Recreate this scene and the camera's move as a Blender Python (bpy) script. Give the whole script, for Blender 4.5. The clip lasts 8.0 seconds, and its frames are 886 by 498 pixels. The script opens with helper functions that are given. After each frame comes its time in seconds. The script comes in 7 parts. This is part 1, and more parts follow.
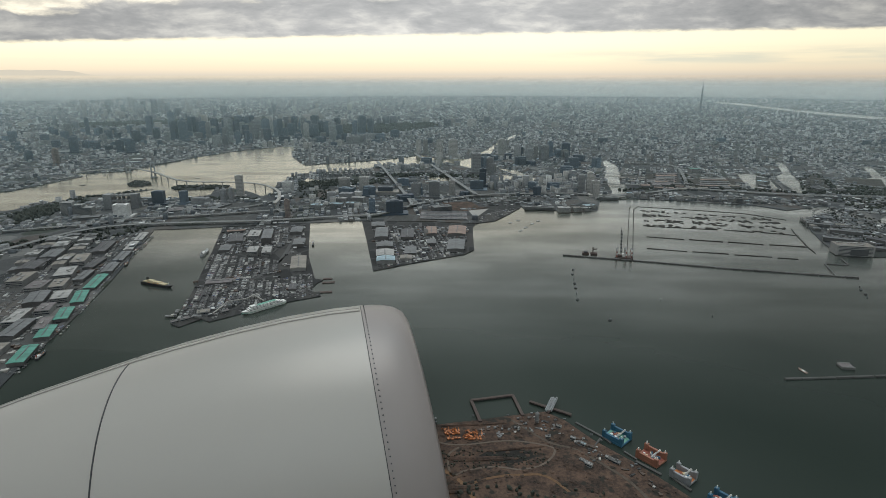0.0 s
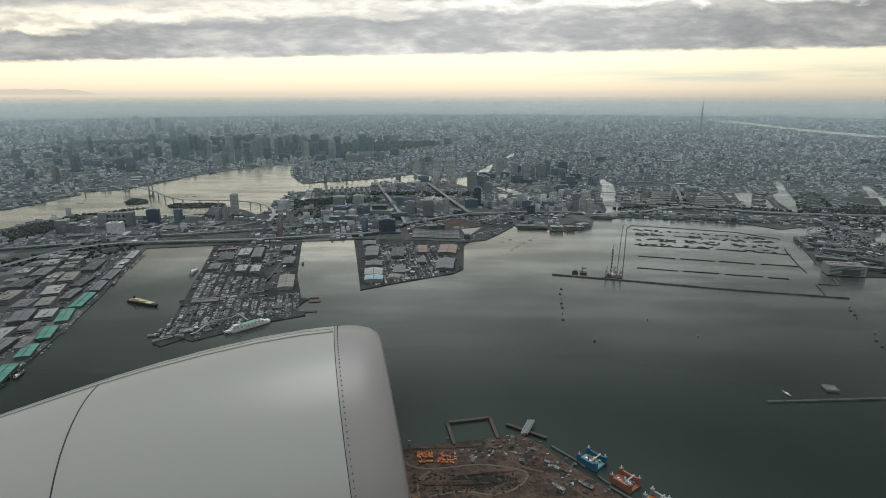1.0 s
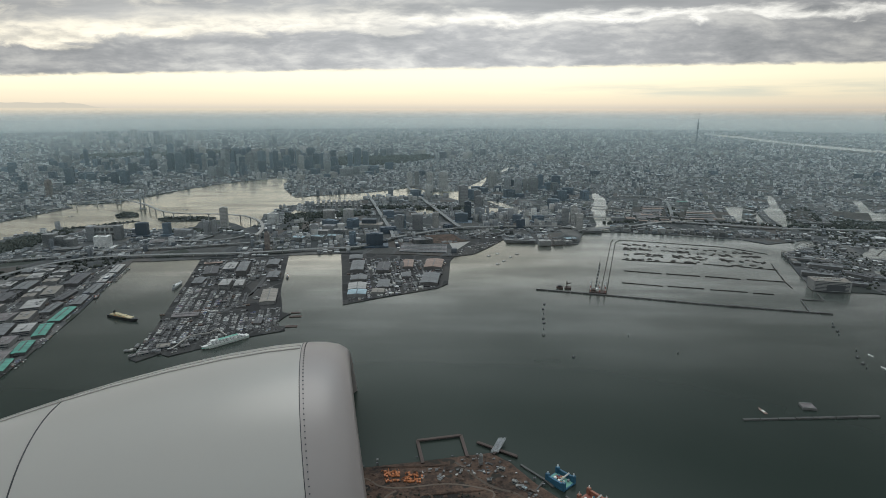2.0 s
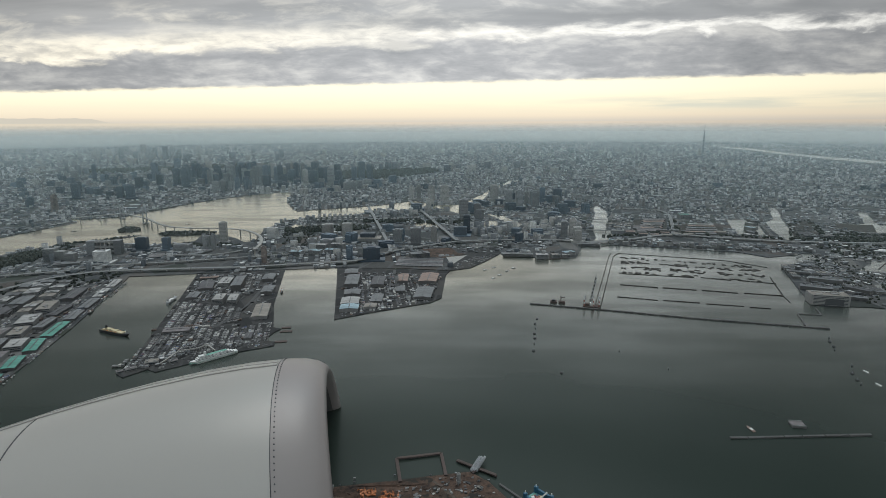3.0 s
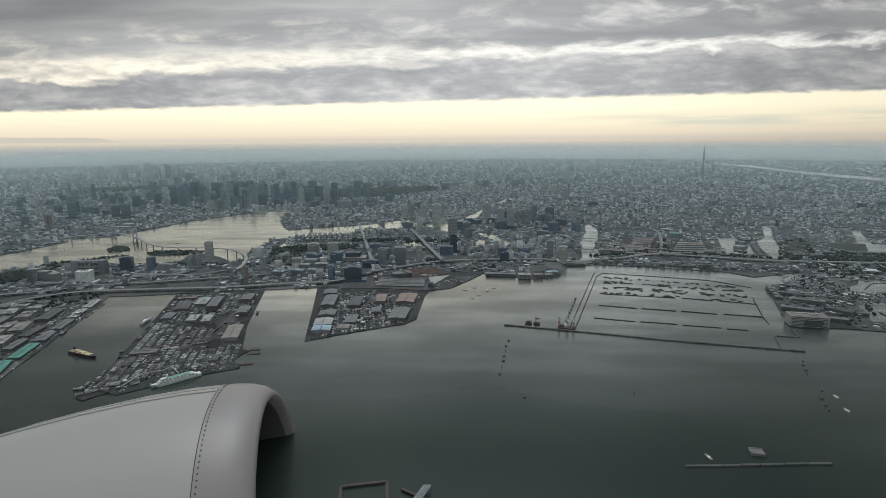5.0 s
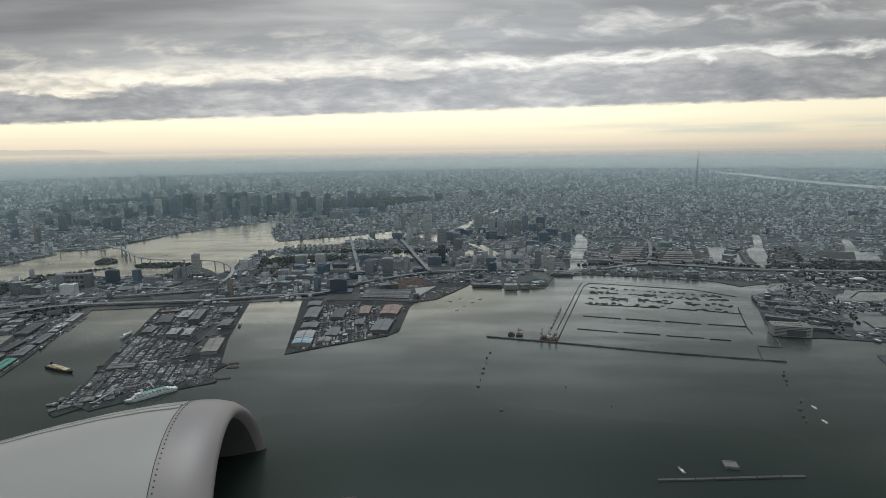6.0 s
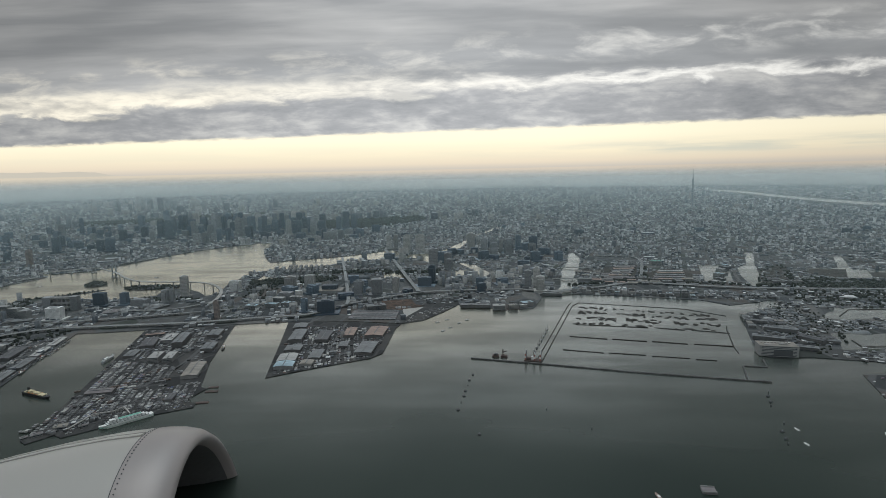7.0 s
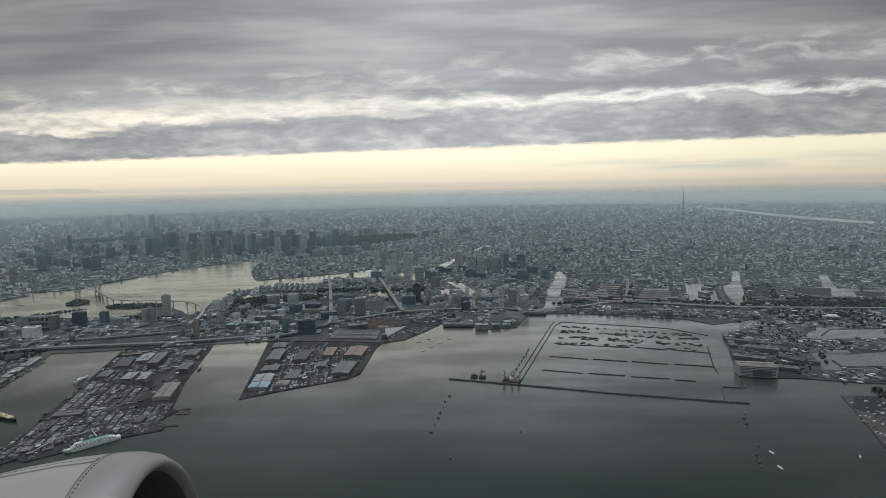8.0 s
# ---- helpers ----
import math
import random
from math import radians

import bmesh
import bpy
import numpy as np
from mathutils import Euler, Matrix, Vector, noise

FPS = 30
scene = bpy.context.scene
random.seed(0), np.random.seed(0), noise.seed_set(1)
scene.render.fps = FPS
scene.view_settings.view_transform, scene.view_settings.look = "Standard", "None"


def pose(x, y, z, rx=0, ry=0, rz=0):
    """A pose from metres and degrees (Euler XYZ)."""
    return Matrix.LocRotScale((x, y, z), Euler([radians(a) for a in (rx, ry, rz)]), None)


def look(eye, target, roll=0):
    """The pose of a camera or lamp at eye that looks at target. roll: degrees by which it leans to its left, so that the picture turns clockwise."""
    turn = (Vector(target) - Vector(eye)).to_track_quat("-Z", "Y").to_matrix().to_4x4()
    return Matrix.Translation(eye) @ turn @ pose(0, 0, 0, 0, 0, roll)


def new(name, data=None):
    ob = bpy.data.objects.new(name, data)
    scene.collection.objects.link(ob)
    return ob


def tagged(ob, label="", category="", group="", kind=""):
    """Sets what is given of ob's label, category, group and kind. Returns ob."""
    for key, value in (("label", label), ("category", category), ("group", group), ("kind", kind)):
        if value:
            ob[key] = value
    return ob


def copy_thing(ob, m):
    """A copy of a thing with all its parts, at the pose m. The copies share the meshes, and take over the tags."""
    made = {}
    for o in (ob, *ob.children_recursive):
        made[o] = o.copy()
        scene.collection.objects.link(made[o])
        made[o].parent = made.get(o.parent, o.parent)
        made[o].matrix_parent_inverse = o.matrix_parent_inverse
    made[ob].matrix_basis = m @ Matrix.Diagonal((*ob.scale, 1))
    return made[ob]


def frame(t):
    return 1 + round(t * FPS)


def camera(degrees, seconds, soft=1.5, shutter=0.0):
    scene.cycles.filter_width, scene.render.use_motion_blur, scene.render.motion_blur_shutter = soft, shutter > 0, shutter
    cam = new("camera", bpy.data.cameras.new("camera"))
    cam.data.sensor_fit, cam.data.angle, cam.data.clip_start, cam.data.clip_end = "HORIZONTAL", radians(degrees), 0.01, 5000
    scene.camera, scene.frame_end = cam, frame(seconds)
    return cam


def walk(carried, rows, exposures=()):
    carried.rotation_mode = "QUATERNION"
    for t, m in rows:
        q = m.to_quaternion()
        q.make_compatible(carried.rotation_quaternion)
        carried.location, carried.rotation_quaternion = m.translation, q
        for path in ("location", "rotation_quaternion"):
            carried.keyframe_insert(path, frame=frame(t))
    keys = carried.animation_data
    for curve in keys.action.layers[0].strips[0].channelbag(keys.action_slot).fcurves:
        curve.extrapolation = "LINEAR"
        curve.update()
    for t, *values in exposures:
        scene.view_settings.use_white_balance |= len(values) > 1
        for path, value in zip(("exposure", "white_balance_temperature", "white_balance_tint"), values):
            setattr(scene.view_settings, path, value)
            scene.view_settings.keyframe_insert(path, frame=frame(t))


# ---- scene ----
# An aircraft's view over a harbour city, built at one fifth of full size (1 unit = 5 m), so that the far city lies within reach.
cam = camera(76.2, 8.0, soft=0.8)
PATH = [
    (0, 0.00, 0.00, 148.56, 0.22, -16.95, -0.06),
    (0.5, 6.69, 0.59, 149.11, 0.58, -15.81, -0.16),
    (1, 13.42, 1.22, 149.68, 0.67, -15.19, -0.09),
    (1.5, 20.20, 1.90, 150.24, 0.46, -14.54, 0.12),
    (3, 40.75, 4.21, 151.99, 1.58, -12.60, -0.31),
    (3.5, 47.68, 5.08, 152.58, 1.91, -12.01, -0.40),
    (4, 54.65, 5.98, 153.18, 2.09, -11.61, -0.43),
    (4.5, 61.66, 6.94, 153.79, 2.28, -11.23, -0.39),
    (6, 82.93, 10.08, 155.66, 2.10, -9.91, -0.81),
    (6.5, 90.09, 11.21, 156.29, 2.14, -9.09, -0.99),
    (7, 97.30, 12.40, 156.93, 2.10, -7.99, -1.20),
    (7.5, 104.55, 13.63, 157.58, 1.83, -7.01, -1.14),
    (8, 111.83, 14.90, 158.24, 1.60, -6.26, -1.09),
]
EXPOSURE = [(0.0, 0.22, 6650, 10), (1.5, 0.2, 6520, 10), (4.0, 0.12, 6440, 11), (6.0, 0.08, 6420, 11), (8.0, 0.0, 6400, 11)]


def eye_pose(x, y, z, yaw, pitch, lean):
    """Heading, then tilt, then lean about the line of sight."""
    return pose(x, y, z, 0, 0, yaw) @ pose(0, 0, 0, 90 + pitch, 0, 0) @ pose(0, 0, 0, 0, 0, lean)


walk(cam, [(t, eye_pose(*row)) for t, *row in PATH], EXPOSURE)
# ---- sky, sun ----
SUN_AZ, SUN_EL = radians(-12), radians(68)


class Graph:
    """Short notation for node trees."""

    def __init__(self, tree):
        self.tree = tree
        tree.nodes.clear()

    def put(self, kind, ins=None, **props):
        node = self.tree.nodes.new(kind)
        for key, value in props.items():
            setattr(node, key, value)
        for key, value in (ins or {}).items():
            sock = node.inputs[key]
            if isinstance(value, bpy.types.NodeSocket):
                self.tree.links.new(value, sock)
            else:
                sock.default_value = value
        return node

    def math(self, op, a, b=0.0, c=0.0, clamp=False):
        return self.put("ShaderNodeMath", {0: a, 1: b, 2: c}, operation=op, use_clamp=clamp).outputs[0]

    def smooth(self, value, lo, hi, out0=0.0, out1=1.0):
        return self.put("ShaderNodeMapRange", {0: value, 1: lo, 2: hi, 3: out0, 4: out1}, interpolation_type="SMOOTHSTEP").outputs[0]

    def mix(self, fac, a, b, blend="MIX"):
        n = self.put("ShaderNodeMix", {0: fac, 6: a, 7: b}, data_type="RGBA", blend_type=blend)
        return n.outputs[2]

    def noise(self, vec, scale, detail=4.0, rough=0.55, distort=0.0):
        return self.put("ShaderNodeTexNoise", {"Vector": vec, "Scale": scale, "Detail": detail, "Roughness": rough, "Distortion": distort}).outputs[0]

    def ramp(self, fac, stops):
        n = self.put("ShaderNodeValToRGB", {0: fac})
        el = n.color_ramp.elements
        while len(el) < len(stops):
            el.new(0.5)
        for e, (p, c) in zip(el, stops):
            e.position, e.color = p, (*c, 1)
        return n.outputs[0]


def make_world():
    world = bpy.data.worlds.new("overcast_sky")
    scene.world = world
    world.use_nodes = True
    g = Graph(world.node_tree)
    d = g.put("ShaderNodeTexCoord").outputs["Generated"]
    xyz = g.put("ShaderNodeSeparateXYZ", {0: d}).outputs
    az = g.math("ARCTAN2", xyz[0], xyz[1])
    el = g.math("MULTIPLY", g.math("ARCSINE", xyz[2]), 57.2958)
    sky = g.put("ShaderNodeTexSky", sky_type="NISHITA", sun_disc=False, sun_elevation=SUN_EL, sun_rotation=SUN_AZ, air_density=1.5, dust_density=3.0).outputs[0]
    sky = g.mix(1.0, sky, (0.02, 0.02, 0.02, 1), "MULTIPLY")
    # clear strip under the cloud deck, with a thin grey-green veil to the right
    strip = g.ramp(g.math("DIVIDE", el, 10.0, clamp=True), [(0.0, (0.58, 0.54, 0.48)), (0.06, (0.80, 0.70, 0.54)), (0.16, (0.93, 0.84, 0.62)), (0.30, (1.03, 0.95, 0.71)), (0.7, (1.0, 0.95, 0.76))])
    wisp = g.put("ShaderNodeCombineXYZ", {0: g.math("MULTIPLY", az, 5.0), 1: g.math("MULTIPLY", el, 1.1), 2: 0.0}).outputs[0]
    veil = g.math("MULTIPLY", g.math("MULTIPLY", g.smooth(az, 0.0, 0.4, 0.15, 0.75), g.smooth(el, 0.7, 1.5)), g.math("MULTIPLY", g.smooth(el, 2.7, 1.8), g.smooth(g.noise(wisp, 1.0, 4.0), 0.35, 0.65)))
    strip = g.mix(veil, strip, (0.60, 0.63, 0.55, 1))
    clear = g.mix(1.0, strip, sky, "ADD")
    # cloud deck: a low bank with a puffy top, a broken bright gap, then the smooth grey underside overhead
    ahead = g.math("MAXIMUM", g.math("ABSOLUTE", xyz[1]), 0.25)
    u = g.math("DIVIDE", xyz[0], ahead)
    q = g.math("MULTIPLY", g.math("DIVIDE", xyz[2], ahead), 57.3)

    def spot(ku, kq, seed, detail=5.0, rough=0.55, distort=0.0):
        vec = g.put("ShaderNodeCombineXYZ", {0: g.math("MULTIPLY", u, ku), 1: g.math("MULTIPLY", q, kq), 2: seed}).outputs[0]
        return g.noise(vec, 1.0, detail, rough, distort)

    puff = spot(11.0, 0.64, 0.3, 6.0, 0.58, 0.35)
    tuft = spot(25.0, 1.5, 2.1, 4.0, 0.6, 0.4)
    long = spot(2.2, 0.42, 4.7, 6.0, 0.55, 0.2)
    wide = spot(1.3, 0.12, 8.2, 4.0, 0.5, 0.4)
    line = g.math("ADD", g.math("MULTIPLY", u, 1.9), 8.5)
    crest = g.math("ADD", line, g.math("ADD", g.math("MULTIPLY", g.math("SUBTRACT", puff, 0.5), 3.6), -0.95))
    brow = g.math("ADD", line, g.math("ADD", g.math("MULTIPLY", g.math("SUBTRACT", long, 0.5), 4.2), g.math("MULTIPLY", g.math("SUBTRACT", tuft, 0.5), 1.6)))
    brow = g.math("ADD", brow, g.math("SUBTRACT", 1.25, g.math("MULTIPLY", u, 0.5)))
    over, under = g.math("SUBTRACT", q, crest), g.math("SUBTRACT", brow, q)
    # bright rim along the top of the bank, widening to an open gap on the evening side
    gape = g.smooth(u, 0.35, -0.5, 1.0, 2.5)
    first = g.math("MULTIPLY", g.smooth(over, -0.35, 0.45), g.smooth(g.math("DIVIDE", over, gape), 1.35, 0.25))
    first = g.math("MULTIPLY", g.math("MULTIPLY", first, g.smooth(under, -1.5, 1.5)), g.smooth(g.math("ADD", long, g.math("MULTIPLY", tuft, 0.5)), 0.55, 0.85, 0.45, 1.0))
    line2 = g.math("ADD", g.math("MULTIPLY", u, 2.6), 11.2)
    off2 = g.math("ABSOLUTE", g.math("SUBTRACT", q, line2))
    second = g.math("MULTIPLY", g.smooth(off2, 2.6, 0.2), g.smooth(g.math("ADD", puff, g.math("MULTIPLY", u, 0.06)), 0.46, 0.76))
    glow = g.math("MAXIMUM", first, g.math("MULTIPLY", second, 0.5))
    shade = g.math("ADD", g.math("MULTIPLY", puff, 0.5), g.math("ADD", g.math("MULTIPLY", tuft, 0.2), g.math("MULTIPLY", long, 0.3)))
    bank = g.ramp(shade, [(0.36, (0.31, 0.325, 0.335)), (0.48, (0.42, 0.43, 0.435)), (0.62, (0.66, 0.66, 0.63))])
    soft = g.math("ADD", g.math("MULTIPLY", wide, 0.65), g.math("MULTIPLY", long, 0.35))
    roof = g.ramp(soft, [(0.36, (0.205, 0.215, 0.22)), (0.5, (0.30, 0.31, 0.312)), (0.62, (0.46, 0.465, 0.455))])
    # thinner and lighter just above the gap
    roof = g.put("ShaderNodeVectorMath", {0: roof, 3: g.smooth(g.math("SUBTRACT", q, line), 6.0, 0.6, 1.0, 1.4)}, operation="SCALE").outputs[0]
    grey = g.mix(g.smooth(g.math("SUBTRACT", q, line), -0.4, 0.9), bank, roof)
    # an overcast sky brightens towards the zenith
    lift = g.smooth(el, 17.0, 60.0, 1.0, 3.9)
    grey = g.put("ShaderNodeVectorMath", {0: grey, 3: lift}, operation="SCALE").outputs[0]
    # cooler overhead, darker away from the evening side
    grey = g.mix(g.smooth(el, 18.0, 45.0), grey, g.mix(1.0, grey, (0.85, 1.0, 1.085, 1), "MULTIPLY"))
    grey = g.put("ShaderNodeVectorMath", {0: grey, 3: g.math("ADD", g.math("MULTIPLY", g.math("COSINE", az), 0.10), 0.94)}, operation="SCALE").outputs[0]
    # the evening side glows through the deck, most of all higher up
    lobe = g.math("POWER", g.math("MAXIMUM", g.math("COSINE", az), 0.0), 9.0)
    lobe = g.math("MULTIPLY", lobe, g.smooth(el, 8.0, 24.0, 0.22, 0.95))
    lobe = g.math("ADD", lobe, g.smooth(el, 8.0, 24.0, 0.86, 0.50))
    lobe = g.math("ADD", lobe, g.smooth(xyz[1], -0.1, -0.6, 0.0, 0.5))
    grey = g.put("ShaderNodeVectorMath", {0: grey, 3: g.math("MULTIPLY", lobe, g.math("MULTIPLY", g.smooth(u, 0.15, 1.0, 1.0, 0.86), g.smooth(u, -0.85, -0.15, 0.82, 1.0)))}, operation="SCALE").outputs[0]
    deck = g.mix(g.math("MULTIPLY", glow, g.smooth(el, 20.0, 14.0)), grey, g.mix(g.smooth(u, -0.8, 0.4), (1.05, 0.98, 0.80, 1), (1.04, 1.03, 0.96, 1)))
    edge = g.math("ADD", g.math("MULTIPLY", u, 0.8), 3.75)
    edge = g.math("ADD", edge, g.math("MULTIPLY", g.math("SUBTRACT", tuft, 0.5), 0.6))
    cover = g.smooth(g.math("SUBTRACT", q, edge), -0.1, 0.32)
    out = g.mix(cover, clear, deck)
    # the brightest part of the evening sky lies ahead; it dims to the right
    out = g.put("ShaderNodeVectorMath", {0: out, 3: g.smooth(az, 0.12, 0.7, 1.0, 0.82)}, operation="SCALE").outputs[0]
    bg = g.put("ShaderNodeBackground", {0: out, 1: 1.0})
    g.put("ShaderNodeOutputWorld", {0: bg.outputs[0]})


make_world()
sun = new("sun", bpy.data.lights.new("sun", "SUN"))
sun.data.energy, sun.data.angle, sun.data.color = 0.8, radians(35), (1.0, 0.965, 0.90)
sun.matrix_world = look((0, 0, 0), (-math.sin(SUN_AZ) * math.cos(SUN_EL), -math.cos(SUN_AZ) * math.cos(SUN_EL), -math.sin(SUN_EL)))
# ---- materials ----
def material(name):
    m = bpy.data.materials.new(name)
    m.use_nodes = True
    return m, Graph(m.node_tree)


def finish(g, colour, rough=0.8, metal=0.0, bump=None, strength=0.3, dist=0.1, ior=1.45, spec=0.5):
    b = g.put("ShaderNodeBsdfPrincipled", {"Base Color": colour, "Roughness": rough, "Metallic": metal, "IOR": ior, "Specular IOR Level": spec})
    if bump is not None:
        n = g.put("ShaderNodeBump", {"Height": bump, "Strength": strength, "Distance": dist})
        g.tree.links.new(n.outputs[0], b.inputs["Normal"])
    g.put("ShaderNodeOutputMaterial", {0: b.outputs[0]})


def plain(name, colour, rough=0.7, metal=0.0, vary=0.25, scale=0.5, fine=4.0):
    """A surface with stains at two scales and a little change from piece to piece."""
    m, g = material(name)
    pos = g.put("ShaderNodeNewGeometry").outputs["Position"]
    rnd = g.put("ShaderNodeObjectInfo").outputs["Random"]
    a = g.noise(pos, scale, 3.0)
    b = g.noise(pos, fine, 4.0, 0.65)
    k = g.math("ADD", g.math("MULTIPLY", g.math("SUBTRACT", a, 0.5), 2 * vary), g.math("MULTIPLY", g.math("SUBTRACT", b, 0.5), 1.4 * vary))
    k = g.math("ADD", k, g.math("MULTIPLY", g.math("SUBTRACT", rnd, 0.5), vary))
    k = g.math("ADD", k, 1.0)
    col = g.put("ShaderNodeVectorMath", {0: (*colour[:3],), 3: k}, operation="SCALE").outputs[0]
    finish(g, col, rough, metal, b, 0.25, 0.05)
    return m


def patchwork(name, stops, rough=0.85, floor=0.62, window=0.6):
    """Buildings of a whole quarter: every one its own tone, storeys darker by their windows, roofs with plant and stains."""
    m, g = material(name)
    geo = g.put("ShaderNodeNewGeometry").outputs
    rnd = geo["Random Per Island"]
    xyz = g.put("ShaderNodeSeparateXYZ", {0: geo["Position"]}).outputs
    nz = g.put("ShaderNodeSeparateXYZ", {0: geo["True Normal"]}).outputs[2]
    roof = g.math("GREATER_THAN", nz, 0.7)
    tone = g.ramp(rnd, stops)
    other = g.ramp(g.math("FRACT", g.math("MULTIPLY", rnd, 37.7)), [(0.0, (0.07, 0.078, 0.085)), (0.4, (0.125, 0.138, 0.15)), (0.7, (0.23, 0.242, 0.25)), (0.9, (0.48, 0.49, 0.49)), (1.0, (0.76, 0.76, 0.75))])
    row = g.math("FRACT", g.math("DIVIDE", xyz[2], floor))
    along = g.math("FRACT", g.math("MULTIPLY", g.math("ADD", xyz[0], xyz[1]), 0.9))
    win = g.math("MULTIPLY", g.math("GREATER_THAN", row, 0.5), g.math("GREATER_THAN", along, 0.25))
    tone = g.put("ShaderNodeVectorMath", {0: tone, 3: 0.86}, operation="SCALE").outputs[0]
    wall = g.mix(g.math("MULTIPLY", win, window), tone, (0.03, 0.035, 0.045, 1))
    stain = g.noise(geo["Position"], 0.9, 4.0, 0.7)
    col = g.mix(roof, wall, other)
    col = g.mix(g.smooth(stain, 0.3, 0.75, 0.25, 0.0), col, (0.05, 0.05, 0.05, 1))
    finish(g, col, rough)
    return m


def ground_mat(name, dark, light, scale, rough=0.9, green=None):
    m, g = material(name)
    pos = g.put("ShaderNodeNewGeometry").outputs["Position"]
    a = g.noise(pos, scale, 5.0, 0.6)
    b = g.noise(pos, scale * 9, 4.0, 0.65)
    k = g.math("ADD", g.math("MULTIPLY", a, 0.6), g.math("MULTIPLY", b, 0.4))
    col = g.ramp(k, [(0.36, dark), (0.62, light)])
    if green:
        col = g.mix(g.smooth(g.noise(pos, scale * 1.7, 3.0), 0.55, 0.65), col, (*green, 1))
    finish(g, col, rough, 0, b, 0.3, 0.1)
    return m


def parcel_mat(name, size, turn, stops, road, rough=0.9):
    """Town ground: plots of asphalt, concrete, gravel and grass, parted by streets."""
    m, g = material(name)
    pos = g.put("ShaderNodeNewGeometry").outputs["Position"]
    flat = g.put("ShaderNodeMapping", {"Vector": pos, "Rotation": (0, 0, turn), "Scale": (1 / size, 0.6 / size, 0.0)}).outputs[0]
    cell = g.put("ShaderNodeTexVoronoi", {"Vector": flat, "Scale": 1.0, "Randomness": 0.75}, distance="CHEBYCHEV", voronoi_dimensions="2D")
    gap = g.put("ShaderNodeTexVoronoi", {"Vector": flat, "Scale": 1.0, "Randomness": 0.75}, feature="DISTANCE_TO_EDGE", voronoi_dimensions="2D").outputs["Distance"]
    tone = g.ramp(g.put("ShaderNodeSeparateColor", {0: cell.outputs["Color"]}).outputs[0], stops)
    a, b = g.noise(pos, 0.12, 4.0), g.noise(pos, 1.3, 4.0, 0.7)
    k = g.math("ADD", g.math("ADD", g.math("MULTIPLY", g.math("SUBTRACT", a, 0.5), 0.7), g.math("MULTIPLY", g.math("SUBTRACT", b, 0.5), 0.9)), 1.0)
    tone = g.put("ShaderNodeVectorMath", {0: tone, 3: k}, operation="SCALE").outputs[0]
    col = g.mix(g.smooth(gap, 0.05, 0.09), (*road, 1), tone)
    finish(g, col, rough, 0, b, 0.3, 0.1)
    return m


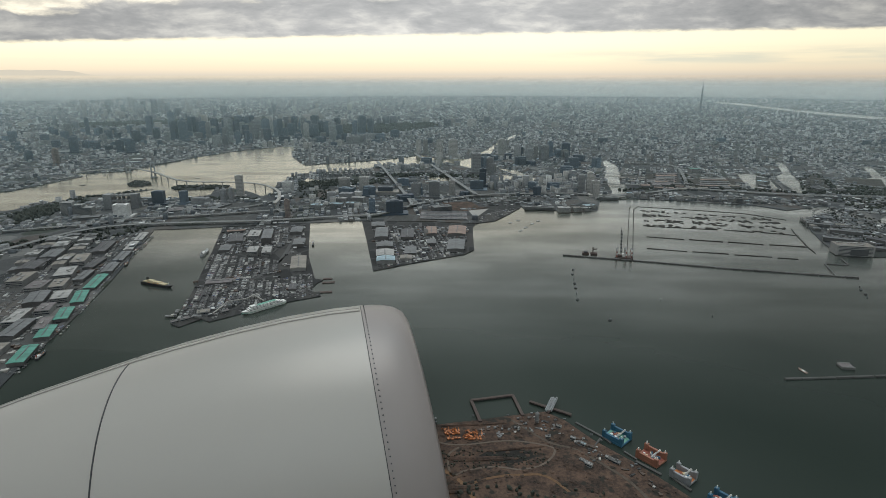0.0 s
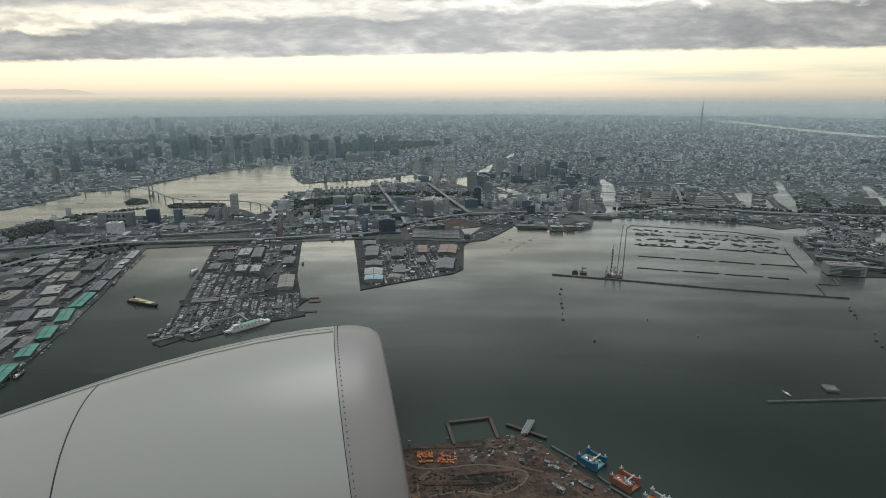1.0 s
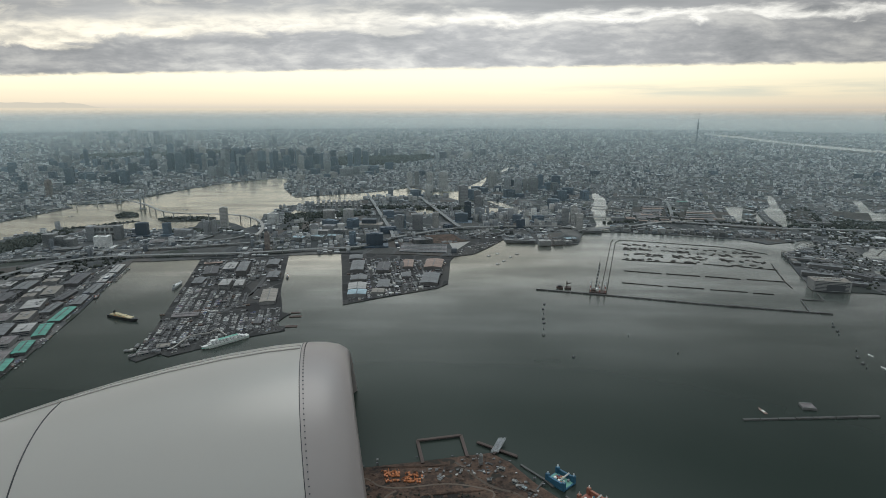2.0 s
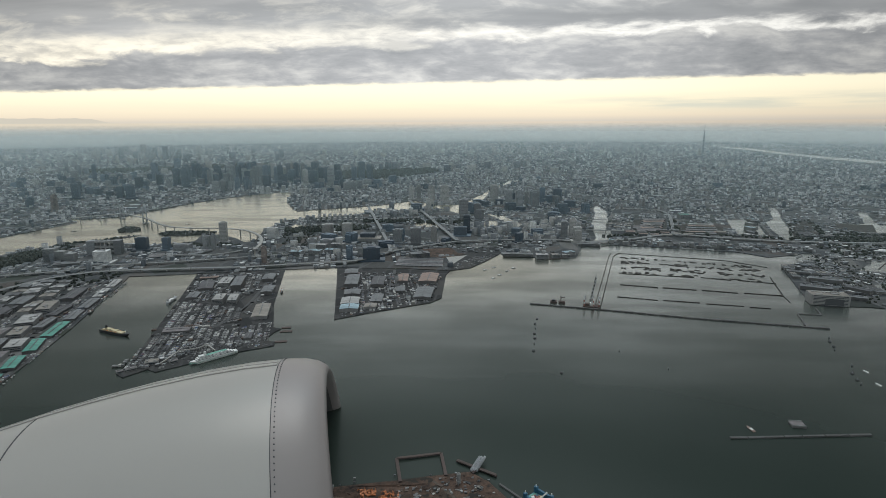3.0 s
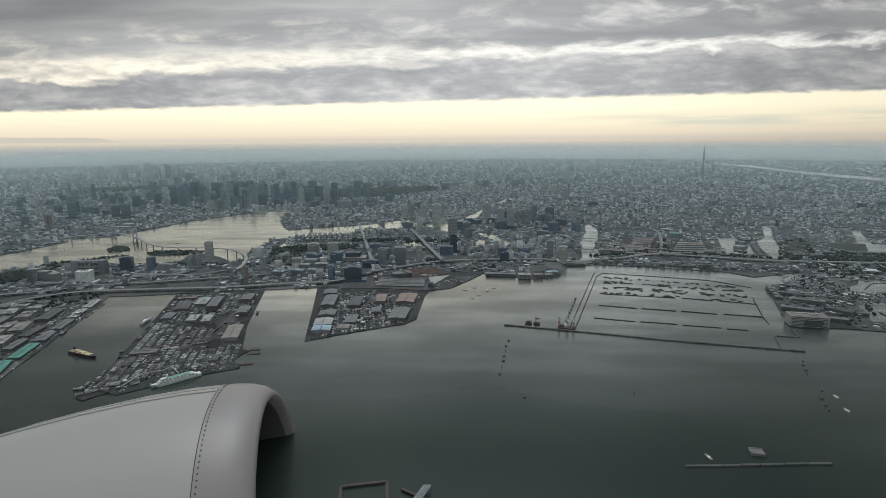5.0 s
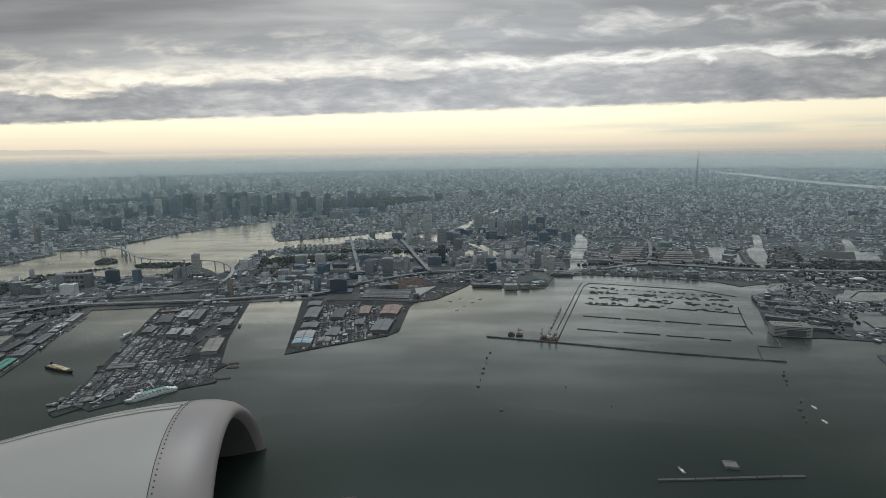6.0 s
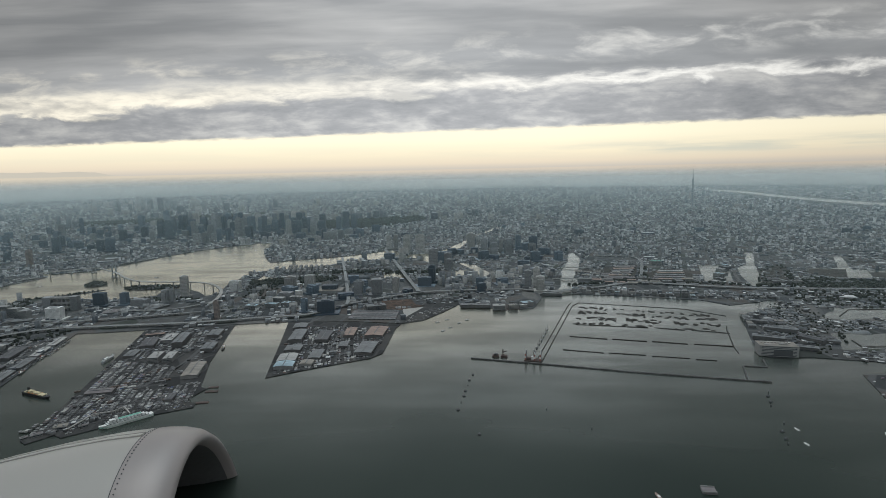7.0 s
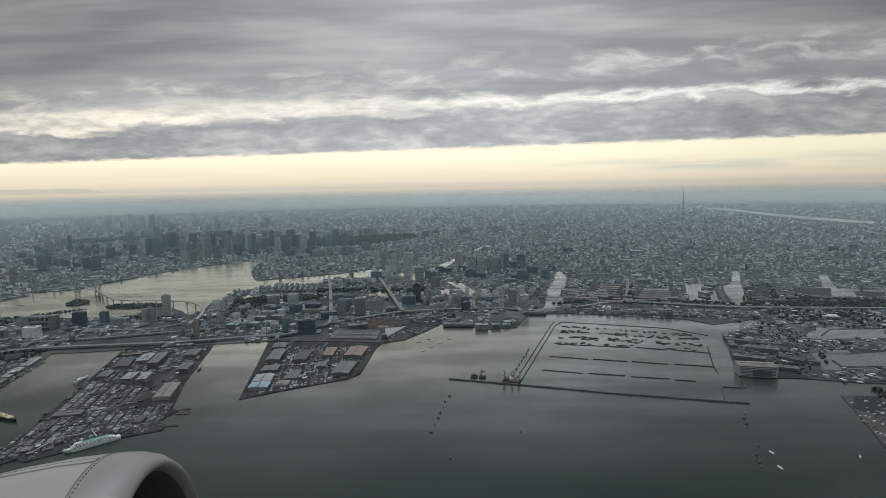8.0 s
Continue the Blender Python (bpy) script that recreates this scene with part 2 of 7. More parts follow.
def water_mat():
    """Murky harbour water, ruffled in patches by the wind, under a sheen that grows towards the horizon and is also
    painted by place.
    """
    m, g = material("harbour_water")
    pos = g.put("ShaderNodeNewGeometry").outputs["Position"]
    big = g.noise(pos, 0.006, 3.0, 0.5)
    wave, swell = g.noise(pos, 1.6, 4.0, 0.6), g.noise(pos, 0.22, 3.0, 0.6)
    col = g.ramp(big, [(0.34, (0.0205, 0.0295, 0.025)), (0.5, (0.0248, 0.034, 0.0286)), (0.66, (0.0315, 0.0405, 0.0345))])
    streak = g.noise(g.put("ShaderNodeMapping", {"Vector": pos, "Rotation": (0, 0, 0.35), "Scale": (0.006, 0.024, 0.0)}).outputs[0], 1.0, 3.0, 0.5)
    calm = g.math("ADD", g.math("MULTIPLY", g.smooth(g.noise(pos, 0.009, 3.0, 0.5), 0.36, 0.64), 0.30), g.math("MULTIPLY", g.smooth(streak, 0.40, 0.62), 0.34))
    h = g.math("ADD", g.math("MULTIPLY", wave, 0.8), g.math("MULTIPLY", swell, 0.15))
    xyz = g.put("ShaderNodeSeparateXYZ", {0: pos}).outputs
    x, y = xyz[0], xyz[1]
    # extra sheen painted in between the piers by position; waves flatten farther in
    basin_sheen = g.math("MULTIPLY", g.smooth(y, 400.0, 540.0), g.math("MULTIPLY", g.math("MULTIPLY", g.smooth(x, 40.0, -30.0), g.smooth(x, -190.0, -140.0, 0.15, 1.0)), g.smooth(y, 700.0, 600.0)))
    bump = g.put("ShaderNodeBump", {"Height": h, "Strength": g.smooth(y, 450.0, 700.0, 0.035, 0.004), "Distance": 0.2}).outputs[0]
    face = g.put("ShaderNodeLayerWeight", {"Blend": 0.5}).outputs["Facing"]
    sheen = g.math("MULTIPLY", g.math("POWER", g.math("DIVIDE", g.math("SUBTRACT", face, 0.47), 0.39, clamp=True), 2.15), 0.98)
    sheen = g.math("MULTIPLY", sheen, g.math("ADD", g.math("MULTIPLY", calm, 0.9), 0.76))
    # painted sheen: raised in the basins, lowered over the inland canals
    sheen = g.math("MULTIPLY", sheen, g.math("ADD", g.math("MULTIPLY", basin_sheen, 0.55), g.math("MULTIPLY", g.smooth(y, 600.0, 800.0, 1.0, 0.86), g.math("SUBTRACT", 1.0, g.math("MULTIPLY", g.smooth(x, 180.0, 260.0, 0.0, 0.22), g.math("MULTIPLY", g.smooth(y, 640.0, 700.0), g.smooth(y, 1600.0, 1100.0)))))))
    # sheen lowered by position off the near quays, painting that water darker
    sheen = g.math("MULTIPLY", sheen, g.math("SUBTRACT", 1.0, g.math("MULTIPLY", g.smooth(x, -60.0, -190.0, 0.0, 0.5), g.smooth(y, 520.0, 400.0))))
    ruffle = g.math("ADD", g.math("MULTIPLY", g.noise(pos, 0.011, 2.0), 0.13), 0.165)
    # warm sky reflection painted into the gloss tint over the inner basins
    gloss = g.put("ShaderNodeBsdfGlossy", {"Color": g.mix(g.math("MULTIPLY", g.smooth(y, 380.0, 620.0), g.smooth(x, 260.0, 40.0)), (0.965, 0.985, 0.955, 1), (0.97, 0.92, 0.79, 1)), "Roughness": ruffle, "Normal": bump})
    body = g.put("ShaderNodeBsdfDiffuse", {"Color": col})
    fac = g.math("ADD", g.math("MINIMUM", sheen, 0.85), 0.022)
    g.put("ShaderNodeOutputMaterial", {0: g.put("ShaderNodeMixShader", {0: fac, 1: body.outputs[0], 2: gloss.outputs[0]}).outputs[0]})
    return m


def haze_mat(name, share, low, top0, top1, col=(0.70, 0.90, 1.0, 1)):
    """Thin air: scatters a share of the light that falls on it, thinning out to nothing at sea level and at the top of the layer."""
    m, g = material(name)
    z = g.put("ShaderNodeSeparateXYZ", {0: g.put("ShaderNodeNewGeometry").outputs["Position"]}).outputs[2]
    k = g.math("MULTIPLY", g.math("DIVIDE", z, low, clamp=True), g.smooth(z, top1, top0))
    k = g.math("MULTIPLY", k, share)
    lit = g.put("ShaderNodeMixShader", {0: 0.5, 1: g.put("ShaderNodeBsdfDiffuse", {0: col}).outputs[0], 2: g.put("ShaderNodeBsdfTranslucent", {0: col}).outputs[0]})
    clear = g.put("ShaderNodeBsdfTransparent")
    g.put("ShaderNodeOutputMaterial", {0: g.put("ShaderNodeMixShader", {0: k, 1: clear.outputs[0], 2: lit.outputs[0]}).outputs[0]})
    return m


CITY_TONES = [(0.0, (0.07, 0.085, 0.105)), (0.2, (0.16, 0.18, 0.20)), (0.4, (0.30, 0.31, 0.315)), (0.55, (0.23, 0.215, 0.205)), (0.7, (0.46, 0.47, 0.475)), (0.86, (0.66, 0.665, 0.66)), (1.0, (0.82, 0.82, 0.81))]
M_CITY = patchwork("city_buildings", CITY_TONES)
M_TOWER = patchwork("tower_facade", [(0.0, (0.07, 0.085, 0.11)), (0.3, (0.16, 0.17, 0.19)), (0.55, (0.30, 0.29, 0.27)), (0.8, (0.42, 0.40, 0.37)), (1.0, (0.55, 0.54, 0.52))], 0.5, 0.8, 0.55)
M_MIDRISE = patchwork("mid_rise_walls", [(0.0, (0.14, 0.16, 0.18)), (0.3, (0.32, 0.33, 0.34)), (0.6, (0.50, 0.49, 0.46)), (0.85, (0.66, 0.65, 0.62)), (1.0, (0.78, 0.78, 0.76))], 0.7, 0.9, 0.45)
M_YARD = patchwork("yard_sheds", [(0.0, (0.05, 0.05, 0.052)), (0.35, (0.11, 0.11, 0.11)), (0.6, (0.19, 0.185, 0.18)), (0.82, (0.33, 0.32, 0.31)), (1.0, (0.62, 0.62, 0.60))], 0.8, 0.8, 0.3)
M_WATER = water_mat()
M_URBAN = parcel_mat("city_ground", 26.0, 0.2, [(0.0, (0.03, 0.038, 0.028)), (0.2, (0.026, 0.03, 0.031)), (0.45, (0.042, 0.046, 0.05)), (0.7, (0.064, 0.063, 0.06)), (0.85, (0.062, 0.052, 0.046)), (1.0, (0.14, 0.14, 0.136))], (0.075, 0.077, 0.078))
M_QUAY = parcel_mat("quay_asphalt", 14.0, 0.23, [(0.0, (0.014, 0.015, 0.016)), (0.4, (0.022, 0.023, 0.024)), (0.75, (0.034, 0.034, 0.034)), (1.0, (0.058, 0.055, 0.051))], (0.046, 0.046, 0.046))
M_EARTH = ground_mat("reclaimed_earth", (0.010, 0.0085, 0.0075), (0.122, 0.075, 0.054), 0.11, 0.95, (0.024, 0.022, 0.018))
M_FIELD = ground_mat("rough_field", (0.02, 0.02, 0.018), (0.066, 0.058, 0.05), 0.12, 0.95, (0.03, 0.034, 0.026))
M_CONC = plain("weathered_concrete", (0.32, 0.31, 0.29))
M_DARKCONC = plain("wet_dark_concrete", (0.07, 0.07, 0.068))
# ---- building helpers ----
def link(name, bm, mat, parent=None):
    me = bpy.data.meshes.new(name)
    bm.to_mesh(me)
    bm.free()
    for m in mat if isinstance(mat, (list, tuple)) else [mat]:
        me.materials.append(m)
    ob = new(name, me)
    if parent:
        ob.parent = parent
    return ob


def part(name, bm, mat, parent, label=""):
    return tagged(link(name, bm, mat, parent), label)


def empty(name, m, label, category, group="", kind=""):
    ob = new(name)
    ob.matrix_basis = m
    return tagged(ob, label, category, group, kind)


def box(bm, x, y, z, w, d, h, rz=0.0, taper=1.0):
    """A block on its base centre; taper narrows the top."""
    c, s = math.cos(rz), math.sin(rz)
    vs = []
    for k, t in ((0, 1.0), (1, taper)):
        for sx, sy in ((-1, -1), (1, -1), (1, 1), (-1, 1)):
            px, py = sx * w / 2 * t, sy * d / 2 * t
            vs.append(bm.verts.new((x + c * px - s * py, y + s * px + c * py, z + k * h)))
    for f in ((3, 2, 1, 0), (4, 5, 6, 7), (0, 1, 5, 4), (1, 2, 6, 5), (2, 3, 7, 6), (3, 0, 4, 7)):
        bm.faces.new([vs[i] for i in f])


def beam(bm, a, b, w, h):
    """A bar of section w x h from a to b."""
    a, b = Vector(a), Vector(b)
    d = (b - a).normalized()
    side = d.cross(Vector((0, 0, 1)))
    side = side.normalized() if side.length > 1e-3 else Vector((1, 0, 0))
    up = side.cross(d).normalized()
    vs = [bm.verts.new(p + side * sx * w / 2 + up * sz * h / 2) for p in (a, b) for sx, sz in ((-1, -1), (1, -1), (1, 1), (-1, 1))]
    for f in ((0, 1, 2, 3), (7, 6, 5, 4), (0, 4, 5, 1), (1, 5, 6, 2), (2, 6, 7, 3), (3, 7, 4, 0)):
        bm.faces.new([vs[i] for i in f])


def slab(name, outline, z0, z1, mat, label, category, kind="structure", parent=None):
    """A flat body of that outline with upright sides."""
    from mathutils.geometry import tessellate_polygon
    bm = bmesh.new()
    n = len(outline)
    lo = [bm.verts.new((x, y, z0)) for x, y in outline]
    hi = [bm.verts.new((x, y, z1)) for x, y in outline]
    area = sum(outline[i][0] * outline[(i + 1) % n][1] - outline[(i + 1) % n][0] * outline[i][1] for i in range(n))
    for tri in tessellate_polygon([[Vector((x, y, 0)) for x, y in outline]]):
        a, b, c = (Vector((*outline[i], 0)) for i in tri)
        up = (b - a).cross(c - a).z > 0
        bm.faces.new([hi[i] for i in (tri if up else reversed(tri))])
    for i in range(n):
        j = (i + 1) % n
        q = (lo[i], lo[j], hi[j], hi[i]) if area > 0 else (lo[j], lo[i], hi[i], hi[j])
        bm.faces.new(q)
    ob = link(name, bm, mat, parent)
    return tagged(ob, label, category, "", kind)


def inside(px, py, outline):
    """Which of many points lie within an outline."""
    hit = np.zeros(len(px), bool)
    n = len(outline)
    for i in range(n):
        (x0, y0), (x1, y1) = outline[i], outline[(i + 1) % n]
        if y0 == y1:
            continue
        cross = ((y0 > py) != (y1 > py)) & (px < (x1 - x0) * (py - y0) / (y1 - y0) + x0)
        hit ^= cross
    return hit


def blocks(name, x, y, w, d, h, rz, z0, mat, label, category, parent=None, kind="stuff"):
    """Many plain upright blocks in one mesh."""
    n = len(x)
    c, s = np.cos(rz), np.sin(rz)
    sx = np.array([-1, 1, 1, -1, -1, 1, 1, -1]) / 2
    sy = np.array([-1, -1, 1, 1, -1, -1, 1, 1]) / 2
    sz = np.array([0, 0, 0, 0, 1, 1, 1, 1])
    lx, ly = w[:, None] * sx, d[:, None] * sy
    co = np.stack([x[:, None] + c[:, None] * lx - s[:, None] * ly, y[:, None] + s[:, None] * lx + c[:, None] * ly, z0 + h[:, None] * sz], -1)
    quad = np.array([(4, 5, 6, 7), (0, 1, 5, 4), (1, 2, 6, 5), (2, 3, 7, 6), (3, 0, 4, 7)])
    idx = (np.arange(n)[:, None, None] * 8 + quad).reshape(-1)
    me = bpy.data.meshes.new(name)
    me.vertices.add(8 * n)
    me.vertices.foreach_set("co", co.reshape(-1).astype(np.float32))
    me.loops.add(len(idx))
    me.loops.foreach_set("vertex_index", idx.astype(np.int32))
    me.polygons.add(5 * n)
    me.polygons.foreach_set("loop_start", np.arange(0, 20 * n, 4, dtype=np.int32))
    me.update(calc_edges=True)
    me.validate()
    me.materials.append(mat)
    ob = new(name, me)
    if parent:
        ob.parent = parent
    return tagged(ob, label, category, "", kind)


# ---- sea and land ----
MID = (50.0, 5.0)
GROUND = 0.55


def disc(name, r, z, mat, label, category, n=128):
    bm = bmesh.new()
    vs = [bm.verts.new((MID[0] + r * math.cos(2 * math.pi * i / n), MID[1] + r * math.sin(2 * math.pi * i / n), z)) for i in range(n)]
    bm.faces.new(vs)
    return tagged(link(name, bm, mat), label, category, "", "structure")


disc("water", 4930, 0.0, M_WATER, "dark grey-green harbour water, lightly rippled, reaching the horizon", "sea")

NEAR_COAST = [(-216, 223), (-228, 273), (-236, 321), (-253, 399), (-266, 448), (-279, 496), (-295, 553), (-264, 557), (-229, 565), (-142, 582), (-89, 590), (-17, 588), (32, 579),
              (53, 589), (73, 623), (91, 659), (93, 647), (130, 638), (138, 628), (176, 638), (193, 692), (219, 709), (284, 694), (374, 665), (394, 639), (423, 650), (457, 665),
              (448, 634), (425, 619), (386, 596), (373, 563), (355, 515), (341, 471), (346, 463), (379, 462), (423, 451), (612, 411), (1119, 313)]
BAY = [(-590, 753), (-580, 804), (-564, 872), (-615, 921), (-574, 899), (-523, 929), (-511, 979), (-479, 1096), (-442, 1176), (-382, 1246), (-343, 1301), (-329, 1247),
       (-302, 1117), (-270, 1040), (-243, 985), (-215, 1005), (-139, 1042), (-115, 1058), (-44, 1123), (-14, 1076), (-13, 1031), (-28, 1016), (-72, 995), (-110, 994), (-126, 955),
       (-195, 918), (-235, 895), (-240, 848), (-242, 801), (-229, 736), (-239, 721), (-260, 747), (-294, 775), (-317, 766), (-308, 728), (-336, 709), (-398, 707), (-437, 717),
       (-464, 714), (-477, 689), (-501, 679), (-504, 642)]
FAR_EDGE = [(MID[0] + 4920 * math.sin(radians(a)), MID[1] + 4920 * math.cos(radians(a))) for a in range(84, -85, -4)]
MAINLAND = NEAR_COAST + FAR_EDGE + [(-1197, 474)] + BAY + [(-763, 469), (-1189, 268), (-593, 56)]
slab("ground", MAINLAND, -1.0, GROUND, M_URBAN, "grey built-up city ground behind concrete quays", "land")

CANALS = {
    "river": [(-22, 1010), (8, 1017), (49, 947), (63, 978), (59, 1077), (92, 1143), (112, 1269), (140, 1373), (184, 1467), (206, 1525), (183, 1525), (124, 1348), (86, 1198), (45, 1069), (-3, 1060)],
    "dock": [(59, 816), (94, 836), (111, 875), (90, 885), (70, 854)],
    "canal": [(204, 697), (230, 703), (249, 749), (256, 797), (254, 814), (276, 885), (296, 971), (301, 1049), (288, 1036), (264, 928), (241, 850), (225, 750)],
    "pool": [(420, 774), (458, 768), (506, 892), (464, 895)],
    "channel": [(486, 806), (468, 738), (486, 737), (537, 865), (608, 1018), (594, 1019), (541, 905), (513, 876)],
    "lagoon": [(583, 815), (601, 785), (675, 764), (712, 814), (666, 849), (727, 968), (708, 957), (650, 855), (606, 859)],
    "far_river": [(1660, 3626), (1703, 3329), (1631, 2854), (1628, 2498), (1664, 2163), (1559, 2022), (1533, 2348), (1549, 2706), (1602, 3130), (1589, 3466)],
    "marina": [(455, 580), (496, 620), (569, 621), (535, 575), (474, 573)],
    "inlet": [(413, 479), (433, 527), (449, 533), (462, 522), (502, 529), (470, 486), (435, 481)],
    "side_dock": [(-22, 829), (12, 827), (7, 868), (-26, 870)],
    "island_canal": [(88, 955), (117, 930), (140, 844), (124, 819), (113, 879)],
    "park_pool": [(-210, 830), (-162, 790), (-164, 818), (-210, 856)],
}
for key, outline in CANALS.items():
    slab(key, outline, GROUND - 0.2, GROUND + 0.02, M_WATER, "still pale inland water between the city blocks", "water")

PIER_ONE = [(-229, 562), (-207, 479), (-186, 395), (-175, 353), (-171, 324), (-165, 320), (-156, 332), (-149, 328), (-133, 341), (-110, 360), (-88, 372), (-90, 380), (-99, 380), (-96, 398), (-93, 405), (-100, 408), (-118, 465), (-143, 580)]
PIER_TWO = [(-89, 588), (-75, 518), (-57.4, 426), (-31, 443), (17, 470), (26, 483), (28.3, 561.2), (32, 576), (-17, 585)]
slab("pier_ground_1", PIER_ONE, -1.0, GROUND, M_QUAY, "asphalt-paved harbour pier with low quay walls", "pier")
slab("pier_ground_2", PIER_TWO, -1.0, GROUND, M_QUAY, "asphalt-paved harbour pier with low quay walls", "pier")
FORE = [(-147, 195), (-50, 210), (-12, 216), (13, 221), (36, 226), (46, 228), (54, 221), (63, 207), (76, 192), (85, 180), (92, 170), (100, 151), (54, 98), (-73, 84), (-162, 122)]
slab("landfill_ground", FORE, -1.0, GROUND, M_EARTH, "brown earth landfill island with dirt tracks", "landfill")
slab("islet", [(-462, 811), (-460, 834), (-436, 825), (-426, 807), (-430, 793), (-449, 793)], -1, 1.2, M_URBAN, "small dark wooded islet in the bay", "islet")
slab("battery_islet", [(-384, 781), (-378, 794), (-356, 799), (-307, 796), (-306, 778), (-349, 765), (-373, 769)], -1, 1.2, M_URBAN, "low dark wooded islet in the bay", "islet")
slab("spit_ground", [(-477, 710), (-436, 741), (-411, 767), (-402, 768), (-431, 735), (-471, 701)], -1, 0.5, M_URBAN, "thin dark strip of land in the bay", "spit")
slab("point_ground", [(391, 423), (404, 422), (489, 411), (492, 312), (352, 313), (361, 337), (374, 373)], -1, GROUND, M_URBAN, "low dark tip of land with scrub and tracks", "land")

# ---- haze ----
RINGS = [560, 850, 1250, 1850, 2640, 3500]
SHARES = [0.03, 0.06, 0.095, 0.15, 0.22, 0.30]
LEAN = 3.0


def haze_ring(r, nxt, opaque=False):
    bm = bmesh.new()
    n = 96
    top1 = 150 + 0.002 * r
    lo = [bm.verts.new((MID[0] + r * math.sin(2 * math.pi * i / n), MID[1] + r * math.cos(2 * math.pi * i / n), 0.7)) for i in range(n)]
    # rings lean out to catch overhead light, which brightens the stand-in haze
    k = (r + (0.6 if opaque else LEAN) * top1) / r
    hi = [bm.verts.new((MID[0] + (v.co.x - MID[0]) * k, MID[1] + (v.co.y - MID[1]) * k, top1)) for v in lo]
    for i in range(n):
        j = (i + 1) % n
        bm.faces.new((lo[i], lo[j], hi[j], hi[i]))
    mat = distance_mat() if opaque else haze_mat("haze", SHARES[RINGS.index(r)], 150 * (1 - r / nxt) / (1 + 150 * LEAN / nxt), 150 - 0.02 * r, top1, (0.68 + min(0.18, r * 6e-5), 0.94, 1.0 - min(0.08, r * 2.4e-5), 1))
    tagged(link("backdrop" if opaque else "haze", bm, mat), "ring surface standing in for thin grey-blue evening haze over the city", "haze", "", "structure")


for r, nxt in zip(RINGS, RINGS[1:] + [4880]):
    haze_ring(r, nxt)


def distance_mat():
    """Glowing backdrop of the plain beyond the last streets: haze painted into the emission, fine pale and dark flecks
    that fade out towards the skyline.
    """
    m, g = material("glowing_haze_distance")
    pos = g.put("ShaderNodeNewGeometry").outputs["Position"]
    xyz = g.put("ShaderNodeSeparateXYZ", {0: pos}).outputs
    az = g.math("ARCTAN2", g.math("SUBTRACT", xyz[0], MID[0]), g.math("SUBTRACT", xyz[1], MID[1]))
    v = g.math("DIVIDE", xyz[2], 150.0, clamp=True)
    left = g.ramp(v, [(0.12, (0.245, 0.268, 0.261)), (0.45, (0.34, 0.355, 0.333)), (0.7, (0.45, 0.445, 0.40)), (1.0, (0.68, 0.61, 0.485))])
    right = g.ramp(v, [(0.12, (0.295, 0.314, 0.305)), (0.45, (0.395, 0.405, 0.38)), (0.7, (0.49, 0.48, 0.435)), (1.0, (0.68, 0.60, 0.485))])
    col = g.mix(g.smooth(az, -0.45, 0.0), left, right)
    # dimming to the right painted into the glow, as in the sky
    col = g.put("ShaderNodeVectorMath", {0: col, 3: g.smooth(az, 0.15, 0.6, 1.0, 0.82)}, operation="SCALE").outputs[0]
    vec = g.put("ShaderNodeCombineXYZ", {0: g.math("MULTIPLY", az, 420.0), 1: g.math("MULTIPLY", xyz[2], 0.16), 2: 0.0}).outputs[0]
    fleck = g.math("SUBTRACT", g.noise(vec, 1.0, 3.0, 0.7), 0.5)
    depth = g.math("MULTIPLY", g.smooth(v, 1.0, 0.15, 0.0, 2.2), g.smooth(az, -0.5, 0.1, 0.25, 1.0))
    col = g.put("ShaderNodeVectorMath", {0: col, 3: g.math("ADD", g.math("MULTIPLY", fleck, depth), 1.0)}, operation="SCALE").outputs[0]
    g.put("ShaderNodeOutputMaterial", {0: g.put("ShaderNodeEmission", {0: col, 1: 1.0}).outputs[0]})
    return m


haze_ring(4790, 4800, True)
# ---- the city: quarters of many small buildings ----
rng = np.random.default_rng(7)
QUARTERS = rng.uniform((-3800, 600), (3800, 5000), (260, 2))
TURN = rng.uniform(-0.75, 0.75, 260)
SHORE = QUARTERS[:, 1] < 1150
TURN[SHORE] = np.where(QUARTERS[SHORE, 0] < 150, 0.22, -0.24) + rng.normal(0, 0.07, SHORE.sum())
PARKS = [[(-340, 1552), (-157, 1574), (-19, 1777), (-41, 1911), (-348, 1785)], [(-1140, 1724), (-664, 2050), (-668, 2178), (-1181, 1873)], [(542, 762), (567, 792), (590, 767), (665, 750), (760, 735), (740, 700), (633, 706), (526, 721)]]
QUAYSIDE = [(225, 700), (372, 664), (460, 655), (475, 690), (372, 702), (232, 738)]
MARINA = [(30, 575), (54, 588), (74, 622), (92, 660), (62, 655), (34, 610)]
BUS_YARD = [(-32, 592), (30, 585), (34, 640), (-26, 645)]
MARKET_PLOT = [(90, 628), (135, 618), (180, 632), (195, 705), (170, 665), (92, 655)]
DOCKS = [(-230, 210), (-300, 548), (-310, 572), (-370, 550), (-390, 400), (-330, 200)]
YARDS = [(320, 430), (410, 430), (410, 500), (352, 530)]
RIVERBANK = [(x - (110 if i > 4 else -40), y) for i, (x, y) in enumerate(CANALS["far_river"])]
WORKS_A = [(290, 788), (334, 790), (372, 906), (316, 890)]
WORKS_B = [(342, 772), (400, 764), (428, 826), (412, 872), (362, 838)]
DARK_FIELD = [(491, 758), (528, 738), (565, 826), (585, 885), (531, 851)]
EMBANKMENT = [(-216, 825), (-93, 847), (-88, 810), (-202, 781)]
OPEN_PLOT = [(-205, 780), (-160, 790), (-145, 699), (-184, 698)]
DARK_SHORE = [(-482, 614), (-485, 657), (-469, 676), (-450, 649), (-442, 612), (-451, 574)]
BROWN_FIELD = [(-4, 682), (32, 688), (42, 655), (8, 641)]
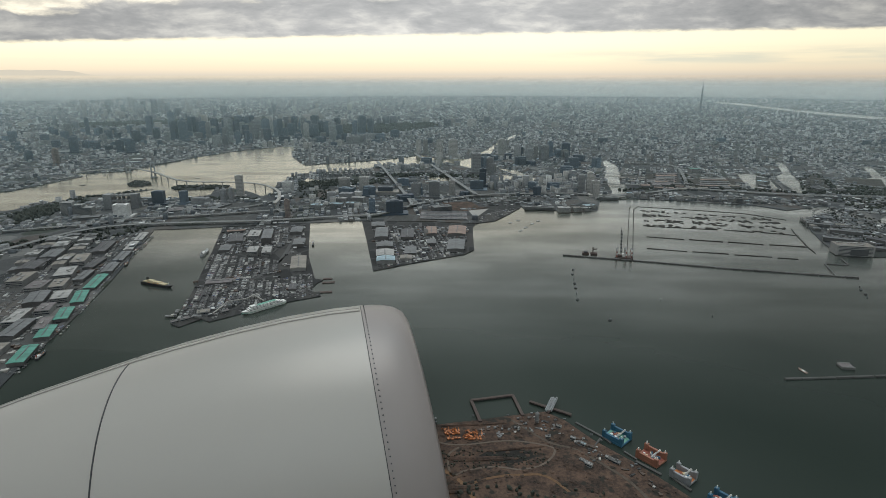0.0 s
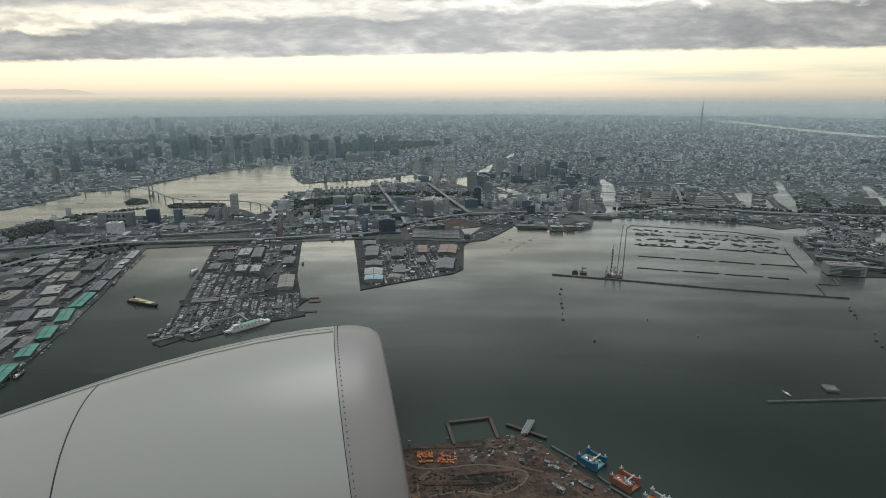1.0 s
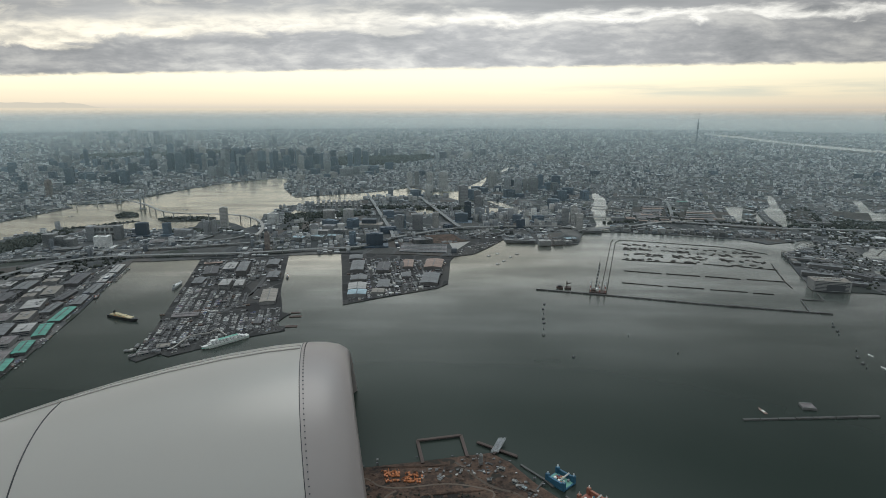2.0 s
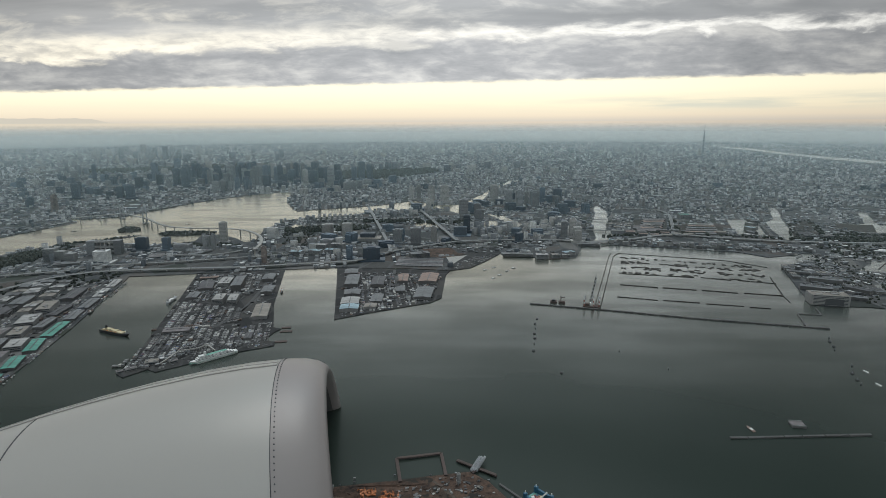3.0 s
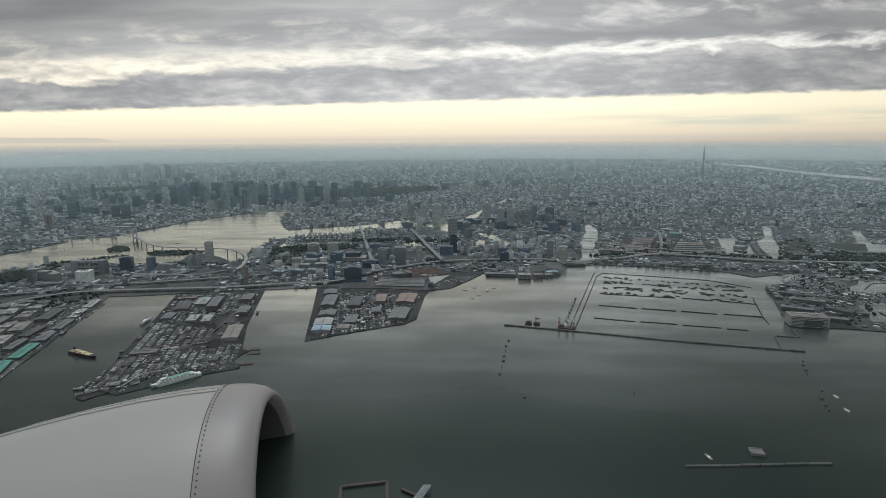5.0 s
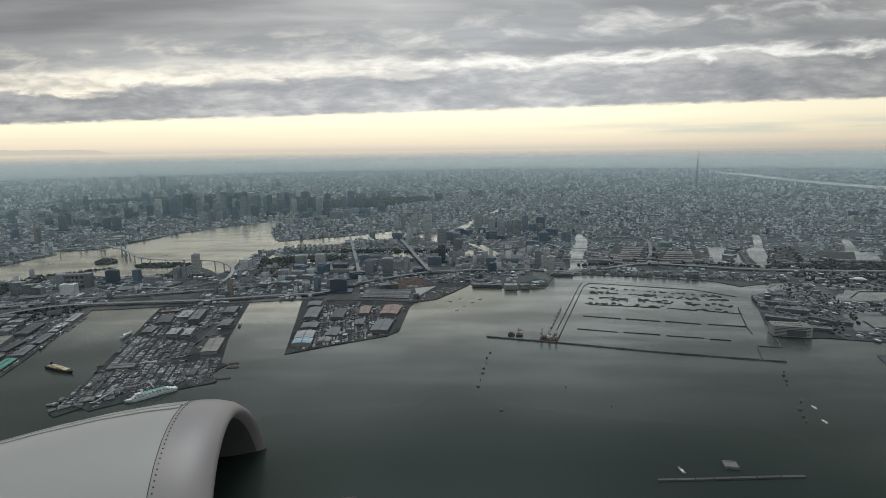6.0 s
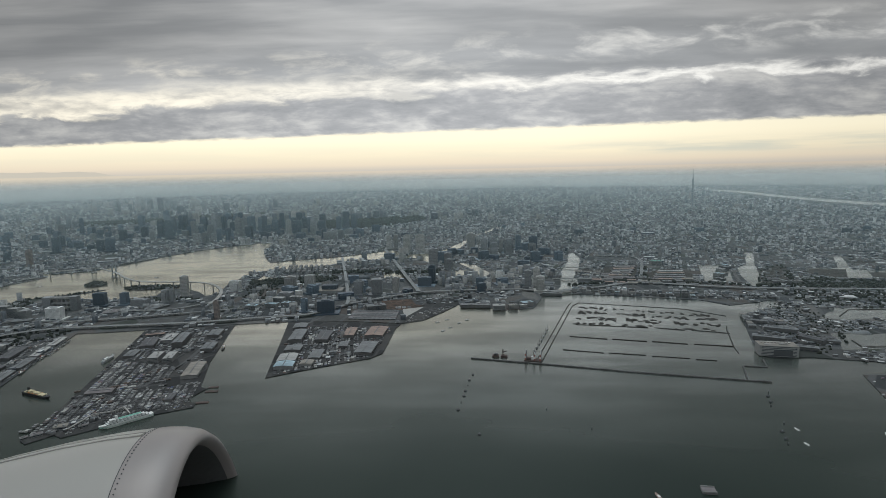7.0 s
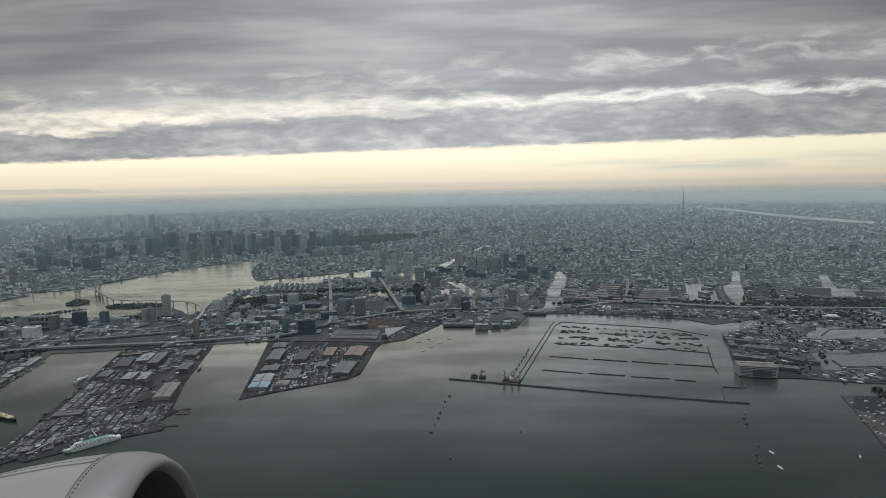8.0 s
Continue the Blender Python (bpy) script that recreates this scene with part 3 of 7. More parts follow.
HOUSING = [(-200, 945), (-112, 948), (-98, 868), (-182, 866)]
KEEP_OUT = [EMBANKMENT, OPEN_PLOT, DARK_SHORE, WORKS_A, WORKS_B, DARK_FIELD, BROWN_FIELD, HOUSING, RIVERBANK, BAY, *CANALS.values(), *PARKS, QUAYSIDE, DOCKS, YARDS, MARINA, BUS_YARD, MARKET_PLOT]


def quarter(pitch, near, far, spread, lift, open_share, big_share):
    """Candidate sites on turned street grids between two distances from the shore."""
    n = int(1.55 * (far ** 2 - near ** 2) / 2 / pitch ** 2 * 1.6)
    a = rng.uniform(-0.76, 0.78, n)
    r = np.sqrt(rng.uniform(near ** 2, far ** 2, n))
    x, y = MID[0] + r * np.sin(a), MID[1] + r * np.cos(a)
    best, which = np.full(n, 1e18), np.zeros(n, int)
    for i, (qx, qy) in enumerate(QUARTERS):
        d = (x - qx) ** 2 + (y - qy) ** 2
        m = d < best
        best[m], which[m] = d[m], i
    t = TURN[which]
    c, s = np.cos(t), np.sin(t)
    u, v = np.round((x * c + y * s) / pitch).astype(int), np.round((-x * s + y * c) / pitch).astype(int)
    street = (u % 7 == 0) | (v % 5 == 0)
    key = (which * 100003 + u) * 100003 + v
    _, first = np.unique(key, return_index=True)
    ok = np.zeros(n, bool)
    ok[first] = True
    ok &= ~street
    # whole blocks left open, or taken up by one large works
    lot_key = which * 7919 + (u // 7) * 613 + (v // 5) * 131
    luck = np.modf(np.abs(np.sin(lot_key * 12.9898)) * 43758.5453)[0]
    ok &= luck > open_share
    big = (luck > open_share) & (luck < open_share + big_share)
    middle = (u % 7 == 4) & (v % 5 == 3)
    ok &= ~big | middle
    uu, vv = u * pitch + rng.normal(0, 0.05 * pitch, n), v * pitch + rng.normal(0, 0.05 * pitch, n)
    x, y = uu * c - vv * s, uu * s + vv * c
    ok &= inside(x, y, MAINLAND)
    for poly in KEEP_OUT:
        ok &= ~inside(x, y, poly)
    x, y, t, big = x[ok], y[ok], t[ok], big[ok]
    n = len(x)
    w, d = pitch * rng.uniform(0.5, 1.0, n), pitch * rng.uniform(0.5, 1.0, n)
    h = lift * np.exp(rng.normal(0, spread, n))
    w, d = np.where(big, w * rng.uniform(3.5, 5.5, n), w), np.where(big, d * rng.uniform(2.4, 3.6, n), d)
    h = np.where(big, np.clip(h, 1.5, 3.5), h)
    fits = np.ones(n, bool)
    for a, b in ((-0.5, -0.5), (0.5, -0.5), (0.5, 0.5), (-0.5, 0.5)):
        px, py = x + a * w * np.cos(t) - b * d * np.sin(t), y + a * w * np.sin(t) + b * d * np.cos(t)
        fits &= inside(px, py, MAINLAND)
        for poly in KEEP_OUT:
            fits &= ~inside(px, py, poly)
    x, y, w, d, h, t = (k[fits | ~big] for k in (x, y, w, d, h, t))
    # low works and yards behind the timber basin
    h = np.where((x > 240) & (y < 1000), 0.55 * h, h)
    h = np.where((np.abs(x - 40) < 210) & (y > 860) & (y < 1010), 0.5 * h, h)
    return x, y, w, d, h, t


LEVELS = [(6.2, 540, 850, 0.65, 1.5, 0.22, 0.22), (5.4, 850, 1250, 0.7, 1.7, 0.12, 0.12), (5.8, 1250, 1900, 0.65, 1.9, 0.06, 0.08), (8.0, 1900, 2900, 0.7, 2.2, 0.05, 0.05), (11.5, 2900, 4780, 0.75, 2.8, 0.03, 0.02)]
for level in LEVELS:
    x, y, w, d, h, t = quarter(*level)
    blocks("city_quarter", x, y, w, d, np.minimum(h, 12 + level[1] / 150), t, GROUND - 0.1, M_CITY, "dense grey and beige low city buildings in street blocks", "buildings")


# ---- single towers ----
def tower_kind(seed):
    """A high-rise of unit width and height: shaft, plant room and parapet."""
    r = random.Random(seed)
    shaft = bmesh.new()
    box(shaft, 0, 0, 0, 1, r.uniform(0.7, 1.0), 1)
    if r.random() < 0.5:
        box(shaft, r.uniform(-0.2, 0.2), -0.3, 0, 0.7, 0.7, r.uniform(0.8, 0.94))
    plant = bmesh.new()
    box(plant, 0, 0, 1, r.uniform(0.4, 0.7), 0.5, r.uniform(0.03, 0.07))
    podium = bmesh.new()
    box(podium, 0, 0, 0, 1.6, 1.5, r.uniform(0.06, 0.14))
    out = []
    for name, bm in (("shaft", shaft), ("plant_room", plant), ("podium", podium)):
        me = bpy.data.meshes.new(name)
        bm.to_mesh(me)
        bm.free()
        me.materials.append(M_TOWER)
        out.append((name, me))
    return out


def facade(tone, bands):
    m, g = material("tower_wall")
    tc = g.put("ShaderNodeTexCoord").outputs["Object"]
    xyz = g.put("ShaderNodeSeparateXYZ", {0: tc}).outputs
    row = g.math("GREATER_THAN", g.math("FRACT", g.math("MULTIPLY", xyz[2], bands)), 0.45)
    col_ = g.math("GREATER_THAN", g.math("FRACT", g.math("MULTIPLY", g.math("ADD", xyz[0], xyz[1]), 13.0)), 0.3)
    rnd = g.put("ShaderNodeObjectInfo").outputs["Random"]
    k = g.math("ADD", g.math("MULTIPLY", rnd, 0.7), 0.65)
    base = g.put("ShaderNodeVectorMath", {0: tone, 3: k}, operation="SCALE").outputs[0]
    wall = g.mix(g.math("MULTIPLY", g.math("MULTIPLY", row, col_), 0.55), base, (0.035, 0.045, 0.06, 1))
    stain = g.noise(tc, 6.0, 3.0)
    wall = g.mix(g.smooth(stain, 0.35, 0.7, 0.0, 0.25), wall, (0.06, 0.06, 0.06, 1))
    finish(g, wall, 0.45)
    return m


FACADES = [facade(*f) for f in (((0.055, 0.08, 0.11), 14), ((0.12, 0.16, 0.20), 16), ((0.26, 0.265, 0.27), 14), ((0.40, 0.39, 0.37), 15), ((0.58, 0.58, 0.57), 13), ((0.22, 0.18, 0.16), 14))]
KINDS = [tower_kind(i) for i in range(10)]
SHAPED = {}


def tower(x, y, w, h, tone, kind, group="high-rises of the city", turn=None, label=""):
    rz = random.uniform(-40, 40) if turn is None else turn
    words = ("dark glass", "blue-grey glass", "grey", "beige", "pale", "reddish-brown")[tone]
    ob = empty("high_rise_building", pose(x, y, GROUND - 0.05, 0, 0, rz), label or words + " high-rise tower standing among lower city blocks", "building", group)
    for name, me in KINDS[kind % 10]:
        if (name, kind % 10, tone) not in SHAPED:
            copy = me.copy()
            copy.materials[0] = FACADES[tone]
            SHAPED[name, kind % 10, tone] = copy
        p = new(name, SHAPED[name, kind % 10, tone])
        p.parent = ob
        p.scale = (w, min(w, 8 + 0.2 * w), h)
    return ob


WATERFRONT = [(-358, 610, 18, 14, 4), (-348, 674, 16, 16, 0), (-318, 675, 9, 16, 1), (-295, 669, 24, 9, 2), (-273, 686, 9, 16, 2), (-264, 686, 6, 17, 2), (-265, 720, 10, 27, 3), (-211, 751, 16, 14, 4), (-173, 605, 6, 20, 5)]
SHIBAURA = [(-670, 975, 9, 31, 5), (-755, 1158, 16, 32, 0), (-663, 1161, 15, 25, 0), (-642, 1161, 17, 28, 0), (-834, 1758, 22, 47, 1), (-711, 1628, 17, 41, 0), (-710, 1683, 21, 36, 1), (-456, 1321, 15, 30, 0), (-473, 1308, 13, 30, 1), (-394, 1245, 10, 15, 4), (-381, 1245, 11, 15, 4), (-421, 1358, 18, 30, 0), (-353, 1268, 10, 15, 4), (-339, 1268, 9, 15, 4), (-505, 1263, 18, 25, 2), (-486, 1264, 16, 26, 2)]
ARIAKE = [(-401, 1620, 25, 26, 1), (-338, 1480, 27, 32, 1), (-303, 1481, 21, 39, 1), (-208, 1293, 36, 20, 2), (-134, 745, 18, 20, 3), (-108, 746, 15, 21, 3), (-141, 688, 12, 12, 2), (-122, 688, 18, 11, 2), (-57, 623, 22, 15, 0), (-83, 629, 8, 16, 1), (-37, 717, 13, 18, 2), (-14, 718, 16, 20, 2), (9, 726, 9, 20, 3), (-53, 1139, 12, 28, 3), (-39, 1140, 10, 29, 3), (-10, 1075, 13, 35, 3), (15, 1076, 20, 35, 3)]
TOYOSU = [(49, 895, 16, 33, 2), (72, 907, 13, 24, 2), (53, 789, 11, 25, 0), (112, 1126, 18, 30, 3), (137, 1078, 15, 26, 2), (152, 1034, 16, 30, 2), (167, 1049, 9, 26, 3), (179, 1028, 18, 30, 2), (202, 1096, 11, 29, 1), (230, 1088, 19, 27, 0), (181, 743, 10, 24, 2), (192, 743, 10, 27, 3), (194, 722, 12, 20, 3)]
for i, (x, y, w, h, tone) in enumerate(WATERFRONT + SHIBAURA + ARIAKE + TOYOSU):
    tower(x, y, w * 0.85, h, tone, i, turn=random.uniform(-12, 12))
# scattered towers of the business quarters: centre, spread, number, mean height
CLUSTERS = [(-560, 1530, 160, 110, 95, 35), (-330, 1570, 110, 80, 42, 37), (-780, 1450, 160, 120, 42, 18), (-1380, 2530, 150, 80, 26, 46), (-60, 1850, 170, 60, 34, 20), (-190, 1340, 90, 50, 22, 17), (-930, 1250, 190, 160, 34, 14), (130, 1010, 75, 55, 26, 13), (850, 1900, 520, 420, 40, 11), (-900, 2300, 420, 300, 40, 26), (300, 3000, 700, 300, 40, 24), (-1500, 1700, 250, 250, 26, 24), (-60, 760, 90, 40, 14, 9)]
far_ones = []
for cx, cy, sx, sy, n, mean in CLUSTERS:
    for _ in range(n):
        x, y = random.gauss(cx, sx), random.gauss(cy, sy)
        p = (np.array([x]), np.array([y]))
        if any(inside(*p, poly)[0] for poly in KEEP_OUT) or not inside(*p, MAINLAND)[0]:
            continue
        if y > 1620:
            far_ones.append((x, y, random.uniform(10, 22), random.uniform(10, 20), mean * random.uniform(0.42, 1.4), random.uniform(-0.6, 0.6)))
            continue
        tower(x, y, random.uniform(9, 20), mean * random.uniform(0.42, 1.4), random.choice((0, 0, 0, 1, 1, 1, 1, 2, 2, 3)), random.randrange(10))
blocks("far_high_rises", *(np.array(c) for c in zip(*far_ones)), GROUND - 0.1, M_TOWER, "distant grey-blue high-rises fading in the haze", "buildings")
# ---- paints and roofs ----
def ribbed(name, colour, rough=0.55, pitch=1.1, vary=0.34):
    """Sheet roofing: ribs across the slope, rust and soot stains."""
    m, g = material(name)
    tc = g.put("ShaderNodeTexCoord").outputs["Object"]
    pos = g.put("ShaderNodeNewGeometry").outputs["Position"]
    y = g.put("ShaderNodeSeparateXYZ", {0: tc}).outputs[1]
    rib = g.math("ABSOLUTE", g.math("SINE", g.math("MULTIPLY", y, math.pi / pitch)))
    a, b = g.noise(pos, 0.25, 4.0, 0.6), g.noise(pos, 2.5, 4.0, 0.7)
    k = g.math("ADD", g.math("MULTIPLY", g.math("SUBTRACT", a, 0.5), 2.2 * vary), g.math("MULTIPLY", g.math("SUBTRACT", b, 0.5), 1.6 * vary))
    # sheets renewed at different times
    sheet = g.put("ShaderNodeTexWhiteNoise", {"W": g.math("FLOOR", g.math("DIVIDE", y, pitch * 1.7))}, noise_dimensions="1D").outputs[0]
    k = g.math("ADD", k, g.math("MULTIPLY", g.math("SUBTRACT", sheet, 0.5), 0.30))
    k = g.math("ADD", g.math("ADD", k, g.math("MULTIPLY", rib, 0.08)), 0.94)
    col = g.put("ShaderNodeVectorMath", {0: colour, 3: k}, operation="SCALE").outputs[0]
    finish(g, col, rough, 0, rib, 0.4, 0.1)
    return m


ROOFS = [ribbed(n, c) for n, c in (("green_roof", (0.075, 0.25, 0.20)), ("white_roof", (0.32, 0.315, 0.305)), ("grey_roof", (0.135, 0.14, 0.144)), ("dark_roof", (0.07, 0.07, 0.075)),
                                   ("beige_roof", (0.215, 0.195, 0.17)), ("tan_roof", (0.235, 0.165, 0.135)), ("pale_blue_roof", (0.28, 0.38, 0.43)), ("pinkish_roof", (0.15, 0.135, 0.137)))]
WORDS = ("bright green", "white", "grey", "dark grey", "beige", "orange-tan", "pale blue", "pinkish grey")
M_WALLPALE = plain("pale_wall", (0.24, 0.24, 0.235), 0.8)
M_WALLDARK = plain("grimy_wall", (0.13, 0.128, 0.126), 0.8)
M_SHUTTER = plain("dark_shutter", (0.06, 0.065, 0.07), 0.5)
M_GLASS = plain("window_band", (0.03, 0.04, 0.05), 0.12, 0.0, 0.15)
M_WHITE = plain("white_paint", (0.70, 0.70, 0.68), 0.4, 0, 0.15)
M_HULL = plain("dark_hull", (0.035, 0.037, 0.04), 0.5)
M_CREAM = plain("cream_paint", (0.55, 0.47, 0.30), 0.5, 0, 0.15)
M_DECKGREEN = plain("deck_green", (0.14, 0.32, 0.26), 0.7)
M_RED = plain("red_paint", (0.24, 0.075, 0.055), 0.5)
M_ORANGE = plain("orange_paint", (0.46, 0.16, 0.055), 0.5)
M_BLUE = plain("blue_paint", (0.035, 0.125, 0.20), 0.6)
M_STEEL = plain("painted_steel", (0.28, 0.29, 0.30), 0.5, 0.2)
M_RUST = plain("rusty_steel", (0.075, 0.054, 0.048), 0.8)
M_LOG = plain("wet_logs", (0.028, 0.025, 0.021), 0.85)
M_ASPHALT = plain("road_asphalt", (0.085, 0.085, 0.086), 0.9, 0, 0.2)
M_DIRT = plain("dirt_track", (0.105, 0.083, 0.067), 0.95, 0, 0.45)
M_ORANGEDIRT = plain("ochre_track", (0.17, 0.10, 0.056), 0.95, 0, 0.45)
M_LEAF = ground_mat("winter_foliage", (0.018, 0.024, 0.02), (0.046, 0.05, 0.038), 0.4)
M_TOWERSTEEL = plain("pale_steel_lattice", (0.13, 0.155, 0.18), 0.5, 0.1)


def lots_mat():
    """Rows of parked trailers, cars and containers: each piece a paint of its own."""
    m, g = material("parked_paints")
    geo = g.put("ShaderNodeNewGeometry").outputs
    bay = g.put("ShaderNodeTexVoronoi", {"Vector": g.put("ShaderNodeMapping", {"Vector": geo["Position"], "Rotation": (0, 0, 0.24), "Scale": (0.16, 0.09, 0.0)}).outputs[0], "Scale": 1.0, "Randomness": 0.6}, voronoi_dimensions="2D", distance="CHEBYCHEV").outputs["Color"]
    rnd = g.math("ADD", g.math("MULTIPLY", geo["Random Per Island"], 0.42), g.math("MULTIPLY", g.put("ShaderNodeSeparateColor", {0: bay}).outputs[0], 0.58))
    col = g.ramp(rnd, [(0.0, (0.04, 0.04, 0.045)), (0.25, (0.10, 0.10, 0.105)), (0.5, (0.17, 0.17, 0.17)), (0.66, (0.34, 0.335, 0.325)), (0.82, (0.66, 0.66, 0.64)), (0.86, (0.08, 0.12, 0.22)), (0.93, (0.20, 0.11, 0.09)), (1.0, (0.45, 0.42, 0.36))])
    finish(g, col, 0.5)
    return m


M_LOTS = lots_mat()
# ---- harbour sheds and halls ----
def shed(x0, y0, x1, y1, wide, tall, tone, group="harbour sheds", arch=False):
    """A hall whose ridge runs from one point to the other: walls, two roof slopes, ridge vent and shutters."""
    a, b = Vector((x0, y0)), Vector((x1, y1))
    long = max((b - a).length, 3.0)
    c, rz = (a + b) / 2, math.degrees(math.atan2((b - a).y, (b - a).x)) - 90
    ob = empty("warehouse", pose(c.x, c.y, GROUND - 0.02, 0, 0, rz), WORDS[tone] + "-roofed long warehouse standing on the harbour ground", "warehouse", group)
    ridge = 0.055 * wide
    bm = bmesh.new()
    box(bm, 0, 0, 0, wide, long, tall)
    part("wall", bm, M_WALLPALE if tone in (1, 4, 6) else M_WALLDARK, ob)
    for side in (-1, 1):
        bm = bmesh.new()
        n = 4 if arch else 1
        prof = []
        for i in range(n + 1):
            u = i / n
            prof.append((side * (wide / 2 + 0.25) * (1 - u), tall + ridge * (math.sin(u * math.pi / 2) if arch else u)))
        lo = [[bm.verts.new((px, s * (long / 2 + 0.25), pz)) for px, pz in prof] for s in (-1, 1)]
        hi = [[bm.verts.new((px, s * (long / 2 + 0.25), pz + 0.14)) for px, pz in prof] for s in (-1, 1)]
        for i in range(n):
            for quad in ((hi[0][i], hi[1][i], hi[1][i + 1], hi[0][i + 1]), (lo[0][i + 1], lo[1][i + 1], lo[1][i], lo[0][i])):
                bm.faces.new(quad)
            for e in (0, 1):
                bm.faces.new((lo[e][i], lo[e][i + 1], hi[e][i + 1], hi[e][i]))
        bm.faces.new((lo[0][0], lo[1][0], hi[1][0], hi[0][0]))
        bmesh.ops.recalc_face_normals(bm, faces=bm.faces)
        part("roof", bm, ROOFS[tone], ob)
    bm = bmesh.new()
    box(bm, 0, 0, tall + ridge + 0.1, 0.7, long * 0.8, 0.3)
    part("ridge_vent", bm, ROOFS[2], ob)
    n = max(2, int(long / 5))
    for i in range(n):
        for side in (-1, 1):
            bm = bmesh.new()
            box(bm, side * (wide / 2 + 0.02), (i + 0.5) / n * long - long / 2, 0.05, 0.12, long / n * 0.55, min(1.1, tall * 0.6))
            part("shutter", bm, M_SHUTTER, ob)
    return ob


def hall(x, y, w, d, h, rz, tone, label="", group="flat-roofed blocks"):
    """A flat-roofed block: walls with window bands, parapet, plant rooms and stacks."""
    ob = empty("industrial_building", pose(x, y, GROUND - 0.02, 0, 0, rz), label or WORDS[tone] + " flat-roofed block with rooftop plant near the harbour", "building", group)
    bm = bmesh.new()
    box(bm, 0, 0, 0, w, d, h)
    part("wall", bm, (M_WALLPALE, M_WALLDARK)[tone in (2, 3)], ob)
    bm = bmesh.new()
    box(bm, 0, 0, h, w - 0.3, d - 0.3, 0.1)
    part("roof", bm, ROOFS[tone], ob)
    for sx, sy, lw, ld in ((0, -1, w + 0.1, 0.16), (0, 1, w + 0.1, 0.16), (-1, 0, 0.16, d - 0.3), (1, 0, 0.16, d - 0.3)):
        bm = bmesh.new()
        box(bm, sx * w / 2, sy * d / 2, h, lw, ld, 0.3)
        part("parapet", bm, M_WALLPALE, ob)
    rows = max(1, int(h / 1.1))
    for i in range(rows):
        for s in (-1, 1):
            bm = bmesh.new()
            box(bm, 0, s * (d / 2 + 0.02), (i + 0.42) * h / rows, w * 0.9, 0.08, 0.34 * h / rows)
            part("window_band", bm, M_GLASS, ob)
    r = random.Random(int(x * 7 + y))
    for _ in range(3):
        bm = bmesh.new()
        box(bm, r.uniform(-0.32, 0.32) * w, r.uniform(-0.3, 0.3) * d, h + 0.1, r.uniform(0.08, 0.2) * w, r.uniform(0.1, 0.25) * d, r.uniform(0.3, 0.8))
        part("plant_room", bm, M_WALLDARK if tone in (2, 3) else M_WALLPALE, ob)
    return ob


QUAY_SHEDS = [(-258, 382, -265, 412, 8, 2, 0), (-250, 355, -259, 377, 8, 2, 0), (-243, 327, -250, 346, 8, 2, 0), (-237, 301, -243, 318, 8, 2, 0), (-230, 270, -236, 291, 8, 2, 0), (-266, 418, -272, 440, 8, 2, 2), (-273, 446, -279, 472, 8, 2, 2), (-281, 477, -288, 503, 7, 2, 1), (-288, 508, -295, 534, 7, 2, 1)]
INLAND = [(-264, 358, -270, 374, 11, 3.5, 1), (-262, 338, -266, 352, 9, 3, 7), (-292, 405, -300, 426, 13, 3.5, 1), (-300, 436, -308, 459, 11, 4, 4), (-276, 398, -280, 420, 7, 2.5, 2), (-287, 428, -290, 453, 8, 2, 3), (-303, 469, -311, 502, 11, 2.5, 3), (-278, 352, -286, 373, 12, 3, 2), (-297, 379, -300, 396, 12, 3, 7), (-282, 382, -288, 400, 10, 3, 4)]
INLAND_TWO = [(-333, 449, -338, 470, 12, 4, 2), (-330, 418, -334, 440, 14, 4, 3), (-356, 503, -359, 526, 12, 3, 2), (-246, 312, -252, 330, 7, 2.5, 7), (-258, 300, -262, 325, 10, 3, 2), (-250, 268, -254, 292, 11, 3, 4), (-270, 320, -275, 342, 9, 3, 1), (-318, 390, -322, 412, 12, 4, 4), (-345, 480, -350, 498, 10, 4, 1)]
PIER_ONE_SHEDS = [(-181, 512, -185, 535, 11, 5, 1), (-166, 503, -173, 536, 9, 5, 2), (-166, 462, -169, 480, 9, 5, 1), (-154, 463, -158, 482, 8, 4, 1), (-193, 500, -201, 525, 12, 3, 3), (-117, 425, -124, 457, 12, 2.5, 4), (-133, 490, -136, 510, 10, 3, 2), (-178, 395, -160, 399, 8, 2, 7), (-146, 533, -149, 553, 11, 3, 2), (-216, 541, -200, 546, 6, 2, 5), (-195, 475, -198, 492, 9, 2, 2), (-110, 380, -112, 391, 5, 2, 3)]
PIER_TWO_SHEDS = [(-51, 457, -53, 475, 15, 3, 1), (-49, 443, -50, 455, 15, 3, 6), (-54, 484, -55, 498, 14, 3, 2), (-60, 512, -63, 546, 12, 4, 2), (-30, 466, -31, 488, 10, 2, 2), (-13, 527, -14, 553, 10, 3, 5), (11, 526, 13, 556, 17, 3, 5), (9, 477, 11, 508, 15, 2.5, 2), (-36, 514, -37, 544, 12, 3, 3), (-68, 556, -70, 572, 13, 3, 2), (-33, 451, -33, 461, 10, 2, 4), (-12, 497, -13, 511, 8, 2, 2)]
for row in QUAY_SHEDS:
    shed(*row, group="quayside sheds", arch=row[6] == 1)
for row in INLAND + INLAND_TWO:
    x0, y0, x1, y1, w, h, tone = row
    if tone in (1, 4, 7):
        a = math.degrees(math.atan2(y1 - y0, x1 - x0)) - 90
        hall((x0 + x1) / 2, (y0 + y1) / 2, w, math.hypot(x1 - x0, y1 - y0), h, a, tone)
    else:
        shed(*row)
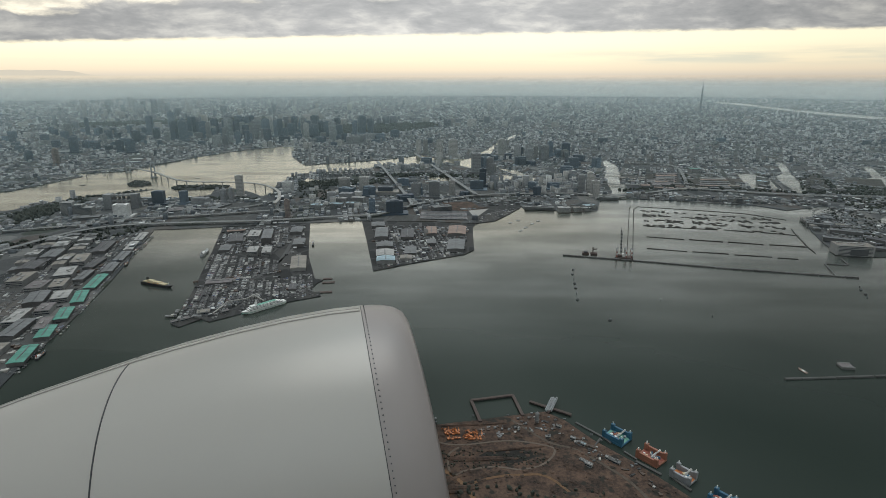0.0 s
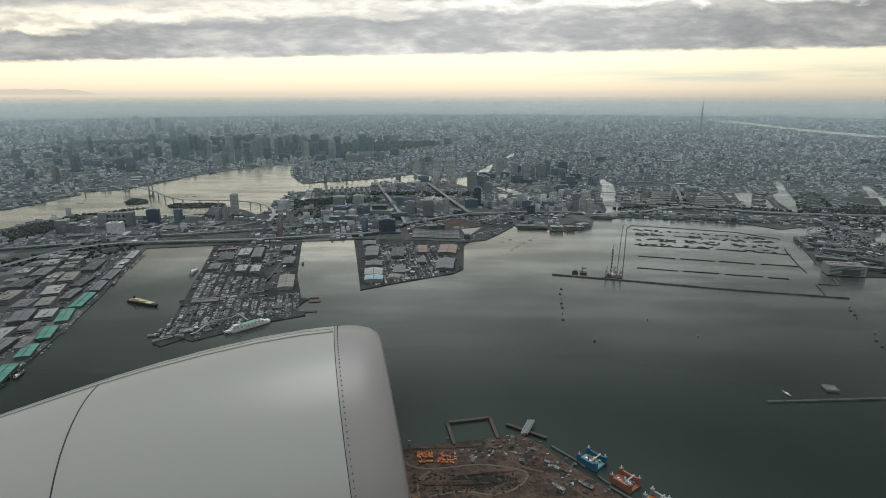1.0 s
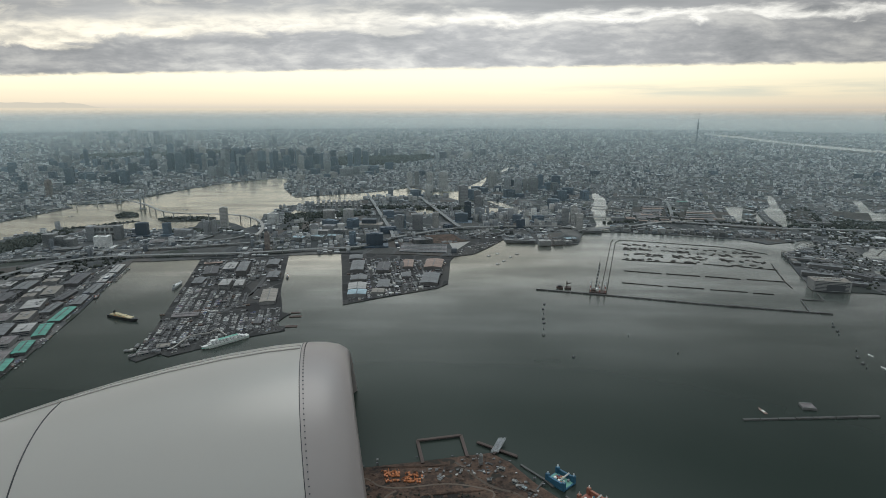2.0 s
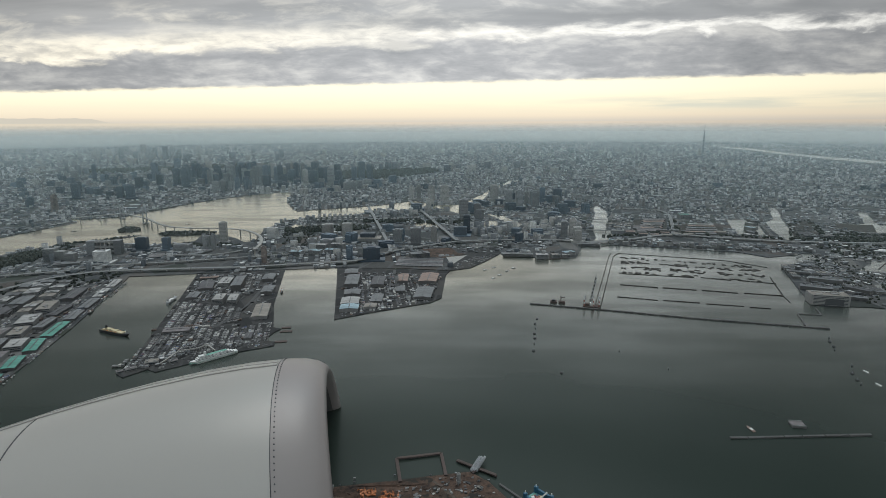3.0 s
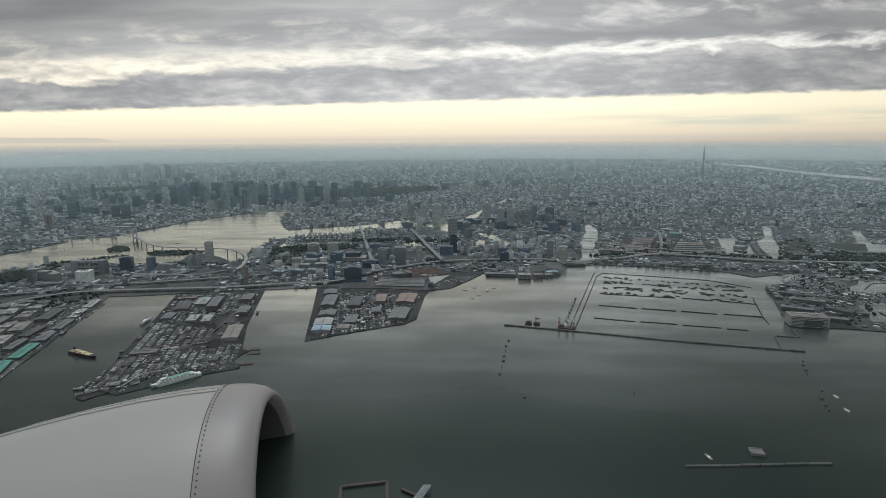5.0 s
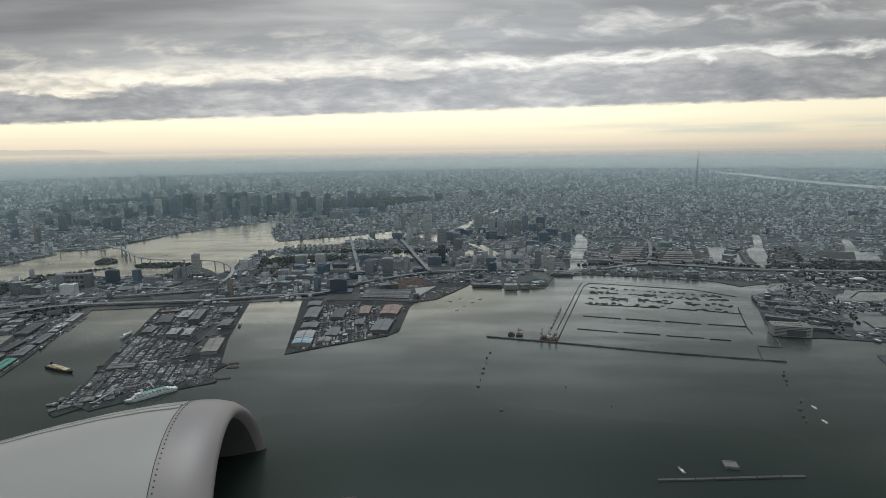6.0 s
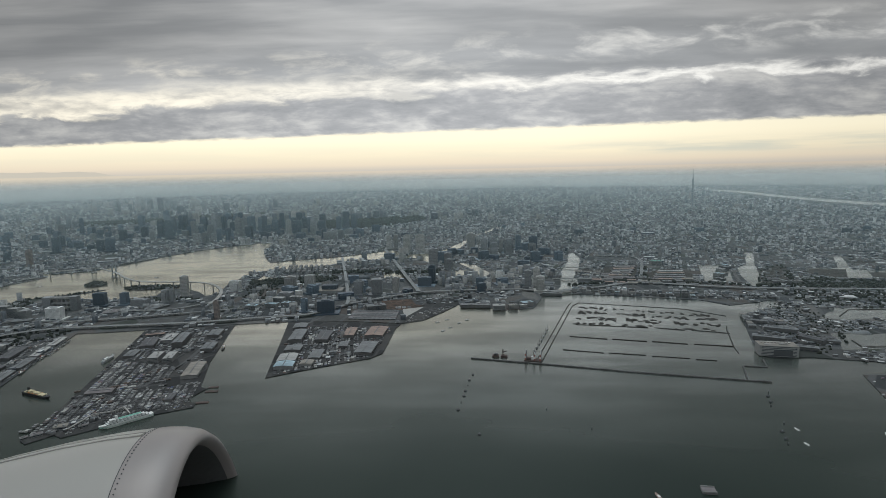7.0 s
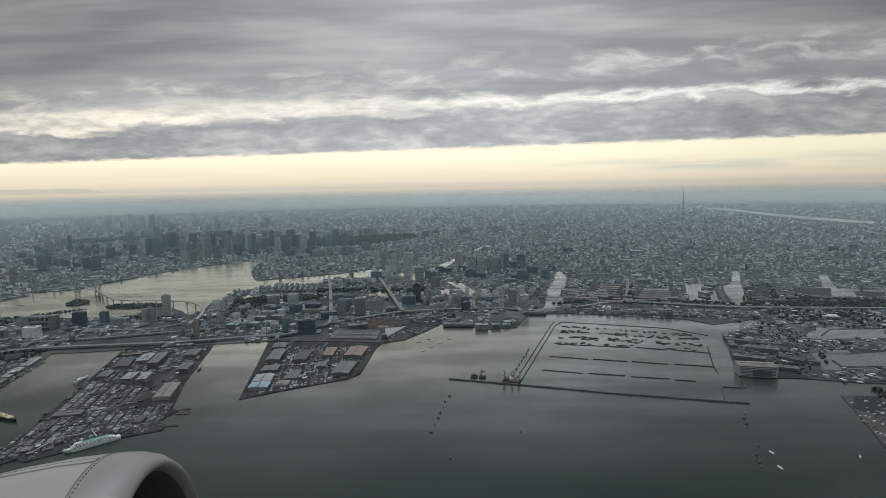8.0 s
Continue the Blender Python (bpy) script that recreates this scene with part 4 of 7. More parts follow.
for row in PIER_ONE_SHEDS + PIER_TWO_SHEDS:
    x0, y0, x1, y1, w, h, tone = row
    if tone == 1 and h > 3:
        a = math.degrees(math.atan2(y1 - y0, x1 - x0)) - 90
        hall((x0 + x1) / 2, (y0 + y1) / 2, w, math.hypot(x1 - x0, y1 - y0), h * 0.9, a, tone, "white-topped tall block among the pier yards", "pier sheds")
    else:
        shed(*row, group="pier sheds")
MARKET = [(110, 645, 34, 9, 3, -5, 2), (136, 633, 14, 10, 5, 0, 1), (152, 637, 10, 8, 4, 10, 4), (169, 650, 14, 9, 4, 20, 6), (164, 640, 9, 6, 3, 15, 1), (206, 700, 24, 7, 3, -10, 2)]
for x, y, w, d, h, rz, tone in MARKET:
    hall(x, y, w, d, h, rz, tone)
# the long mill on the point, pale with a dark loading bay to the water
mill = hall(354, 471.5, 29, 14, 8.5, -12, 4, "pale concrete mill building with a dark loading bay above the water")
bm = bmesh.new()
box(bm, 3, -7.1, 0.8, 14, 0.3, 4.6)
part("loading_bay", bm, M_SHUTTER, mill)
for i in range(9):
    bm = bmesh.new()
    box(bm, -11 + i * 2.6, 3.0, 8.6, 1.6, 2.6, 0.8)
    part("silo_cap", bm, M_CONC, mill)
for row in [(356, 514, 378, 503, 8, 4, 2), (380, 541, 404, 529, 8, 4, 2), (376, 571, 394, 562, 6, 3, 2), (396, 511, 408, 495, 9, 4, 3), (368, 488, 392, 478, 7, 3, 2), (350, 484, 372, 476, 7, 5, 2)]:
    shed(*row)
for x, y, w, d, h, rz, tone in [(-4, 640, 22, 12, 5, 20, 2), (-269, 660, 16, 22, 2, -20, 2), (-390, 597, 26, 12, 3, 20, 2), (-312, 638, 16, 18, 2, 20, 7), (-128, 652, 15, 10, 5.5, -8, 6), (-110, 656, 15, 10, 5.5, -8, 6), (-150, 648, 14, 10, 5, -8, 6), (-126, 672, 14, 9, 8, -8, 1), (-106, 676, 16, 9, 8, -8, 1)]:
    hall(x, y, w, d, h, rz, tone)
# long platform roofs of the bus yard beyond the second pier
for i in range(6):
    shed(-27, 599 + i * 6.2, 24, 594 + i * 6.2, 5.0, 1.0, (2, 7, 3)[i % 3], group="yard roofs")

# ---- rows of sheds along the far quays ----
rows_rng = random.Random(21)


def shed_row(x0, y0, x1, y1, n, wide, tall, tones, depth=1, gap=0.8):
    """Halls side by side along a line, in ranks behind one another."""
    d = Vector((x1 - x0, y1 - y0))
    step, side = d / n, Vector((-d.y, d.x)).normalized()
    for k in range(depth):
        for i in range(n):
            if rows_rng.random() < 0.12:
                continue
            c = Vector((x0, y0)) + step * (i + 0.5) + side * (wide + 3) * k
            p = (np.array([c.x]), np.array([c.y]))
            if not inside(*p, MAINLAND)[0] or any(inside(*p, q)[0] for q in CANALS.values()):
                continue
            ang = math.degrees(math.atan2(d.y, d.x))
            t, w, dd = rows_rng.choice(tones), step.length * gap * rows_rng.uniform(0.7, 1.05), wide * rows_rng.uniform(0.6, 1.0)
            h = tall * rows_rng.uniform(0.6, 1.5)
            if rows_rng.random() < 0.5:
                hall(c.x, c.y, w, dd, h, ang + rows_rng.uniform(-3, 3), t)
            else:
                e = step.normalized() * w / 2
                shed(c.x - e.x, c.y - e.y, c.x + e.x, c.y + e.y, dd, h, t)


shed_row(232, 716, 372, 676, 17, 7, 4.2, (1, 1, 2, 3, 4, 6), 2)
shed_row(372, 676, 460, 668, 9, 7, 2.0, (1, 2, 3, 3), 2)
shed_row(395, 628, 372, 545, 8, 8, 2.2, (2, 2, 3, 4), 1)
shed_row(430, 640, 400, 540, 9, 9, 2.0, (2, 3, 3, 4), 1)
shed_row(410, 500, 560, 448, 12, 8, 2.0, (2, 3, 4, 7), 2)
shed_row(270, 770, 420, 745, 10, 12, 2.5, (2, 2, 7, 4, 5), 3)
shed_row(500, 760, 700, 740, 9, 14, 2.0, (2, 3, 7), 2)
shed_row(-370, 520, -340, 420, 9, 12, 3, (2, 3, 4, 1), 3)
shed_row(-350, 590, -310, 585, 5, 8, 2.0, (2, 3, 4), 1)

# brown-roofed works behind the expressway, the low housing rows, and the vaulted hall
for i in range(6):
    shed(298 + i * 6.5, 800 + i * 17, 328 + i * 7.0, 802 + i * 17, 11, 2.2, (7, 5, 7, 2, 5, 7)[i], group="brown-roofed works")
for i in range(5):
    shed(356 + i * 7, 785 + i * 15, 400 + i * 4.5, 780 + i * 15, 9, 2.5, (5, 7, 2, 5, 1)[i], group="brown-roofed works")
hall(400, 905, 16, 14, 7, 0, 0, "bright green-clad block among brown-roofed works")
for k in range(4):
    for i in range(9):
        hall(-180 + i * 8.6 + k * -3.5, 880 + k * 17, 4.2, 12, 3.5, 6, (1, 2, 4, 7)[(i + k) % 4], "pale low housing slab in a row by the channel", "housing slabs")
shed(-90, 730, -60, 730, 19, 5, 4, arch=True)
for i in range(7):
    hall(434 + i * 11, 765 + i * 21 - (i % 2) * 6, 9, 13, 2 + i % 3, 20, (1, 2, 6, 4)[i % 4])
slab("works_ground_1", WORKS_A, 0.0, GROUND + 0.05, M_FIELD, "brown gravel yard of the works", "yard")
slab("works_ground_2", WORKS_B, 0.0, GROUND + 0.05, M_FIELD, "brown gravel yard of the works", "yard")
slab("field", DARK_FIELD, 0.0, GROUND + 0.05, M_FIELD, "dark brown empty field between canal and road", "field")
slab("field_2", BROWN_FIELD, 0.0, GROUND + 0.05, M_EARTH, "reddish-brown bare building plot", "field")
slab("paved_yard", [(27, 638), (51, 648), (33, 601)], 0.0, GROUND + 0.04, M_CONC, "pale concrete triangle beside the marina", "yard")

# ---- parked trailers, cars and containers on the piers ----
lots_rng = np.random.default_rng(5)


def lot(name, outline, heading, rows, length, pitch, keep, label, mat=M_LOTS):
    """Rows of parked boxes within an outline, along a heading."""
    c, s = math.cos(heading), math.sin(heading)
    xs, ys = [p[0] for p in outline], [p[1] for p in outline]
    u, v = np.meshgrid(np.arange(-260, 260, rows), np.arange(-260, 260, pitch))
    u, v = u.ravel(), v.ravel()
    aisle = (np.round(v / pitch).astype(int) % 14 < 2) | (np.round(u / rows).astype(int) % 3 == 0)
    u = u + lots_rng.normal(0, 0.12, len(u))
    x, y = np.mean(xs) + u * c - v * s, np.mean(ys) + u * s + v * c
    # each bay between the lanes is filled to a degree of its own
    bay = (np.round(v / pitch).astype(int) // 9 * 31 + np.round(u / rows).astype(int) // 4 * 17) % 211
    full = np.clip(lots_rng.uniform(0.15, 1.6, 211), 0.0, 1.0)
    ok = inside(x, y, outline) & ~aisle & (lots_rng.random(len(x)) < keep * full[bay])
    x, y = x[ok], y[ok]
    n = len(x)
    return blocks(name, x, y, length * lots_rng.uniform(0.75, 1.0, n), pitch * lots_rng.uniform(0.5, 0.72, n), lots_rng.uniform(0.3, 0.65, n), np.full(n, heading), GROUND, mat, label, "parked vehicles")


H1, H2 = math.atan2(210, -52), math.atan2(160, -30)
lot("parked_trailers", [(-204, 470), (-184, 400), (-150, 402), (-128, 440), (-146, 455), (-172, 460)], H1 + math.pi / 2, 2.3, 2.4, 0.8, 1.0, "rows of parked white and grey truck trailers on the pier")
lot("parked_cars", [(-184, 392), (-172, 330), (-150, 350), (-118, 366), (-98, 382), (-104, 420), (-130, 405)], H1 + math.pi / 2, 2.0, 2.0, 0.75, 1.0, "rows of parked cars and trailers beside the ferry berth")
lot("stacked_containers", [(-214, 540), (-204, 478), (-186, 470), (-150, 500), (-150, 560), (-228, 560)], H1 + math.pi / 2, 2.6, 2.5, 0.9, 0.9, "rows of parked trailers and containers on the pier")
lot("parked_trucks", [(-74, 570), (-54, 432), (16, 472), (24, 560)], H2 + math.pi / 2, 2.6, 2.2, 0.9, 0.95, "parked trucks and stacked goods between the pier sheds")
lot("quay_clutter", [(-222, 262), (-233, 318), (-262, 430), (-282, 530), (-287, 530), (-267, 430), (-239, 318), (-228, 262)], H1 + math.pi / 2, 1.6, 1.2, 0.9, 0.5, "goods, cars and handling gear along the quay")
lot("yard_clutter", [(-250, 300), (-300, 540), (-360, 520), (-340, 380), (-280, 280)], H1 + math.pi / 2, 2.6, 1.9, 1.2, 0.65, "trucks and stacked goods in the harbour yards")
lot("point_clutter", [(345, 470), (415, 500), (460, 640), (430, 650), (395, 590), (370, 520)], 0.3, 2.6, 2.0, 1.3, 0.33, "scrap, timber and trucks in yards behind the sheds")
lot("spit_boats", [(36, 580), (54, 593), (74, 627), (90, 655), (60, 640), (40, 610)], 0.9, 2.6, 1.9, 1.0, 0.8, "small white boats and cars parked on dark ground")
lot("point_vehicles", [(392, 421), (364, 350), (380, 330), (480, 330), (480, 405)], 0.35, 3.0, 2.4, 1.3, 0.3, "trucks and stacked goods on the low tip of land")
lot("berth_clutter", [(-172, 327), (-165, 372), (-98, 400), (-90, 373), (-112, 362), (-134, 343), (-150, 331), (-157, 333)], H1 + math.pi / 2, 1.7, 1.5, 0.8, 0.45, "cars, crates and handling gear round the ferry berth")
lot("landfill_clutter", [(-40, 222), (30, 226), (50, 228), (72, 205), (84, 184), (60, 190), (40, 210), (-20, 212)], 0.2, 2.2, 1.2, 0.9, 0.10, "stacked pipes, drums and site huts on the landfill", M_YARD)

# tall goods, cabins and timber stacks between the parked rows
gear_rng = random.Random(33)
M_GEAR = [plain(n, c, 0.7, 0, 0.3) for n, c in (("brown_gear", (0.085, 0.062, 0.05)), ("grey_gear", (0.16, 0.16, 0.16)), ("pale_gear", (0.36, 0.35, 0.33)), ("blue_gear", (0.06, 0.09, 0.16)), ("dark_gear", (0.04, 0.04, 0.042)))]


def goods_stack(x, y, a, tone, size=1.0):
    """A stack of crates with a gap or two, under a low lean-to."""
    ob = empty("cargo_pile", pose(x, y, GROUND - 0.01, 0, 0, a) @ Matrix.Scale(size, 4), ("brown timber", "grey crated", "pale wrapped", "blue covered", "dark scrap")[tone] + " goods stacked on the harbour ground", "goods", "stacked goods")
    n = gear_rng.randint(2, 4)
    for k in range(n):
        bm = bmesh.new()
        box(bm, (k - n / 2) * 1.9, gear_rng.uniform(-0.2, 0.2), 0, 1.7, gear_rng.uniform(1.6, 3.0), gear_rng.uniform(0.5, 1.4))
        bmesh.ops.bevel(bm, geom=bm.edges[:], offset=0.06, segments=1, affect="EDGES")
        part("crate", bm, M_GEAR[tone if gear_rng.random() < 0.8 else gear_rng.choice((1, 2, 4))], ob)


for outline, n, heading in (([(-206, 478), (-176, 330), (-150, 340), (-100, 378), (-104, 405), (-146, 560), (-226, 558)], 90, 14), ([(-74, 570), (-56, 432), (18, 474), (26, 560)], 50, 10), ([(-226, 262), (-300, 545), (-350, 520), (-250, 265)], 70, 14), ([(345, 470), (415, 500), (460, 640), (430, 650), (395, 590)], 40, -15)):
    xs, ys = [p[0] for p in outline], [p[1] for p in outline]
    while n:
        x, y = gear_rng.uniform(min(xs), max(xs)), gear_rng.uniform(min(ys), max(ys))
        if inside(np.array([x]), np.array([y]), outline)[0]:
            n -= 1
            goods_stack(x, y, heading + gear_rng.choice((0, 90)) + gear_rng.uniform(-4, 4), gear_rng.choice((0, 1, 1, 2, 4, 4)))

landfill_edge = [Vector((8, 216)), Vector((48, 222)), Vector((70, 200)), Vector((90, 170))]
for k in range(48):
    p = landfill_edge[k % 3].lerp(landfill_edge[k % 3 + 1], gear_rng.random())
    goods_stack(p.x - gear_rng.uniform(0.5, 6), p.y - gear_rng.uniform(1, 9), gear_rng.uniform(0, 180), gear_rng.choice((0, 0, 0, 4, 4, 1)), gear_rng.uniform(0.3, 0.55))

# ---- roads over land and viaducts ----
def strip(name, pts, width, z, mat, label, category="road", thick=0.06):
    """A flat ribbon along a line of points."""
    bm = bmesh.new()
    left, right = [], []
    for i, p in enumerate(pts):
        a, b = Vector(pts[max(i - 1, 0)]), Vector(pts[min(i + 1, len(pts) - 1)])
        d = (b - a).normalized()
        n = Vector((-d.y, d.x)) * width / 2
        left.append(bm.verts.new((p[0] + n.x, p[1] + n.y, z)))
        right.append(bm.verts.new((p[0] - n.x, p[1] - n.y, z)))
    for i in range(len(pts) - 1):
        bm.faces.new((right[i], right[i + 1], left[i + 1], left[i]))
    ext = bmesh.ops.extrude_face_region(bm, geom=bm.faces[:])
    for v in ext["geom"]:
        if isinstance(v, bmesh.types.BMVert):
            v.co.z -= thick
    bmesh.ops.recalc_face_normals(bm, faces=bm.faces)
    return tagged(link(name, bm, mat), label, category, "", "structure")


def smooth_line(pts, per=6):
    """A rounded line through points."""
    out = []
    for i in range(len(pts) - 1):
        p0, p1, p2, p3 = (Vector(pts[min(max(k, 0), len(pts) - 1)]) for k in (i - 1, i, i + 1, i + 2))
        for j in range(per):
            t = j / per
            out.append(0.5 * (2 * p1 + (p2 - p0) * t + (2 * p0 - 5 * p1 + 4 * p2 - p3) * t * t + (3 * p1 - p0 - 3 * p2 + p3) * t ** 3))
    return [tuple(p) for p in out] + [tuple(pts[-1])]


M_DECK = plain("worn_road_deck", (0.21, 0.215, 0.215), 0.9, 0, 0.2)


def viaduct(pts, width, z, label, every=14.0, name="expressway", low=0.0):
    """A raised road: deck, two parapets, and piers under it."""
    ob = empty(name, pose(*pts[0][:2], 0), label, "elevated road")
    line = smooth_line(pts)
    o = Vector((*pts[0][:2], 0))
    deck, rails = bmesh.new(), [bmesh.new(), bmesh.new()]
    run, last = 0.0, None
    for p, q in zip(line, line[1:]):
        za = z if len(p) < 3 else p[2]
        zb = z if len(q) < 3 else q[2]
        a, b = Vector((*p[:2], za)) - o, Vector((*q[:2], zb)) - o
        d = (b - a).normalized()
        n = Vector((-d.y, d.x, 0)) * width / 2
        beam(deck, a, b + d * 0.1, width, 0.4)
        for s, bm in zip((-1, 1), rails):
            beam(bm, a + n * s + Vector((0, 0, 0.3)), b + n * s + d * 0.1 + Vector((0, 0, 0.3)), 0.16, 0.3)
        run += (b - a).length
        if last is None or run - last > every:
            last = run
            bm = bmesh.new()
            box(bm, a.x, a.y, low, 0.8, 0.8, za - low - 0.2)
            box(bm, a.x, a.y, za - 0.7, width * 0.8, 1.0, 0.5, math.atan2(n.y, n.x))
            part("pier", bm, M_CONC, ob)
    part("deck", deck, M_DECK, ob)
    for bm in rails:
        part("parapet", bm, M_CONC, ob)
    return ob


viaduct([(-405, 430), (-384, 487), (-374, 517), (-358, 543), (-325, 563), (-254, 574), (-185, 582), (-123, 599), (-75, 610), (-47, 644), (-29, 666), (26, 707), (70, 722), (173, 727)], 5.5, 3.2, "pale concrete elevated expressway running along the harbour")
viaduct([(173, 727), (208, 716), (264, 732), (328, 764), (368, 749), (406, 735), (462, 718), (575, 706), (760, 690)], 6, 2.6, "pale concrete elevated expressway behind the timber basin")
viaduct([(-440, 540), (-369, 567), (-345, 587), (-308, 598), (-275, 606), (-230, 621), (-183, 636), (-140, 650)], 4, 2.6, "pale elevated road across the waterfront district")
viaduct([(-320, 640), (-251, 642), (-220, 666), (-206, 686), (-198, 650), (-187, 627)], 3.5, 2.4, "pale elevated road curving by the waterfront")
viaduct([(328, 764), (335, 773), (363, 855), (387, 937), (386, 980), (366, 993), (330, 1000)], 4, 2.6, "pale elevated ring road among city blocks")
for pts, w in (([(-300, 630), (-180, 665), (-60, 690), (10, 740)], 3.5), ([(-75, 560), (-30, 690), (-20, 800)], 3), ([(230, 722), (300, 730), (470, 700), (640, 660)], 3), ([(460, 660), (430, 560), (405, 500)], 3), ([(-236, 310), (-262, 400), (-290, 500), (-310, 560)], 2.5), ([(-150, 560), (-140, 470), (-142, 420), (-165, 372)], 3), ([(-26, 580), (-22, 500), (-10, 470)], 3), ([(-147, 560), (-138, 505), (-139, 445), (-150, 408), (-172, 382)], 2.2), ([(-212, 550), (-196, 480), (-180, 410), (-168, 345)], 2.0), ([(-150, 520), (-155, 440), (-165, 400)], 1.6)):
    strip("road", smooth_line(pts), w, GROUND + 0.05, M_ASPHALT, "grey asphalt harbour road")
for pts, w in (([(1010, 1500), (985, 1700), (990, 1880), (1030, 2150)], 8), ([(560, 900), (700, 1250), (820, 1700)], 6), ([(300, 1000), (360, 1500), (420, 2200)], 7), ([(-500, 1650), (200, 1720), (900, 1650)], 7), ([(650, 1000), (1100, 1080), (1700, 1100)], 7), ([(480, 700), (900, 1250), (1500, 1900)], 6), ([(800, 700), (1000, 1050), (1200, 1500)], 6)):
    strip("avenue", smooth_line(pts), w, GROUND + 0.05, M_ASPHALT, "broad grey city avenue between the blocks")

shed_row(-517, 985, -480, 1083, 6, 9, 2.0, (1, 1, 2), 1)
shed_row(-608, 790, -574, 860, 6, 9, 1.8, (1, 2, 7), 2)
shed_row(-120, 900, 30, 905, 12, 9, 1.6, (2, 3, 7), 1)
shed_row(240, 830, 330, 800, 7, 12, 2.2, (2, 4, 7), 3)

# ---- white covered walkway to the ferry ----
walkway = empty("covered_walkway", pose(0, 0, GROUND), "white covered passenger walkway on posts leading to the ferry berth", "walkway")
steps = [(-150, 336), (-148.5, 350), (-148, 357), (-137, 362), (-134, 369), (-123.5, 358)]
for a, b in zip(steps, steps[1:]):
    bm = bmesh.new()
    beam(bm, (*a, 1.9), (*b, 1.9), 0.75, 0.6)
    part("gallery", bm, M_CONC, walkway)
    for k in range(4):
        p = Vector(a).lerp(Vector(b), (k + 0.5) / 4)
        bm = bmesh.new()
        box(bm, p.x, p.y, 0, 0.3, 0.3, 1.6)
        part("post", bm, M_CONC, walkway)
terminal = hall(-158, 341, 8, 6, 1.8, 20, 4, "low beige ferry terminal at the tip of the pier", "ferry berth")
for x, y, w, d, h, rz in ((-166, 331, 6, 4, 1.2, 40), (-160, 335, 5, 3, 1.0, 10), (-171, 327, 4, 3, 1.0, 40), (-145, 343, 5, 3, 1.1, 40)):
    hall(x, y, w, d, h, rz, 7, "small brownish pier building near the ferry berth", "ferry berth")
for x, y, w, d, rz in ((-86, 380, 9, 3, 10), (-88, 400, 9, 3, 8), (-90, 408, 7, 2.5, 8)):
    bm = bmesh.new()
    box(bm, 0, 0, -0.8, w, d, 1.3)
    ob = tagged(link("finger_jetty", bm, M_RUST), "short brown finger jetty on the pier side", "jetty", "finger jetties")
    ob.matrix_basis = pose(x, y, 0, 0, 0, rz)

slab("vacant_ground", [(8, 640), (40, 632), (52, 655), (20, 668)], GROUND - 0.2, GROUND + 0.03, M_EARTH, "bare brown vacant building plot", "plot")
slab("marina_ground", [(32, 578), (54, 590), (74, 624), (90, 657), (97, 692), (58, 692), (36, 612)], GROUND - 0.2, GROUND + 0.03, M_QUAY, "dark asphalt yard of the marina", "yard")
for x0, y0 in ((560, 800), (640, 760), (700, 900), (760, 820)):
    slab("field_ground", [(x0, y0), (x0 + 60, y0 - 12), (x0 + 95, y0 + 45), (x0 + 30, y0 + 60)], GROUND - 0.2, GROUND + 0.03, M_FIELD, "bare brown field among industrial blocks", "field")


# ---- broadcasting centre: two blocks joined by open corridors, and a stepped hotel ----
centre = empty("broadcasting_centre", pose(-380, 652, GROUND, 0, 0, 8), "grey office centre of two blocks joined by open lattice corridors", "building")
for x, w in ((-15, 9), (15, 8)):
    bm = bmesh.new()
    box(bm, x, 0, 0, w, 9, 17)
    part("block", bm, FACADES[2], centre).scale = (1, 1, 1)
for z in (3, 8.5, 14.5):
    bm = bmesh.new()
    box(bm, 0, 0, z, 22, 7, 2.0)
    part("corridor", bm, M_WALLPALE, centre)
for x in (-8, -3, 2, 7):
    bm = bmesh.new()
    box(bm, x, 0, 0, 1.6, 5, 16.5)
    part("column", bm, M_WALLDARK, centre)
hotel = empty("stepped_hotel", pose(-412, 617, GROUND, 0, 0, 6), "beige stepped hotel with a long window grid on the waterfront", "building")
for x, w, h in ((-9, 13, 15), (2, 11, 12), (12, 11, 9)):
    bm = bmesh.new()
    box(bm, x, 0, 0, w, 9, h)
    blk = part("block", bm, M_WALLPALE, hotel)
    for k in range(int(h / 1.2)):
        bm = bmesh.new()
        box(bm, x, -4.52, 0.6 + k * 1.2, w * 0.94, 0.1, 0.5)
        part("window_band", bm, M_GLASS, blk)

# small works, stores and mid-rise blocks filling the quarters nearest the water
near_rng = np.random.default_rng(12)


def infill(name, outline, n, wide, tall, turn, mat, label, land=MAINLAND):
    xs, ys = np.array(outline).T
    x, y = near_rng.uniform(xs.min(), xs.max(), n * 3), near_rng.uniform(ys.min(), ys.max(), n * 3)
    ok = inside(x, y, outline) & inside(x, y, land)
    for poly in CANALS.values():
        ok &= ~inside(x, y, poly)
    x, y = x[ok][:n], y[ok][:n]
    m = len(x)
    blocks(name, x, y, wide * near_rng.uniform(0.5, 1.3, m), wide * near_rng.uniform(0.5, 1.3, m), tall * np.exp(near_rng.normal(0, 0.5, m)), np.full(m, turn) + near_rng.choice((0, 1.5708), m), GROUND - 0.05, mat, label, "buildings")


